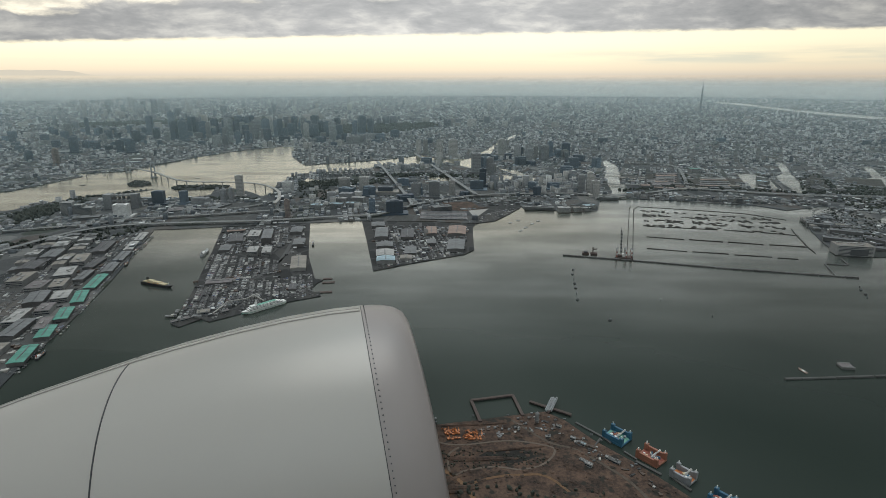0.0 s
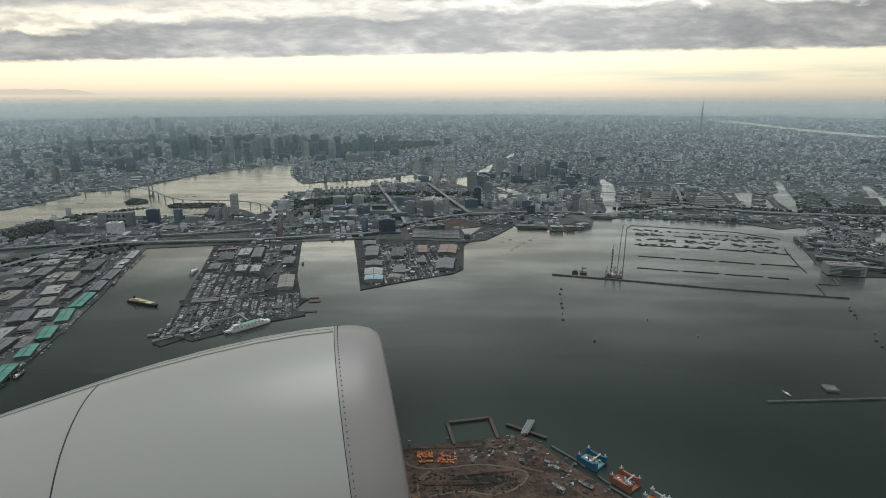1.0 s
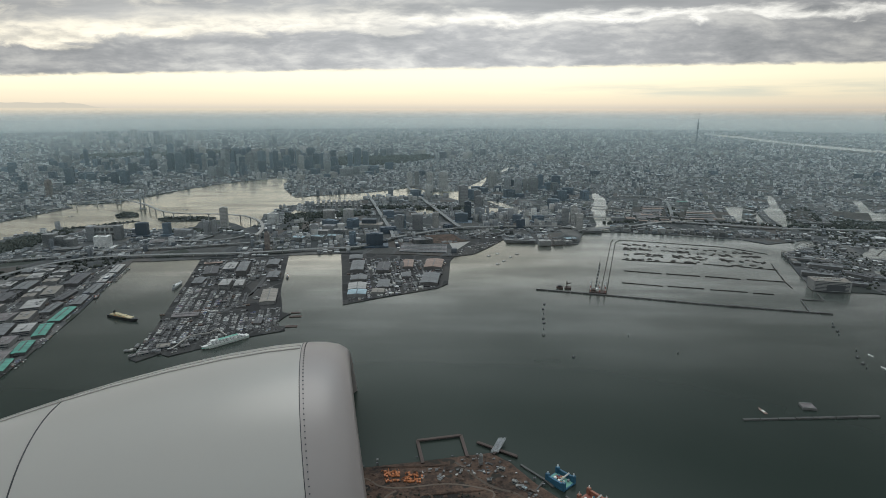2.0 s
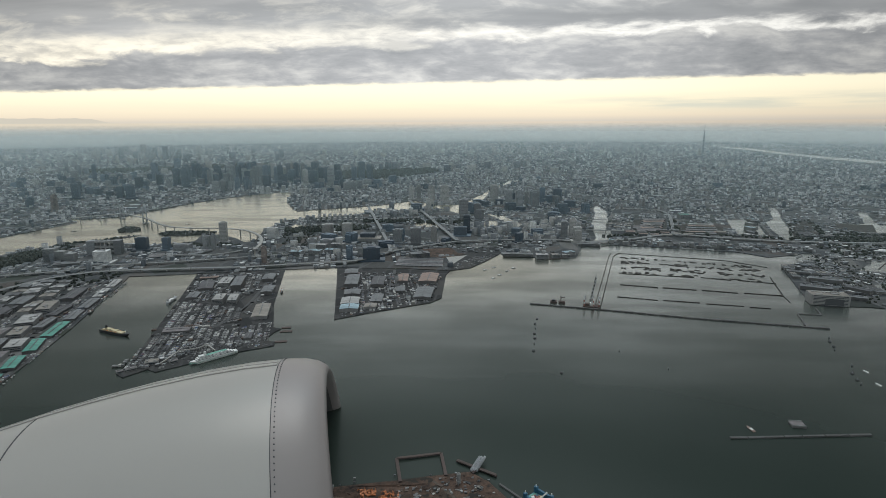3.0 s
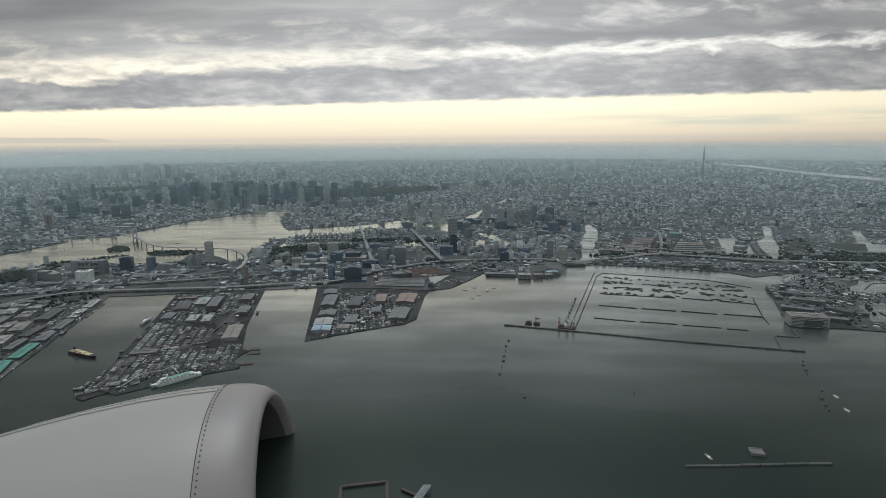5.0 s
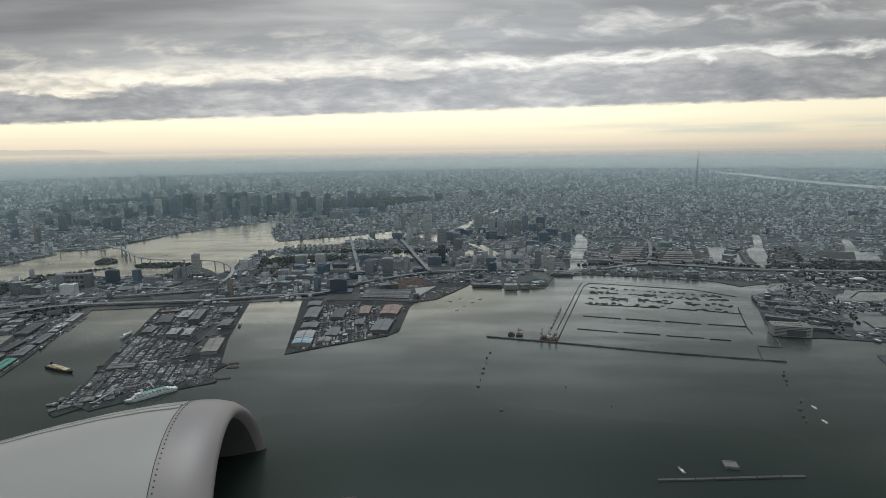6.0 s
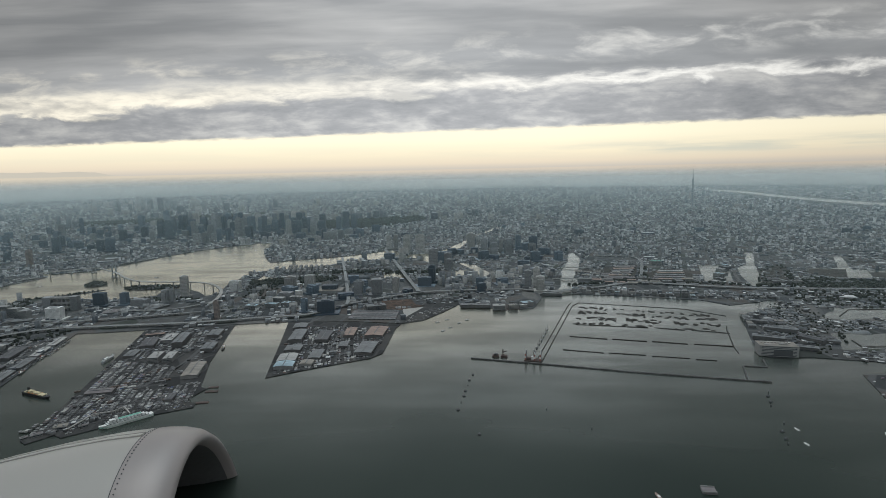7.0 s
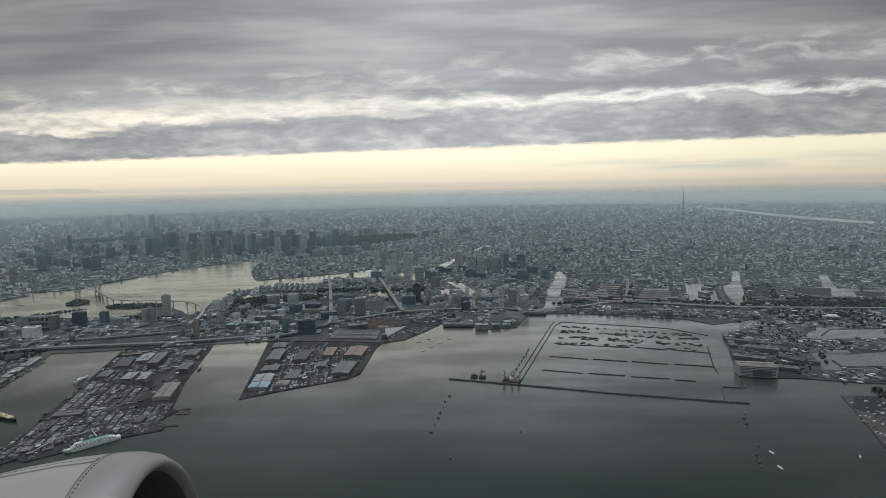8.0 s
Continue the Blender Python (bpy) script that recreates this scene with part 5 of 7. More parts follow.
infill("yard_buildings", [(372, 500), (412, 490), (475, 640), (430, 655), (395, 600)], 170, 4.0, 1.3, 0.3, M_YARD, "small grey and pale sheds crowded in the timber yards")
infill("yard_buildings", [(398, 425), (490, 412), (600, 470), (560, 540), (430, 500)], 150, 4.5, 1.0, 0.2, M_YARD, "low scattered stores on the point")
infill("yard_buildings", [(480, 560), (700, 560), (760, 690), (480, 700)], 260, 5.0, 1.5, -0.2, M_YARD, "low stores and works beyond the inlet")
infill("mid_rise_blocks", [(60, 735), (190, 732), (225, 850), (110, 870), (60, 800)], 90, 6.5, 6.0, 0.1, M_MIDRISE, "pale and grey mid-rise housing and offices")
infill("mid_rise_blocks", [(-200, 620), (-30, 660), (-20, 800), (-200, 760)], 40, 7.0, 4.5, 0.2, M_MIDRISE, "pale and grey mid-rise offices behind the harbour")
infill("mid_rise_blocks", [(-90, 880), (60, 1020), (20, 1100), (-130, 1000)], 60, 8.0, 5.0, 0.2, M_MIDRISE, "pale and grey mid-rise blocks by the channel")
infill("point_buildings", [(392, 421), (362, 345), (380, 330), (480, 330), (480, 405)], 120, 4.0, 1.1, 0.35, M_YARD, "low pale sheds on the dark tip of land")
infill("coast_stores", [(385, 466), (425, 455), (520, 433), (600, 417), (620, 450), (530, 472), (470, 482), (413, 474)], 230, 3.4, 1.0, -0.2, M_YARD, "small pale stores and huts along the low shore")
infill("coast_stores", [(440, 536), (505, 533), (600, 560), (560, 572), (470, 570)], 190, 3.6, 1.0, -0.1, M_YARD, "small pale stores between the pool and the inlet")
infill("field_sheds", DARK_FIELD, 60, 4.0, 0.9, 0.5, M_YARD, "low sheds and stacks at the edge of the field")
for fx, fy in ((560, 800), (640, 760), (700, 900), (760, 820)):
    infill("field_sheds", [(fx, fy), (fx + 60, fy - 12), (fx + 95, fy + 45), (fx + 30, fy + 60)], 45, 6.0, 1.2, 0.2, M_YARD, "low grey sheds on open industrial ground")
infill("pier_buildings", [(-70, 572), (-52, 436), (14, 474), (22, 560)], 120, 3.4, 1.0, 0.17, M_YARD, "small grey sheds and stores packed between the pier halls", PIER_TWO)
infill("pier_buildings", [(-222, 556), (-202, 480), (-150, 490), (-122, 480), (-145, 572)], 90, 3.6, 1.0, 0.24, M_YARD, "small grey sheds and stores packed between the pier halls", PIER_ONE)
infill("pier_buildings", [(-172, 327), (-160, 350), (-140, 362), (-146, 343), (-158, 330)], 40, 2.2, 0.8, 0.5, M_YARD, "small brownish huts crowded at the pier tip", PIER_ONE)
infill("roadside_buildings", [(45, 660), (100, 668), (130, 700), (170, 705), (170, 722), (60, 715), (30, 690)], 90, 4.0, 1.3, 0.2, M_YARD, "small grey buildings beside the expressway junction")
infill("quay_stores", [(235, 700), (372, 668), (460, 660), (470, 690), (372, 700), (236, 735)], 150, 4.0, 1.6, -0.25, M_CITY, "small pale stores along the basin quay")
# ---- timber basin: breakwaters, booms, log rafts ----
M_MUD = plain("wet_mud", (0.016, 0.0145, 0.013), 0.95, 0, 0.5)
def mole(name, pts, width, top, label, cat="breakwater", mat=None):
    """A low wall standing in the water, in blocks with slightly uneven tops."""
    ob = empty(name, pose(*pts[0], 0), label, cat)
    r = random.Random(len(pts) * 31 + int(pts[0][0]))
    o = Vector((*pts[0], 0))
    for p, q in zip(pts, pts[1:]):
        a, b = Vector((*p, 0)) - o, Vector((*q, 0)) - o
        n = max(1, int((b - a).length / 9))
        for i in range(n):
            bm = bmesh.new()
            s, e = a.lerp(b, i / n), a.lerp(b, (i + 0.995) / n)
            m = (s + e) / 2
            box(bm, m.x, m.y, -0.8, (e - s).length, width * r.uniform(0.9, 1.1), 0.8 + top * r.uniform(0.85, 1.15), math.atan2(e.y - s.y, e.x - s.x), 0.95)
            part("block", bm, mat or M_DARKCONC, ob)
    return ob


mole("breakwater", [(102, 468), (158, 453), (228, 432), (318, 410)], 2.0, 0.9, "long dark concrete breakwater closing the timber basin")
mole("breakwater", [(304, 417), (314, 444), (331, 441), (337, 459)], 1.1, 0.7, "angled dark concrete breakwater by the basin mouth")
mole("breakwater", [(174, 258), (210, 260), (245, 262)], 1.5, 0.8, "dark low detached breakwater in open water")
mole("boom", [(158, 453), (220, 645), (230, 660), (276, 646), (338, 625), (369, 594)], 0.7, 0.45, "thin dark timber boom round the basin", "boom", M_LOG)
mole("boom", [(154, 456), (216, 648), (222, 662)], 0.6, 0.45, "thin dark timber boom beside the basin", "boom", M_LOG)
mole("boom", [(352, 556), (347, 544), (329, 491), (325, 474)], 0.7, 0.45, "thin dark timber boom round the basin", "boom", M_LOG)
for row, wide in (([(195, 528), (228, 518), (232, 518), (261, 510), (265, 510), (294, 501), (299, 501), (330, 493)], 1.2), ([(182, 489), (215, 479), (219, 479), (248, 472), (252, 470), (281, 463), (284, 461), (300, 457)], 0.8),
                  ([(209, 568), (276, 554), (282, 554), (308, 544), (314, 544), (345, 532)], 0.7)):
    for a, b in zip(row[::2], row[1::2]):
        mole("floating_boom", [a, b], wide, 0.5, "straight dark floating boom in the timber basin", "boom", M_LOG)


def log_raft(seed):
    """Bundles of logs tied side by side."""
    r = random.Random(seed)
    ob = empty("log_raft", pose(0, 0, 0), "dark raft of bundled logs floating in the timber basin", "log raft", "log rafts in the basin")
    for k in range(r.randint(2, 5)):
        bm = bmesh.new()
        x, y, a = r.uniform(-3.4, 3.4), r.uniform(-3.6, 3.6), r.choice((0.0, 0.0, 1.5708)) + r.uniform(-0.2, 0.2)
        for i in range(6):
            o = (i - 2.5) * 0.42
            bmesh.ops.create_cone(bm, cap_ends=True, segments=6, radius1=0.24, radius2=0.2, depth=r.uniform(1.9, 3.2), matrix=Matrix.Translation((0.62 * x - 0.75 * o * math.sin(a), 0.55 * y + 0.75 * o * math.cos(a), 0.12)) @ Euler((0, math.pi / 2, a)).to_matrix().to_4x4())
        part("log_bundle", bm, M_LOG, ob)
    return ob


raft_rng = random.Random(9)
rafts = [log_raft(i) for i in range(5)]
spots = [(raft_rng.uniform(0.02, 0.98), raft_rng.choice((0.06, 0.3, 0.36, 0.62, 0.68, 0.95)) + raft_rng.uniform(-0.06, 0.06)) for _ in range(150)]
for i, (u, v) in enumerate(spots):
    far_, near_ = Vector((226, 645)).lerp(Vector((360, 598)), u), Vector((205, 572)).lerp(Vector((345, 538)), u)
    p = far_.lerp(near_, v)
    m = pose(p.x, p.y, 0, 0, 0, -15 + raft_rng.uniform(-12, 12))
    if i < 5:
        rafts[i].matrix_basis = m
    else:
        copy_thing(rafts[i % 5], m)


# ---- ships ----
def hull_mesh(bm, length, beam_, depth, z0=-0.4, bow=0.22, sheer=0.3):
    """A ship's body: bow to +x, flat stern."""
    n = 14
    rings = []
    for i in range(n + 1):
        u = i / n
        x = (u - 0.5) * length
        taper = min(1.0, (1 - u) / bow) ** 0.6 if u > 1 - bow else (0.85 + 0.15 * min(1, u / 0.1))
        w = max(0.02, beam_ / 2 * taper)
        top = z0 + depth + sheer * depth * max(0, u - 0.6) ** 2 * 4
        rings.append([bm.verts.new((x, -w, top)), bm.verts.new((x - 0.1 * length * (u > 0.9), -w * 0.75, z0)), bm.verts.new((x - 0.1 * length * (u > 0.9), w * 0.75, z0)), bm.verts.new((x, w, top))])
    for a, b in zip(rings, rings[1:]):
        for k in range(3):
            bm.faces.new((a[k], b[k], b[k + 1], a[k + 1]))
        bm.faces.new((a[3], b[3], b[0], a[0]))
    bm.faces.new(rings[0])
    bm.faces.new(rings[-1][::-1])
    bmesh.ops.recalc_face_normals(bm, faces=bm.faces)


def ship(name, m, length, beam_, hull_mat, house_mat, deck_mat, label, tiers, funnel_mat, masts=2, stripe=None, group=""):
    ob = empty(name, m, label, "ship", group)
    depth = beam_ * 0.42
    bm = bmesh.new()
    hull_mesh(bm, length, beam_, depth + 0.4)
    part("hull", bm, hull_mat, ob)
    if stripe:
        bm = bmesh.new()
        hull_mesh(bm, length * 1.003, beam_ * 1.01, 0.28, z0=depth * 0.3, sheer=0)
        part("hull_stripe", bm, stripe, ob)
    z = depth
    for i, (a, b, w, h) in enumerate(tiers):
        bm = bmesh.new()
        box(bm, (a + b) / 2 * length, 0, z, (b - a) * length, w * beam_, h, 0, 0.97)
        bmesh.ops.bevel(bm, geom=bm.edges[:], offset=min(0.12, h * 0.2), segments=1, affect="EDGES")
        t = part("deckhouse", bm, house_mat, ob)
        bm = bmesh.new()
        box(bm, (a + b) / 2 * length, 0, z + h * 0.45, (b - a) * length * 0.99, w * beam_ * 1.005, h * 0.28)
        part("window_band", bm, M_GLASS, t)
        bm = bmesh.new()
        box(bm, (a + b) / 2 * length, 0, z + h, (b - a) * length * 0.94, w * beam_ * 0.8, 0.06)
        part("deck", bm, deck_mat if i == 2 else M_WHITE if house_mat is M_WHITE else deck_mat, t)
        z += h
    bm = bmesh.new()
    box(bm, tiers[-1][0] * length, 0, z - tiers[-1][3], 0.05 * length, 0.3 * beam_, 1.6 * beam_ * 0.25 + 0.6, 0, 0.8)
    part("funnel", bm, funnel_mat, ob)
    for i in range(masts):
        bm = bmesh.new()
        bmesh.ops.create_cone(bm, segments=6, radius1=0.14, radius2=0.06, depth=beam_ * 0.6, matrix=Matrix.Translation(((0.36 - 0.5 * i) * length, 0, depth + beam_ * 0.3)))
        part("mast", bm, M_WHITE, ob)
    for s in (-1, 1):
        for k in range(3):
            bm = bmesh.new()
            box(bm, (-0.2 + 0.14 * k) * length, s * beam_ * 0.44, depth + tiers[0][3] * 0.6, 0.06 * length, 0.1 * beam_, 0.3)
            part("lifeboat", bm, M_ORANGE if hull_mat is M_HULL else M_WHITE, ob)
    return ob


ship("ferry", pose(-121.5, 350, 0, 0, 0, 225), 32, 4.6, M_WHITE, M_WHITE, M_DECKGREEN, "large white passenger ferry with green decks moored at the pier", [(-0.42, 0.36, 0.92, 0.8), (-0.36, 0.33, 0.85, 0.7), (-0.3, 0.3, 0.75, 0.6), (0.16, 0.29, 0.7, 0.5)], M_WHITE, 2, M_DECKGREEN)
ship("training_ship", pose(-214, 394, 0, 0, 0, -22), 31, 4.4, M_HULL, M_CREAM, M_CREAM, "cream and black cargo ship at anchor in the dock basin", [(-0.42, 0.3, 0.85, 0.7), (-0.34, 0.1, 0.7, 0.6), (-0.3, -0.1, 0.55, 0.5)], M_HULL, 2)
ship("coaster", pose(-211, 473, 0, 0, 0, 95), 19, 3.6, M_STEEL, M_WHITE, M_STEEL, "grey and white coaster moored along the pier", [(-0.45, 0.1, 0.85, 0.7), (-0.4, -0.05, 0.7, 0.6)], M_STEEL, 2, group="moored coasters")
for x, y, a in ((-264, 443, 105), (-276, 482, 105), (-225, 283, 100), (-122, 500, 284)):
    ship("coaster", pose(x, y, 0, 0, 0, a), 11, 2.2, M_HULL, M_WHITE, M_STEEL, "small dark-hulled coaster moored along the quay", [(-0.45, -0.1, 0.8, 0.6), (-0.42, -0.2, 0.7, 0.5)], M_RED, 1, group="moored coasters")


def small_boat(x, y, a, mat, label, size=3.0, name="motor_boat"):
    ob = empty(name, pose(x, y, 0, 0, 0, a), label, "boat", "small boats on the water")
    bm = bmesh.new()
    hull_mesh(bm, size, size * 0.3, 0.6, z0=-0.2, bow=0.4)
    part("hull", bm, mat, ob)
    bm = bmesh.new()
    box(bm, -0.1 * size, 0, 0.3, 0.35 * size, 0.2 * size, 0.35, 0, 0.85)
    part("cabin", bm, M_WHITE, ob)
    return ob


for x, y, a in ((69, 582, 10), (79, 592, 15), (83, 562, 20), (92, 578, 30), (76, 550, 25), (100, 590, 5)):
    small_boat(x, y, a, M_STEEL, "small grey work boat lying in the outer dock", 4.5)
small_boat(188.5, 267, 100, ROOFS[5], "small orange-brown boat beside the breakwater", 6)
small_boat(293, 336, 100, M_WHITE, "white motor boat on dark water", 4)
small_boat(288, 318, 100, M_WHITE, "white motor boat on dark water", 4)
small_boat(340, 330, 60, M_WHITE, "white motor boat on dark water", 3)
for x, y, a in ((-430, 760, 20), (-380, 860, -10), (-330, 1150, 0), (-520, 800, 15)):
    small_boat(x, y, a, M_HULL, "dark work boat crossing the bay", 8)


def buoy(x, y, size=1.0):
    ob = empty("mooring_buoy", pose(x, y, 0), "dark round mooring buoy on open water", "buoy", "mooring buoys")
    bm = bmesh.new()
    bmesh.ops.create_cone(bm, cap_ends=True, segments=12, radius1=size, radius2=size * 0.85, depth=0.9, matrix=Matrix.Translation((0, 0, 0.2)))
    part("float", bm, M_HULL, ob)
    bm = bmesh.new()
    bmesh.ops.create_cone(bm, cap_ends=True, segments=6, radius1=0.12, radius2=0.1, depth=1.0, matrix=Matrix.Translation((0, 0, 1.1)))
    part("post", bm, M_STEEL, ob)


for x, y, s in ((103, 430, 1.1), (100, 419, 1.1), (97, 398, 1.2), (96, 389, 1.2), (92, 366, 1.2), (105, 331, 1.1), (302, 385, 1.2), (299, 376, 1.2), (283, 333, 1.2), (280, 324, 1.1), (99, 409, 0.4), (94, 378, 0.4), (306, 392, 0.5), (296, 370, 0.5), (290, 344, 0.5), (278, 318, 0.5), (150, 366, 0.4), (173, 338, 0.4)):
    buoy(x, y, s)

# grey-pink deck barge by the detached breakwater
barge = empty("deck_barge", pose(214, 271, 0, 0, 0, -8), "pale pinkish flat deck barge with raised sides", "barge")
bm = bmesh.new()
box(bm, 0, 0, -0.4, 6.5, 5.5, 1.3, 0, 1.03)
part("hull", bm, M_WALLDARK, barge)
bm = bmesh.new()
box(bm, 0, 0, 0.9, 6.2, 5.2, 0.15)
part("deck", bm, ROOFS[7], barge)
for s in (-1, 1):
    bm = bmesh.new()
    box(bm, 0, s * 2.6, 1.0, 6.4, 0.25, 0.5)
    part("bulwark", bm, M_WALLPALE, barge)


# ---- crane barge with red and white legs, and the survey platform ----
def lattice(bm, a, b, w, n, thin):
    """A lattice boom: four chords with zigzag bracing."""
    a, b = Vector(a), Vector(b)
    d = (b - a).normalized()
    s = d.cross(Vector((0, 0, 1)))
    s = s.normalized() if s.length > 0.01 else Vector((1, 0, 0))
    u = s.cross(d)
    c = [(s * i + u * j) * w / 2 for i, j in ((-1, -1), (1, -1), (1, 1), (-1, 1))]
    for o in c:
        beam(bm, a + o, b + o, thin, thin)
    for k in range(n):
        p, q = a.lerp(b, k / n), a.lerp(b, (k + 1) / n)
        for i in range(4):
            beam(bm, p + c[i], q + c[(i + 1) % 4], thin * 0.7, thin * 0.7)


jack = empty("jack_up_barge", pose(153, 461, 0, 0, 0, -15), "jack-up work barge with rows of red and white legs", "work barge")
bm = bmesh.new()
box(bm, 0, 0, -0.3, 14, 8, 1.6)
part("hull", bm, M_RUST, jack)
for i, (x, y) in enumerate(((-6, -3), (-6, 3), (0.5, 3), (1.5, -3), (5.5, 3), (6, -3))):
    leg = None
    for k in range(5):
        bm = bmesh.new()
        bmesh.ops.create_cone(bm, cap_ends=True, segments=8, radius1=0.55, radius2=0.55, depth=1.7, matrix=Matrix.Translation((x, y, 0.6 + 1.7 * k)))
        leg = part("leg", bm, M_RED if k % 2 else M_WHITE, jack) if leg is None else part("leg_band", bm, M_RED if k % 2 else M_WHITE, leg)
for x in (-6, 0.5, 6):
    bm = bmesh.new()
    lattice(bm, (x, 0, 1.3), (x, 0, 9.5), 1.3, 8, 0.22)
    part("lattice_leg", bm, M_STEEL, jack)
bm = bmesh.new()
box(bm, 0, 0.5, 1.3, 3, 3, 2.2)
part("crane_cab", bm, M_WHITE, jack)
bm = bmesh.new()
box(bm, -3.5, 0, 1.3, 3.5, 4, 1.4)
part("deckhouse", bm, M_RUST, jack)
plat = empty("survey_platform", pose(127, 472, 0, 0, 0, -10), "dark working platform on the water with a mast", "platform")
for x in (-4, 3):
    bm = bmesh.new()
    box(bm, x, 0, -0.4, 5.5, 4.5, 1.8)
    part("pontoon", bm, M_RUST, plat)
bm = bmesh.new()
box(bm, -4, 0, 1.4, 3, 3, 1.2)
part("deckhouse", bm, M_HULL, plat)
bm = bmesh.new()
lattice(bm, (2, 0, 1.4), (2, 0, 6.5), 0.8, 6, 0.2)
part("mast", bm, M_RUST, plat)
bm = bmesh.new()
lattice(bm, (2, 0, 4.5), (5.5, -1, 5.5), 0.6, 5, 0.18)
part("jib", bm, M_RUST, plat)

# ---- landfill island ----
for pts, w, mat in (([(-120, 197), (-44.9, 203), (-30, 205.7), (-15.8, 207.7), (-7.5, 209), (-1.3, 204.4), (8.2, 203.3), (27.3, 206.1), (43.4, 202.4), (45, 198), (39.4, 191.1), (30.1, 187.8), (19.2, 189.3), (8.1, 187), (2.6, 184.4), (1.3, 196), (5.8, 201.5)], 0.9, M_DIRT),
                    ([(-36.4, 189), (-19.5, 197.7), (-6, 203.2)], 0.7, M_DIRT), ([(-40, 150), (-19.8, 178), (-13.9, 186.8), (-5.2, 188.2), (5.9, 180.6), (20, 150)], 1.6, M_ORANGEDIRT),
                    ([(-10, 165), (12.3, 180.7), (29.8, 184.5), (42.3, 180.9), (60, 150)], 1.2, M_ORANGEDIRT), ([(30, 221), (43.8, 205.4), (54.6, 199.9), (65.4, 188), (72, 178), (78, 160)], 1.3, M_DIRT), ([(-60, 175), (-30, 186), (-8, 176), (10, 160)], 0.8, M_DIRT)):
    strip("dirt_track", smooth_line(pts), w, GROUND + 0.05, mat, "pale dirt track over the brown landfill", "track")
for x, y, a, b, rz in ((-27, 200.5, 12, 4, 8), (-9, 203, 8, 5, 5), (25, 196, 22, 9, 4), (-34, 193, 10, 3, 10)):
    bm = bmesh.new()
    bmesh.ops.create_circle(bm, cap_ends=True, segments=24, radius=1)
    for v in bm.verts:
        k = 1 + 0.18 * noise.noise(v.co * 2 + Vector((x, y, 0)))
        v.co = Vector((v.co.x * a / 2 * k, v.co.y * b / 2 * k, 0))
    ob = tagged(link("settling_pond", bm, M_MUD), "dark muddy settling pond on the landfill", "pond", "", "structure")
    ob.matrix_basis = pose(x, y, GROUND + 0.012, 0, 0, rz)
# earth banks
for i, (x, y, a, b, h) in enumerate(((14, 194, 30, 3, 0.9), (-20, 190, 22, 5, 1.2), (52, 191, 10, 8, 0.8), (-50, 212, 40, 2.5, 0.7), (-60, 195, 30, 6, 1.0), (0, 176, 26, 5, 1.0), (48, 172, 20, 6, 1.0), (12, 217.5, 30, 1.6, 0.6), (30, 200.5, 26, 1.4, 0.7), (-34, 178, 20, 4, 1.2))):
    bm = bmesh.new()
    bmesh.ops.create_icosphere(bm, subdivisions=3, radius=1)
    for v in bm.verts:
        k = 1 + 0.3 * noise.noise(v.co * 2.3 + Vector((i * 5, 0, 0)))
        v.co = Vector((v.co.x * a / 2 * k, v.co.y * b / 2 * k, v.co.z * h * k))
    ob = tagged(link("earth_bank", bm, M_EARTH), "brown heaped earth bank on the landfill", "earth bank", "earth banks")
    ob.matrix_basis = pose(x, y, GROUND, 0, 0, 4 * (i % 3))
dig_rng = random.Random(3)


def machine(x, y, rz, mat, label):
    """An excavator: tracks, cab, boom and counterweight."""
    ob = empty("excavator", pose(x, y, GROUND, 0, 0, rz), label, "excavator", "site machines")
    for s in (-1, 1):
        bm = bmesh.new()
        box(bm, 0, s * 0.35, 0, 1.3, 0.25, 0.25, 0, 0.85)
        part("track", bm, M_HULL, ob)
    bm = bmesh.new()
    box(bm, -0.1, 0, 0.27, 1.1, 0.85, 0.45, 0, 0.9)
    part("body", bm, mat, ob)
    bm = bmesh.new()
    beam(bm, (0.4, 0, 0.6), (1.2, 0, 1.3), 0.18, 0.2)
    beam(bm, (1.2, 0, 1.3), (1.7, 0, 0.3), 0.14, 0.16)
    part("boom", bm, mat, ob)


for cx, cy, n in ((3.0, 211.8, 18), (13.0, 212.4, 7), (4, 208.4, 5), (12, 208.2, 14)):
    for k in range(n):
        machine(cx + (k % 6 - 2.5) * 1.15 + dig_rng.gauss(0, 0.3), cy + (k // 6 - 1) * 1.3 + dig_rng.gauss(0, 0.25), 10 + dig_rng.choice((0, 90, 180)) + dig_rng.gauss(0, 12), M_ORANGE, "orange tracked excavator parked on brown earth")
for x, y, rz in ((22, 215, 10), (25, 214, 80), (28, 213.5, 20), (32, 213, 60), (31, 215, 5), (36, 218, 40), (44, 213, 10), (47, 214, 50), (38, 222.5, 0), (33, 222, 0)):
    machine(x, y, rz, M_GEAR[1], "grey tracked site machine beside the jetty")
for x, y, w, d, h, rz, mat in ((-14.5, 214, 5, 2.4, 1.2, 8, 2), (-15, 217, 2.6, 1.2, 1.0, 8, 1), (57, 190, 3.2, 1.6, 1.2, -40, 1), (55, 192.5, 2, 1.2, 1.0, -40, 1), (68, 192, 4.5, 1.6, 1.0, -40, 2), (66, 194, 2.6, 1.2, 1.0, -40, 1), (54.5, 207, 2.2, 1.2, 1.0, -30, 1), (50, 215.5, 2.4, 1.2, 1.0, -30, 4), (-30, 213, 8, 1.8, 0.9, 8, 3), (58, 203, 2, 1.5, 0.9, -40, 6), (44, 208, 2, 1.2, 0.9, 0, 2)):
    hall(x, y, w, d, h, rz, mat, WORDS[mat] + " site hut on the landfill", "site huts")
silo = empty("batching_silo", pose(41, 219, GROUND), "pale batching silo tower with a hopper on the landfill", "silo")
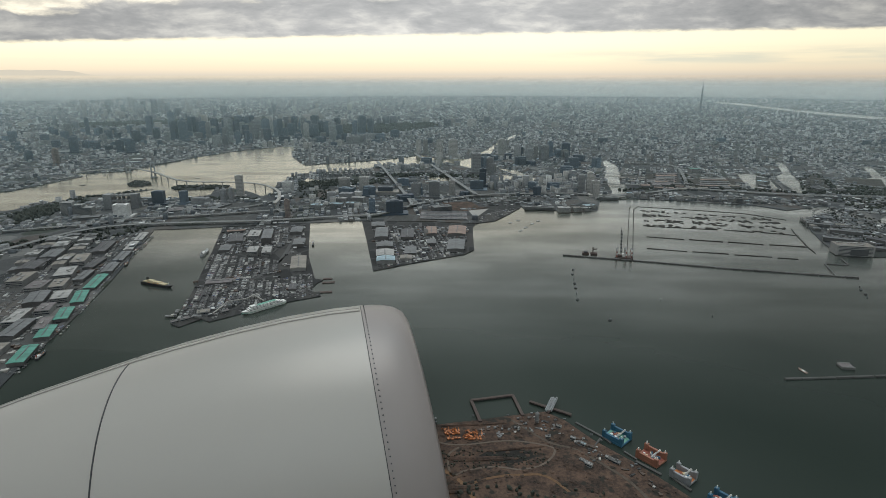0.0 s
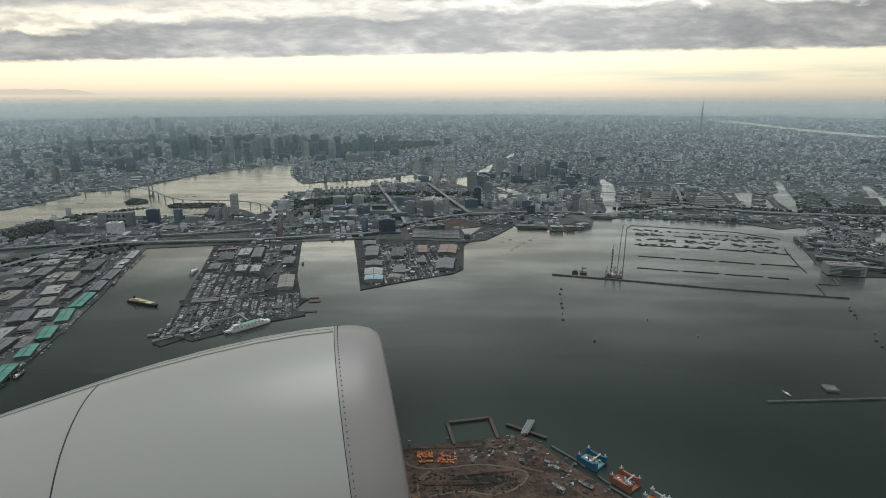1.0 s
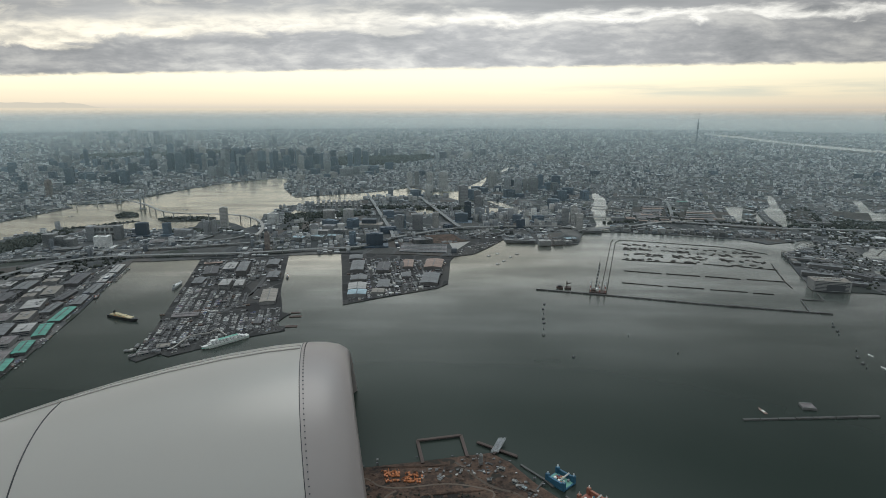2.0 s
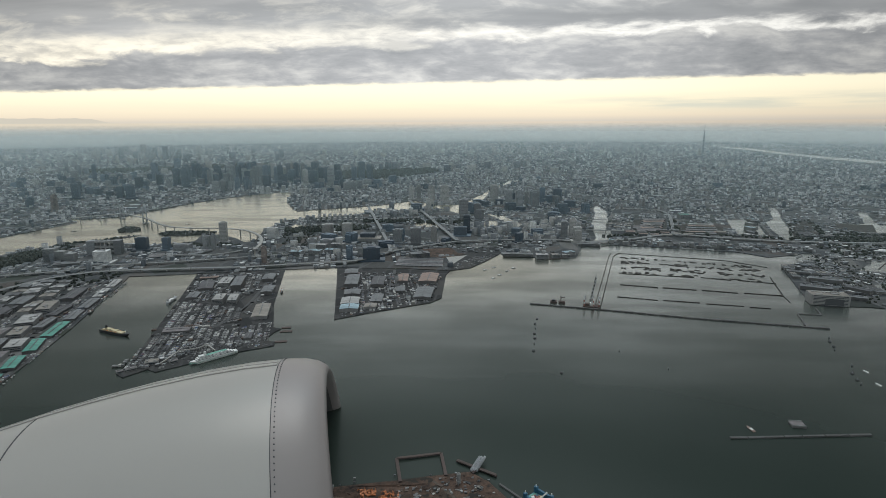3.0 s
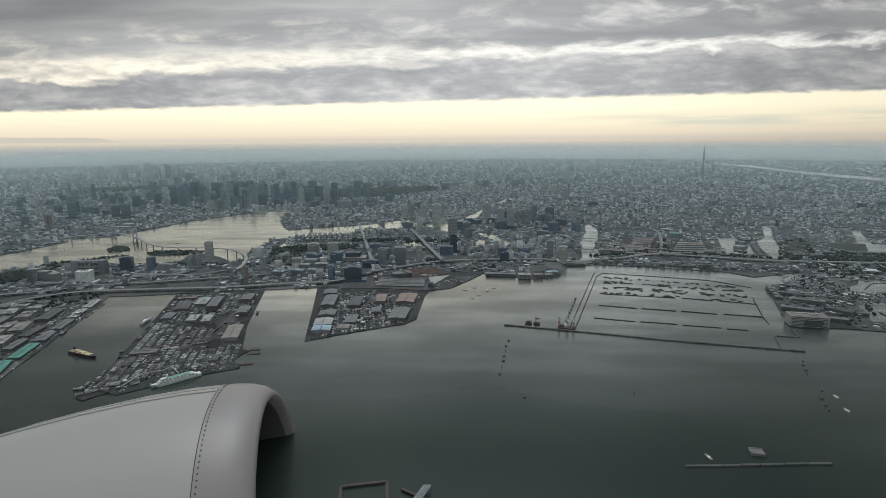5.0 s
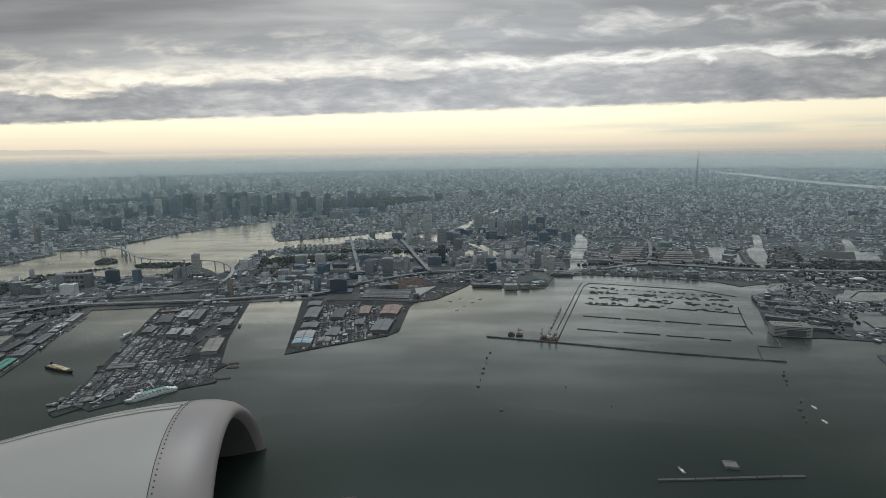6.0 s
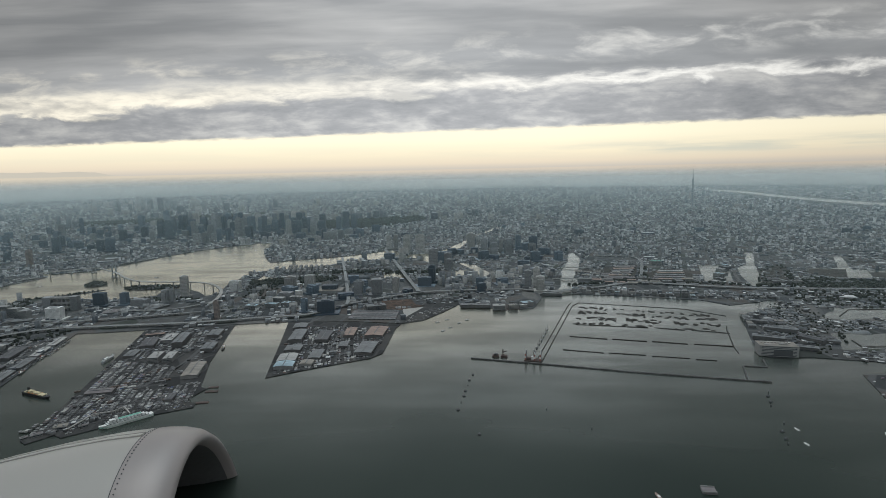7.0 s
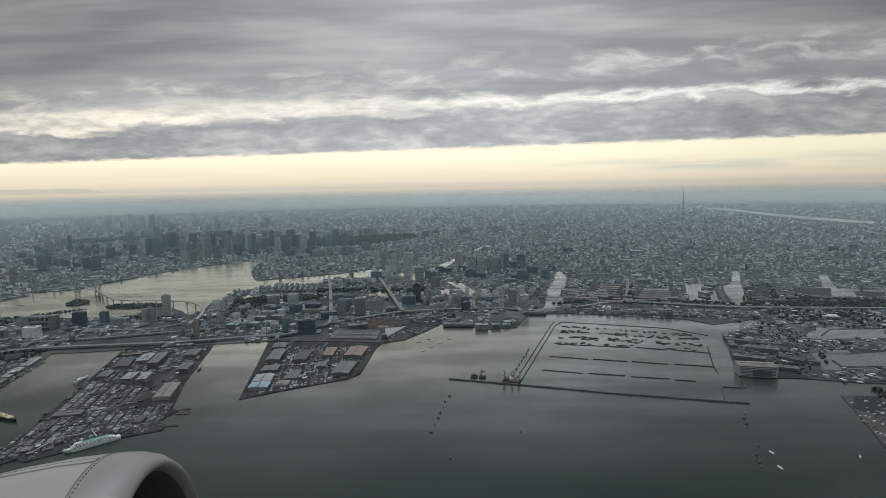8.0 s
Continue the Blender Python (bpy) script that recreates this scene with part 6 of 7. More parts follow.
for nm, r1, r2, dep, z in (("hopper", 0.7, 1.1, 1.4, 1.2), ("tank", 0.9, 0.9, 3.0, 3.4), ("cap", 0.9, 0.2, 0.8, 5.3)):
    bm = bmesh.new()
    bmesh.ops.create_cone(bm, cap_ends=True, segments=16, radius1=r1, radius2=r2, depth=dep, matrix=Matrix.Translation((0, 0, z)))
    part(nm, bm, M_WALLPALE, silo)
for a in range(4):
    bm = bmesh.new()
    beam(bm, (0.8 * math.cos(a * 1.57), 0.8 * math.sin(a * 1.57), 0), (0.6 * math.cos(a * 1.57), 0.6 * math.sin(a * 1.57), 2), 0.18, 0.18)
    part("leg", bm, M_STEEL, silo)

# frame-shaped pier round a rectangle of water
frame_pier = empty("frame_pier", pose(0, 0, 0), "rust-brown three-sided pier enclosing a rectangle of water", "pier")
ring = [Vector((12.4, 237)), Vector((32.8, 241.6)), Vector((35.4, 224.5)), Vector((15.8, 219.5))]
for i in (3, 0, 1):
    a, b = ring[i], ring[(i + 1) % 4]
    bm = bmesh.new()
    beam(bm, (*a, 0.9), (*b, 0.9), 1.5, 0.5)
    deck = part("walkway", bm, M_RUST, frame_pier)
    for k in range(7):
        p = a.lerp(b, k / 6)
        bm = bmesh.new()
        bmesh.ops.create_cone(bm, cap_ends=True, segments=8, radius1=0.22, radius2=0.22, depth=1.8, matrix=Matrix.Translation((p.x, p.y, -0.1)))
        part("pile", bm, M_RUST, deck)
# conveyor jetty and pontoons
jetty = empty("conveyor_jetty", pose(0, 0, 0), "grey piled jetty with sloping conveyors beside the landfill", "jetty")
for a, b, w in (((40.3, 236), (57.5, 225), 1.6), ((50, 230), (47, 226.5), 1.2)):
    bm = bmesh.new()
    beam(bm, (*a, 0.9), (*b, 0.9), w, 0.5)
    part("deck", bm, M_RUST, jetty)
for o in (-1.2, 0, 1.2):
    bm = bmesh.new()
    lattice(bm, (47.5 + o, 227.5, 1.2), (52.0 + o, 236.5, 2.6), 0.7, 8, 0.2)
    part("conveyor", bm, M_STEEL, jetty)
for i in range(9):
    p = Vector((40.3, 236)).lerp(Vector((57.5, 225)), i / 8)
    bm = bmesh.new()
    bmesh.ops.create_cone(bm, cap_ends=True, segments=8, radius1=0.25, radius2=0.25, depth=1.8, matrix=Matrix.Translation((p.x, p.y, -0.1)))
    part("pile", bm, M_RUST, jetty)
for a, b, w in (((58.5, 219.5), (67.3, 209.4), 1.0), ((67.3, 209.4), (70, 204.8), 1.0), ((66.5, 208), (63, 203), 0.7), ((76.8, 193), (84.1, 184.9), 1.2), ((74, 199), (77.5, 194), 0.8), ((88, 183), (92, 176), 1.2)):
    bm = bmesh.new()
    m = (Vector(a) + Vector(b)) / 2
    beam(bm, (a[0] - m.x, a[1] - m.y, 0.35), (b[0] - m.x, b[1] - m.y, 0.35), w, 0.7)
    ob = tagged(link("pontoon", bm, M_DARKCONC), "narrow dark floating pontoon off the landfill shore", "pontoon", "landing pontoons")
    ob.matrix_basis = pose(m.x, m.y, 0)


M_RUSTRED = plain("rust_red_paint", (0.30, 0.13, 0.085), 0.6)


def work_barge(x, y, rz, w, d, side, deck, label, seed):
    """An open-decked work barge: hull, coloured sides, deck, spud posts, crates and a crane."""
    r = random.Random(seed)
    ob = empty("work_barge", pose(x, y, 0, 0, 0, rz), label, "work barge", "work barges off the landfill")
    bm = bmesh.new()
    box(bm, 0, 0, -0.5, w, d, 1.3, 0, 1.02)
    part("hull", bm, side, ob)
    bm = bmesh.new()
    box(bm, 0, 0, 0.8, w * 0.94, d * 0.92, 0.12)
    part("deck", bm, deck, ob)
    for sx in (-1, 1):
        for sy in (-1, 1):
            bm = bmesh.new()
            box(bm, sx * w * 0.43, sy * d * 0.42, 0.8, 1.4, 1.4, 2.9)
            post = part("spud_house", bm, side, ob)
            bm = bmesh.new()
            bmesh.ops.create_cone(bm, cap_ends=True, segments=8, radius1=0.22, radius2=0.22, depth=1.4, matrix=Matrix.Translation((sx * w * 0.43, sy * d * 0.42, 4.0)))
            part("spud", bm, M_WHITE, post)
    for s in (-1, 1):
        bm = bmesh.new()
        box(bm, 0, s * d * 0.44, 0.85, w * 0.78, 0.9, 2.1)
        part("bulwark", bm, side, ob)
    for _ in range(14):
        bm = bmesh.new()
        box(bm, r.uniform(-0.3, 0.3) * w, r.uniform(-0.28, 0.28) * d, 0.92, r.uniform(0.5, 1.4), r.uniform(0.5, 1.2), r.uniform(0.3, 0.9), r.uniform(0, 3))
        part("deck_load", bm, r.choice((M_RED, M_WHITE, M_STEEL, M_BLUE, M_CREAM)), ob)
    bm = bmesh.new()
    lattice(bm, (0, 0, 0.9), (w * 0.25, d * 0.3, 4.6), 0.35, 7, 0.12)
    part("crane_boom", bm, M_WHITE, ob)


work_barge(73.6, 208.4, -48, 9.5, 8.0, M_BLUE, M_DECKGREEN, "blue work barge with white posts and a cluttered deck", 1)
work_barge(83.6, 195, -50, 9.5, 7.5, M_RUSTRED, M_RED, "red-decked work barge with rusty red sides and white posts", 2)
work_barge(92, 183.5, -50, 8.0, 6.0, M_STEEL, M_ORANGE, "orange-decked work barge with white and blue gear", 3)
work_barge(100.5, 169.5, -50, 8.0, 6.0, M_BLUE, M_RED, "small blue work barge moored off the landfill", 4)


# dark moored craft with masts in a row beside the breakwater
def moored_craft(x, y, rz):
    ob = empty("moored_craft", pose(x, y, 0, 0, 0, rz), "small dark work craft with a mast moored by the breakwater", "work boat", "craft along the breakwater")
    bm = bmesh.new()
    hull_mesh(bm, 5.0, 1.6, 0.9)
    part("hull", bm, M_HULL, ob)
    bm = bmesh.new()
    box(bm, -1.0, 0, 0.4, 1.5, 1.1, 1.1)
    part("cabin", bm, M_STEEL, ob)
    bm = bmesh.new()
    beam(bm, (0.6, 0, 0.3), (0.6, 0, 5.0), 0.22, 0.22)
    part("mast", bm, M_HULL, ob)


for k in range(7):
    moored_craft(157.0 + k * 3.5, 482 + k * 11.5, 70 + (k * 37) % 17)
# ---- lattice broadcasting tower ----
def broadcast_tower(x, y, tall):
    ob = empty("broadcasting_tower", pose(x, y, GROUND), "tall slender pale steel broadcasting tower with two lookout decks", "tower")
    legs = [Vector((math.cos(k * 2.094 + 0.3), math.sin(k * 2.094 + 0.3), 0)) for k in range(3)]
    prof = [(0, 5.6), (0.07, 4.4), (0.15, 3.7), (0.25, 3.2), (0.35, 2.9), (0.45, 2.6), (0.55, 2.4), (0.68, 2.2)]
    chords = bmesh.new()
    braces = bmesh.new()
    for (u0, r0), (u1, r1) in zip(prof, prof[1:]):
        for i, l in enumerate(legs):
            nx = legs[(i + 1) % 3]
            lo, hi = Vector((0, 0, u0 * tall)), Vector((0, 0, u1 * tall))
            beam(chords, l * r0 + lo, l * r1 + hi, 0.8, 0.8)
            beam(braces, l * r0 + lo, nx * r1 + hi, 0.4, 0.4)
            beam(braces, nx * r0 + lo, l * r1 + hi, 0.4, 0.4)
            beam(braces, l * r1 + hi, nx * r1 + hi, 0.4, 0.4)
    part("leg_frame", chords, M_TOWERSTEEL, ob)
    part("bracing", braces, M_TOWERSTEEL, ob)
    for nm, r1, r2, z0, h in (("core", 1.8, 1.5, 0, 0.7), ("lower_deck", 3.4, 5.8, 0.53, 0.03), ("lower_deck_roof", 5.8, 4.0, 0.56, 0.02), ("upper_deck", 2.6, 4.4, 0.69, 0.02), ("upper_deck_roof", 4.4, 2.4, 0.71, 0.016), ("mast", 1.6, 1.2, 0.724, 0.12), ("antenna", 1.0, 0.6, 0.84, 0.16)):
        bm = bmesh.new()
        bmesh.ops.create_cone(bm, cap_ends=True, segments=18, radius1=r1, radius2=r2, depth=h * tall, matrix=Matrix.Translation((0, 0, (z0 + h / 2) * tall)))
        part(nm, bm, M_TOWERSTEEL, ob)


broadcast_tower(1034, 2358, 138)

# ---- suspension bridge over the bay, with its looping approach ----
bridge = empty("suspension_bridge", pose(0, 0, 0), "pale grey suspension bridge with two towers across the bay", "bridge")
ends = [(-570, 862), (-541, 885), (-507, 906), (-470, 880), (-440, 856), (-399, 812), (-368, 787), (-336, 778), (-305, 777), (-280, 773), (-252, 761), (-226, 733), (-210, 703), (-200, 668), (-197, 640)]
line = smooth_line(ends)
deck = bmesh.new()
for a, b in zip(line, line[1:]):
    beam(deck, (*a, 9.0), (*b, 9.0), 4.0, 0.9)
part("deck", deck, M_CONC, bridge)
t0, t1 = Vector((-514, 912)), Vector((-450, 866))
for t in (t0, t1):
    d = (t1 - t0).normalized()
    n = Vector((-d.y, d.x)) * 3
    tw = bmesh.new()
    for s in (-1, 1):
        beam(tw, (t.x + n.x * s, t.y + n.y * s, -0.5), (t.x + n.x * s * 0.85, t.y + n.y * s * 0.85, 24), 1.5, 1.5)
    for z in (8, 16, 23):
        beam(tw, (t.x - n.x, t.y - n.y, z), (t.x + n.x, t.y + n.y, z), 1.1, 1.4)
    tower_ = part("tower", tw, M_STEEL, bridge)
    bm = bmesh.new()
    box(bm, t.x, t.y, -0.6, 9, 7, 2.0, math.atan2(d.y, d.x))
    part("caisson", bm, M_CONC, tower_)
for s in (-1, 1):
    d = (t1 - t0).normalized()
    n = Vector((-d.y, d.x)) * 2.4 * s
    cab = bmesh.new()
    span = (t1 - t0).length
    pts = []
    for i in range(-6, 23):
        u = i / 16
        z = 10 + 13.5 * (2 * u - 1) ** 2 if 0 <= u <= 1 else max(9.5, 23.5 - 36 * (u - 1 if u > 1 else -u))
        p = t0 + d * span * u + n
        pts.append(Vector((p.x, p.y, z)))
    for a, b in zip(pts, pts[1:]):
        beam(cab, a, b, 0.3, 0.3)
    for p in pts[::2]:
        beam(cab, p, Vector((p.x, p.y, 9)), 0.14, 0.14)
    part("cable", cab, M_STEEL, bridge)
run = 0.0
for a, b in zip(line, line[1:]):
    run += math.dist(a, b)
    if run > 22 and not (-516 < a[0] < -448):
        run = 0.0
        bm = bmesh.new()
        box(bm, *a, -0.5, 1.1, 1.1, 9.2)
        box(bm, *a, 7.8, 4.2, 1.2, 0.8, 0.6)
        part("pier", bm, M_CONC, bridge)


def girder_bridge(pts, width, z, label):
    viaduct(pts, width, z, label, 26, "road_bridge")


girder_bridge([(-122, 1015), (-79, 835), (-44, 682), (-40, 650)], 4, 4.5, "long grey road bridge over the dock channel")
girder_bridge([(-56, 1105), (-10, 916), (34, 737), (40, 715)], 5, 4.5, "long grey road bridge over the dock channel")
girder_bridge([(190, 700), (232, 716)], 4, 3.0, "short grey road bridge at the canal mouth")
girder_bridge([(60, 1076), (130, 1100)], 4, 3.0, "short grey road bridge over the river")
girder_bridge([(222, 797), (275, 790)], 4, 2.6, "short grey road bridge across the narrow canal")
girder_bridge([(250, 885), (292, 876)], 4, 2.6, "short grey road bridge across the narrow canal")
mole("quay_strip", [(505, 884), (484, 820), (462, 758)], 5.0, 1.1, "dark quay strip parting the pool from the channel", "quay")
mole("boom", [(479, 586), (505, 612), (562, 611)], 0.8, 1.1, "thin dark boom across the inland pool", "boom", M_LOG)
mole("boom", [(438, 506), (434, 487), (468, 487)], 0.8, 1.1, "thin dark boom across the inlet", "boom", M_LOG)

# ---- woods and parks ----
def clumps(name, x, y, r, h, label, mat=M_LEAF, z=GROUND):
    """Many uneven tree crowns in one mesh."""
    t = (1 + 5 ** 0.5) / 2
    ico = np.array([(-1, t, 0), (1, t, 0), (-1, -t, 0), (1, -t, 0), (0, -1, t), (0, 1, t), (0, -1, -t), (0, 1, -t), (t, 0, -1), (t, 0, 1), (-t, 0, -1), (-t, 0, 1)]) / 1.9
    tri = np.array([(0, 11, 5), (0, 5, 1), (0, 1, 7), (0, 7, 10), (0, 10, 11), (1, 5, 9), (5, 11, 4), (11, 10, 2), (10, 7, 6), (7, 1, 8), (3, 9, 4), (3, 4, 2), (3, 2, 6), (3, 6, 8), (3, 8, 9), (4, 9, 5), (2, 4, 11), (6, 2, 10), (8, 6, 7), (9, 8, 1)])
    n = len(x)
    g = np.random.default_rng(n + 11)
    co = ico[None] * g.uniform(0.65, 1.3, (n, 12, 1)) * np.stack([r, r, h], -1)[:, None]
    co += np.stack([x, y, z + 0.55 * h], -1)[:, None]
    me = bpy.data.meshes.new(name)
    me.from_pydata(co.reshape(-1, 3).tolist(), [], (np.arange(n)[:, None, None] * 12 + tri).reshape(-1, 3).tolist())
    me.materials.append(mat)
    return tagged(new(name, me), label, "trees", "", "stuff")


wood_rng = np.random.default_rng(17)


def wood(outline, n, size, label):
    xs, ys = [p[0] for p in outline], [p[1] for p in outline]
    x, y = wood_rng.uniform(min(xs), max(xs), n * 3), wood_rng.uniform(min(ys), max(ys), n * 3)
    ok = inside(x, y, outline)
    x, y = x[ok][:n], y[ok][:n]
    clumps("park_trees", x, y, size * wood_rng.uniform(0.6, 1.3, len(x)), size * wood_rng.uniform(0.6, 1.2, len(x)), label)


for p, n, size in zip(PARKS, (1100, 900, 420), (5.0, 6.0, 2.6)):
    wood(p, n, size, "dark winter woods of a city park")
wood([(-461, 810), (-460, 833), (-436, 824), (-425, 806), (-430, 793), (-448, 792)], 120, 1.5, "dark trees covering the islet")
wood([(-383, 781), (-377, 794), (-355, 799), (-307, 795), (-306, 778), (-348, 765), (-373, 768)], 180, 1.4, "dark trees covering the islet")
wood([(-477, 709), (-435, 742), (-410, 767), (-401, 768), (-433, 736), (-470, 700)], 120, 1.6, "dark trees along the spit")
wood([(236, 752), (330, 780), (420, 752), (470, 738), (472, 746), (420, 762), (332, 792), (236, 762)], 260, 1.9, "dark belt of trees along the expressway")
wood([(336, 780), (370, 890), (382, 890), (348, 780)], 90, 1.6, "dark trees along the ring road")
wood([(425, 490), (440, 532), (470, 565), (500, 560), (470, 535), (445, 528)], 120, 1.3, "dark scrub round the inlet")
wood([(570, 480), (640, 450), (700, 520), (600, 560)], 220, 1.8, "dark trees on the low shore")
wood([(480, 625), (720, 600), (760, 690), (480, 712)], 420, 1.9, "dark trees among the works beyond the inlet")
wood([(385, 470), (410, 478), (436, 540), (462, 640), (440, 645), (400, 560)], 160, 1.2, "dark scrub between the yards")
wood([(526, 738), (566, 826), (586, 886), (578, 886), (558, 830), (518, 742)], 90, 1.8, "dark trees along the edge of the field")
wood([(488, 760), (531, 853), (580, 888), (575, 878), (536, 846), (496, 756)], 80, 1.6, "dark trees along the channel bank")
wood(DARK_SHORE, 240, 2.2, "dark trees crowding the bay shore")
wood(EMBANKMENT, 260, 2.4, "dark trees on a low embankment by the channel")
wood(OPEN_PLOT, 70, 1.8, "scattered dark trees on open park ground")
wood([(470, 735), (760, 690), (760, 712), (480, 748)], 300, 2.4, "dark belt of trees along the expressway")
wood([(-110, 870), (60, 862), (60, 872), (-110, 884)], 160, 3.0, "dark belt of trees by the channel")
wood([(-330, 690), (-240, 690), (-236, 705), (-320, 715)], 90, 2.0, "dark trees of the waterfront park")
wood([(-420, 500), (-330, 570), (-300, 560), (-340, 480)], 130, 1.8, "scattered dark trees in the dock district")
wood([(425, 560), (450, 640), (470, 590), (440, 520)], 90, 1.0, "dark scrub and trees in the yards")
wood([(404, 395), (425, 440), (500, 430), (500, 350)], 260, 1.6, "dark scrub on the low point")
heap_rng = np.random.default_rng(41)
hx, hy = heap_rng.uniform(-140, 95, 2600), heap_rng.uniform(95, 226, 2600)
ok = inside(hx, hy, FORE) & inside(hx - 2, hy, FORE) & inside(hx + 2, hy, FORE) & inside(hx, hy + 2.5, FORE) & inside(hx, hy - 2, FORE)
hx, hy = hx[ok], hy[ok]
clumps("earth_heaps", hx, hy, heap_rng.uniform(0.3, 1.5, len(hx)), heap_rng.uniform(0.1, 0.4, len(hx)), "low brown heaps of dumped earth and rubble", M_EARTH, GROUND - 0.1)
wood([(-70, 188), (-34, 199), (0, 199), (40, 200), (42, 191), (8, 188), (-20, 190), (-60, 178)], 420, 0.42, "dark weeds round the settling ponds")
wood([(-100, 150), (0, 165), (70, 150), (60, 175), (-60, 185)], 260, 0.8, "low dark scrub on the landfill")
wood([(-500, 610), (-470, 700), (-440, 690), (-460, 600)], 130, 2.2, "dark waterfront park trees")

# ---- mountains on the skyline ----
bm = bmesh.new()
far = []
for i in range(71):
    a = radians(-56 + i * 0.38)
    h = 150 + (42 + 22 * noise.noise(Vector((i * 0.16, 3.1, 0))) + 9 * noise.noise(Vector((i * 0.5, 7.7, 0)))) * min(1, (70 - i) / 12)
    far.append([bm.verts.new((MID[0] + 4910 * math.sin(a), MID[1] + 4910 * math.cos(a), z)) for z in (0, h)])
for p, q in zip(far, far[1:]):
    bm.faces.new((p[0], q[0], q[1], p[1]))
# the ridge glows in one pale colour that has the haze painted in
ridge, g = material("glowing_haze_ridge")
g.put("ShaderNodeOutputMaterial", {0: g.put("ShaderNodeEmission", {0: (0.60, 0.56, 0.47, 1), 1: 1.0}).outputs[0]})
tagged(link("backdrop", bm, ridge), "distant mountain ridge with pale haze painted into its glow", "mountains", "", "structure")
# ---- jet engine cowling, low over the water in the lower corner of the view ----
def revolve(bm, prof, n=112):
    """A body turned about the x axis from (x, r) pairs."""
    rings = [[bm.verts.new((x, r * math.cos(2 * math.pi * k / n), r * math.sin(2 * math.pi * k / n))) for k in range(n)] for x, r in prof]
    for a, b in zip(rings, rings[1:]):
        for k in range(n):
            f = bm.faces.new((a[k], a[(k + 1) % n], b[(k + 1) % n], b[k]))
            f.smooth = True
    return rings


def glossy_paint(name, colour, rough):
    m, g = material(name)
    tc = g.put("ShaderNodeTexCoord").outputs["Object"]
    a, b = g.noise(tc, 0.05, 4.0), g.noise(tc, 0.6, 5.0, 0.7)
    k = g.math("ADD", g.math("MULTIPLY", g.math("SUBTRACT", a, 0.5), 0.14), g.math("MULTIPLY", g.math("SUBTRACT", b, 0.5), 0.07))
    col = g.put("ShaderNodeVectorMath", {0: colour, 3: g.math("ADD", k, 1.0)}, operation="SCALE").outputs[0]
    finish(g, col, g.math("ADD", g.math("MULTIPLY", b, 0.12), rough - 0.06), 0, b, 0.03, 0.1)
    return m


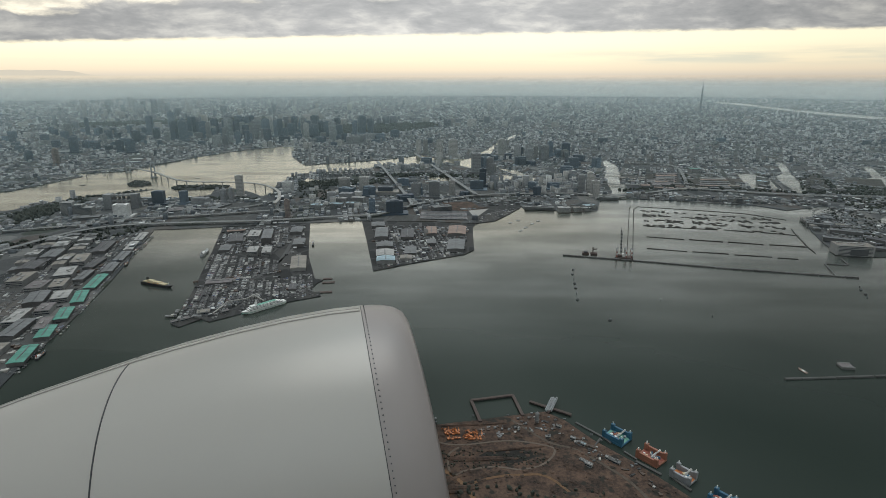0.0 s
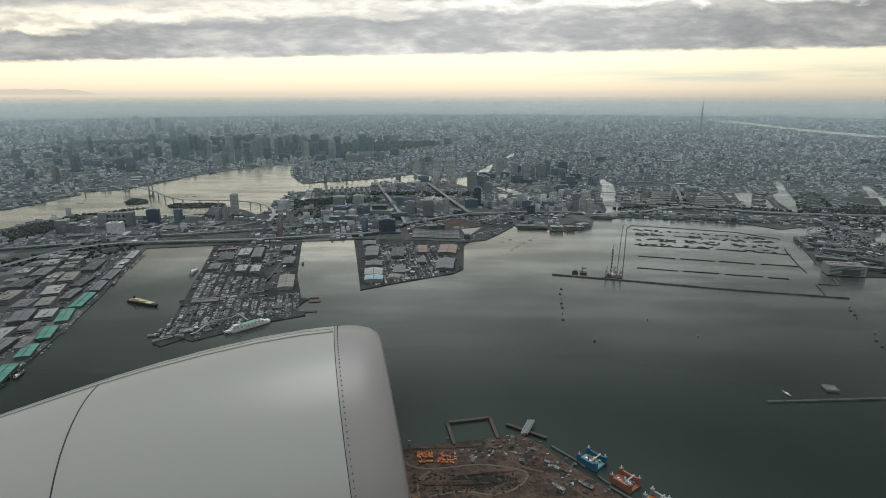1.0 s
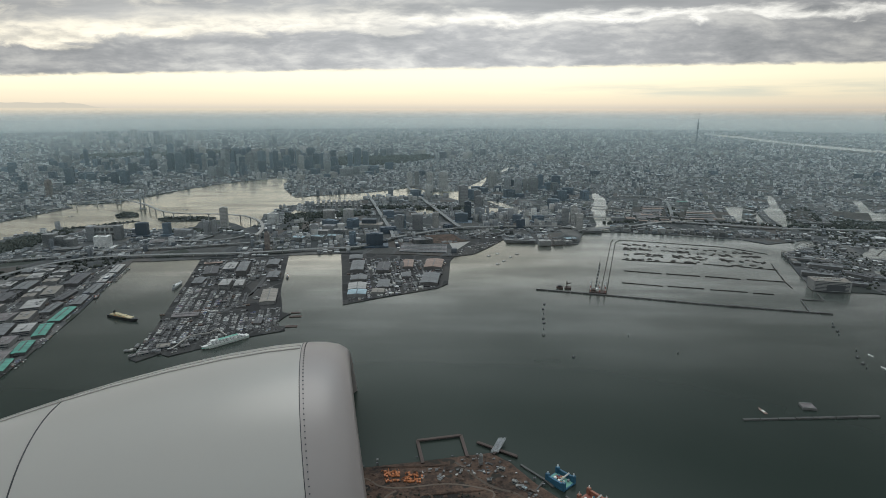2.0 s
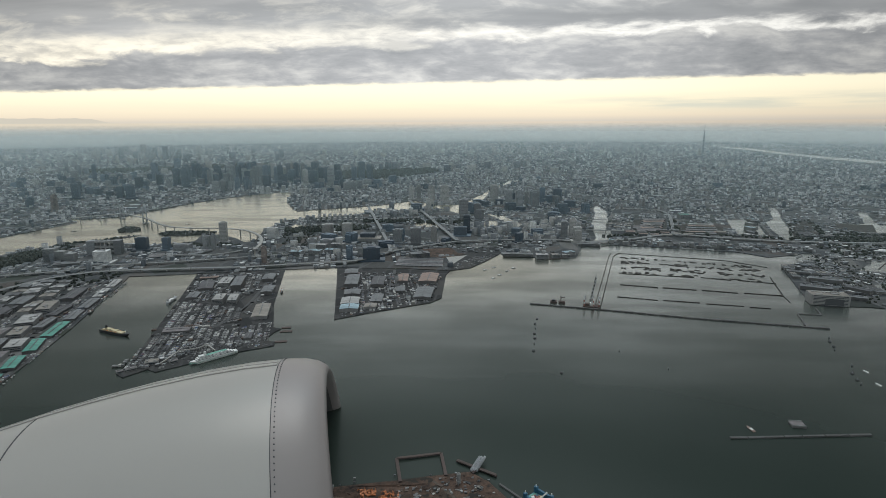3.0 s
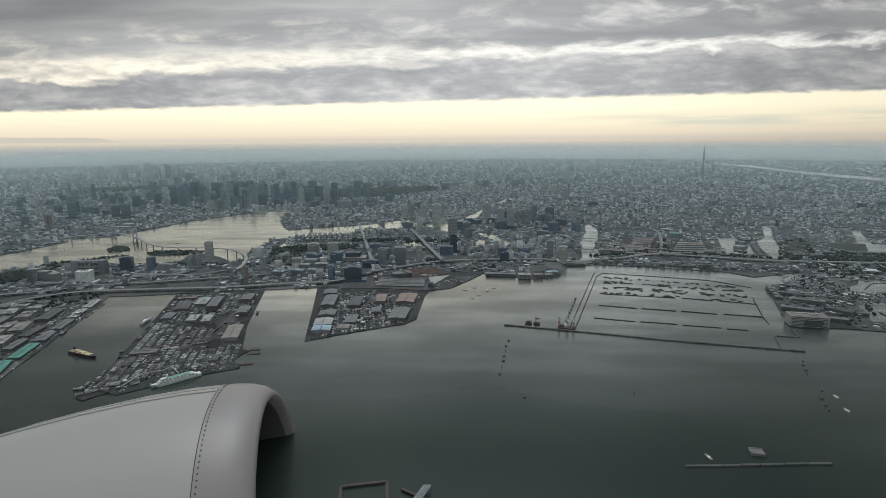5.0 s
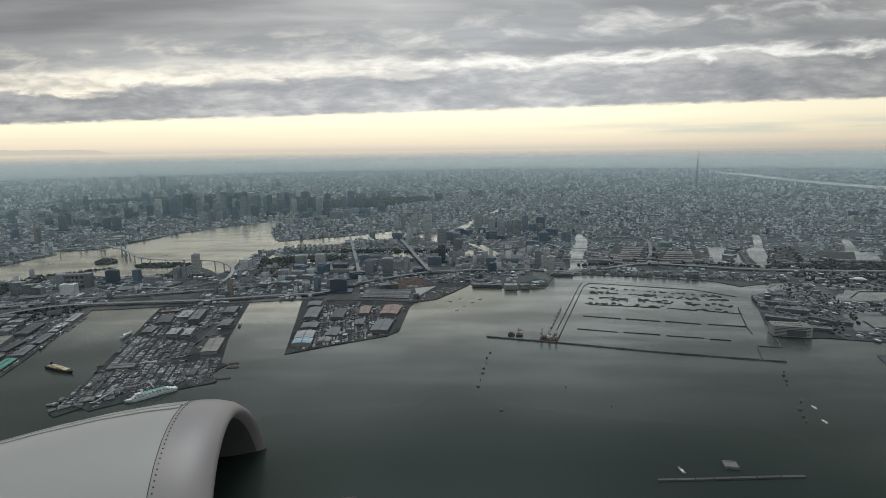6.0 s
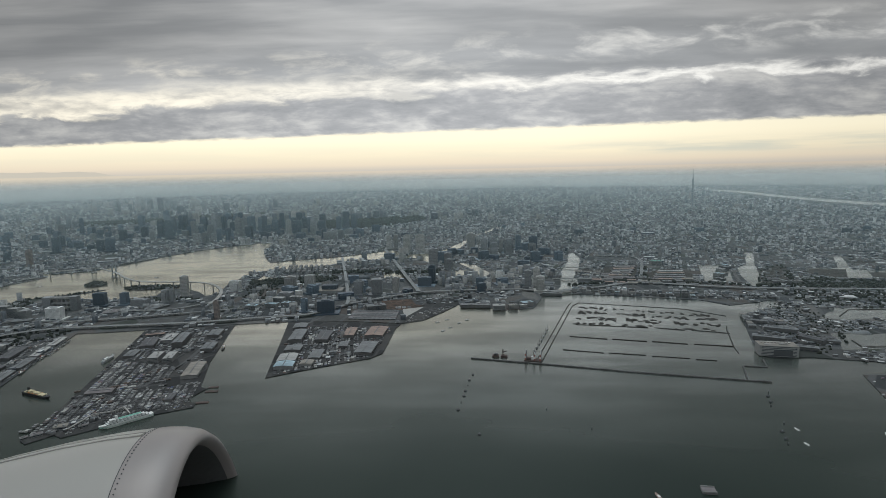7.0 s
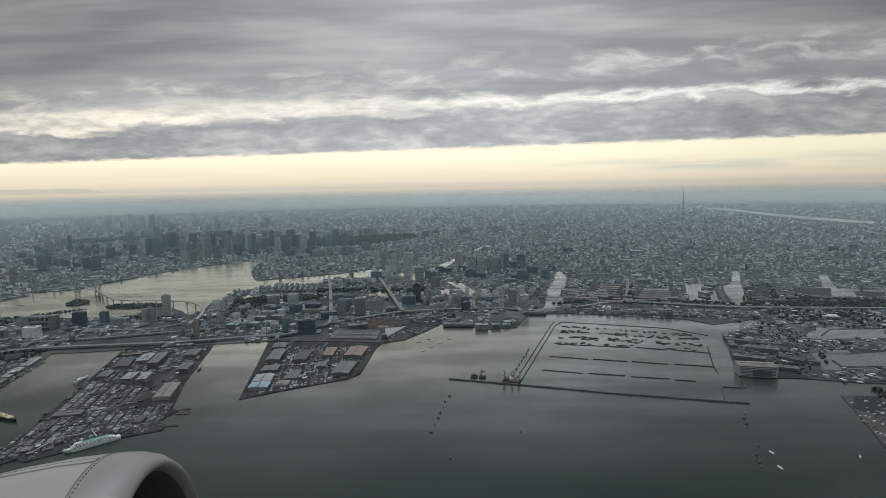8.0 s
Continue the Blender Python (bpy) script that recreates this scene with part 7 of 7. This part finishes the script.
def nacelle(x, y, z, rad, yaw, tip):
    ob = empty("engine_nacelle", pose(x, y, z, 0, tip, yaw) @ Matrix.Scale(rad, 4), "white painted jet engine cowling with a grey inlet lip", "jet engine")
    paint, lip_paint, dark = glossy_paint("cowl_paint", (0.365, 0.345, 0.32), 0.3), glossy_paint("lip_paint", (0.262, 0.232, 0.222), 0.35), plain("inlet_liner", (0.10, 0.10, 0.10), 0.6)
    for name, prof, mat, words in (
            ("inlet_lip", [(-0.06, 0.86), (-0.02, 0.872), (0.0, 0.895), (-0.015, 0.925), (-0.06, 0.96), (-0.13, 0.985), (-0.20, 0.998), (-0.26, 1.005)], lip_paint, "bare grey inlet lip"),
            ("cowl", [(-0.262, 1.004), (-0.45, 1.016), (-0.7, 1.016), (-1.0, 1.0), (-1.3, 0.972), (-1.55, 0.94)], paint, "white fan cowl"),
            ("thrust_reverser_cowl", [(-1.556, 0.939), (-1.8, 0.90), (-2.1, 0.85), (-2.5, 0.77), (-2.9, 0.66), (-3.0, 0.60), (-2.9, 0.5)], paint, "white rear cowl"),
            ("inlet_duct", [(-0.06, 0.859), (-0.2, 0.84), (-0.5, 0.84), (-0.8, 0.85)], dark, "dark inlet duct"),
            ("seam", [(-0.2605, 1.004), (-0.2605, 1.0065), (-0.2635, 1.0065), (-0.2635, 1.004)], M_HULL, ""),
            ("cowl_seam", [(-1.549, 0.938), (-1.549, 0.9425), (-1.556, 0.9415), (-1.556, 0.937)], M_HULL, "")):
        bm = bmesh.new()
        revolve(bm, prof)
        bmesh.ops.recalc_face_normals(bm, faces=bm.faces)
        part(name, bm, mat, ob, words)
    bm = bmesh.new()
    bmesh.ops.create_cone(bm, cap_ends=True, segments=64, radius1=0.85, radius2=0.85, depth=0.02, matrix=Matrix.Translation((-0.8, 0, 0)) @ Euler((0, math.pi / 2, 0)).to_matrix().to_4x4())
    part("fan_disc", bm, M_HULL, ob)
    for r, a0, w in ((0.0045, -0.17, 0.022), (0.0065, -0.20, 0.006), (0.0065, -0.138, 0.005)):
        # long hinge strip with raised beads, following the curve of the cowl
        bm = bmesh.new()
        prof = [(-0.27, 1.005), (-0.45, 1.016), (-0.7, 1.016), (-1.0, 1.0), (-1.3, 0.972), (-1.55, 0.94), (-1.8, 0.90), (-2.1, 0.85), (-2.5, 0.77)]
        rows = []
        for px_, pr in prof:
            row = []
            for da, dr in ((-w, -0.004), (-w * 0.8, r), (w * 0.8, r), (w, -0.004)):
                a = a0 + da
                row.append(bm.verts.new((px_, -(pr + dr) * math.sin(a), (pr + dr) * math.cos(a))))
            rows.append(row)
        for p, n in zip(rows, rows[1:]):
            for k in range(3):
                bm.faces.new((p[k], n[k], n[k + 1], p[k + 1]))
        bmesh.ops.recalc_face_normals(bm, faces=bm.faces)
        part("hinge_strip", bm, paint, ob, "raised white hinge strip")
    for k in range(100):
        a = 2 * math.pi * k / 200 + 0.2
        bm = bmesh.new()
        bmesh.ops.create_cone(bm, cap_ends=True, segments=6, radius1=0.004, radius2=0.0035, depth=0.004, matrix=Euler((-a, 0, 0)).to_matrix().to_4x4() @ Matrix.Translation((-0.243, -1.0045, 0)) @ Euler((math.pi / 2, 0, 0)).to_matrix().to_4x4())
        part("rivet", bm, M_HULL, ob)
    for a, s in ((0.93, -1.72), (1.33, -1.60)):
        latch = Euler((-a, 0, 0)).to_matrix().to_4x4()
        bm = bmesh.new()
        r = 0.915 if s < -1.65 else 0.934
        for dx, dy, w, d in ((0, 0.022, 0.05, 0.003), (0, -0.022, 0.05, 0.003), (0.025, 0, 0.003, 0.046), (-0.025, 0, 0.003, 0.046), (0, 0, 0.02, 0.02)):
            box(bm, s + dx, dy, r, w, d, 0.004)
        bmesh.ops.transform(bm, matrix=Euler((a, 0, 0)).to_matrix().to_4x4() @ Matrix.Identity(4), verts=bm.verts)
        part("latch", bm, M_HULL, ob)
    return ob


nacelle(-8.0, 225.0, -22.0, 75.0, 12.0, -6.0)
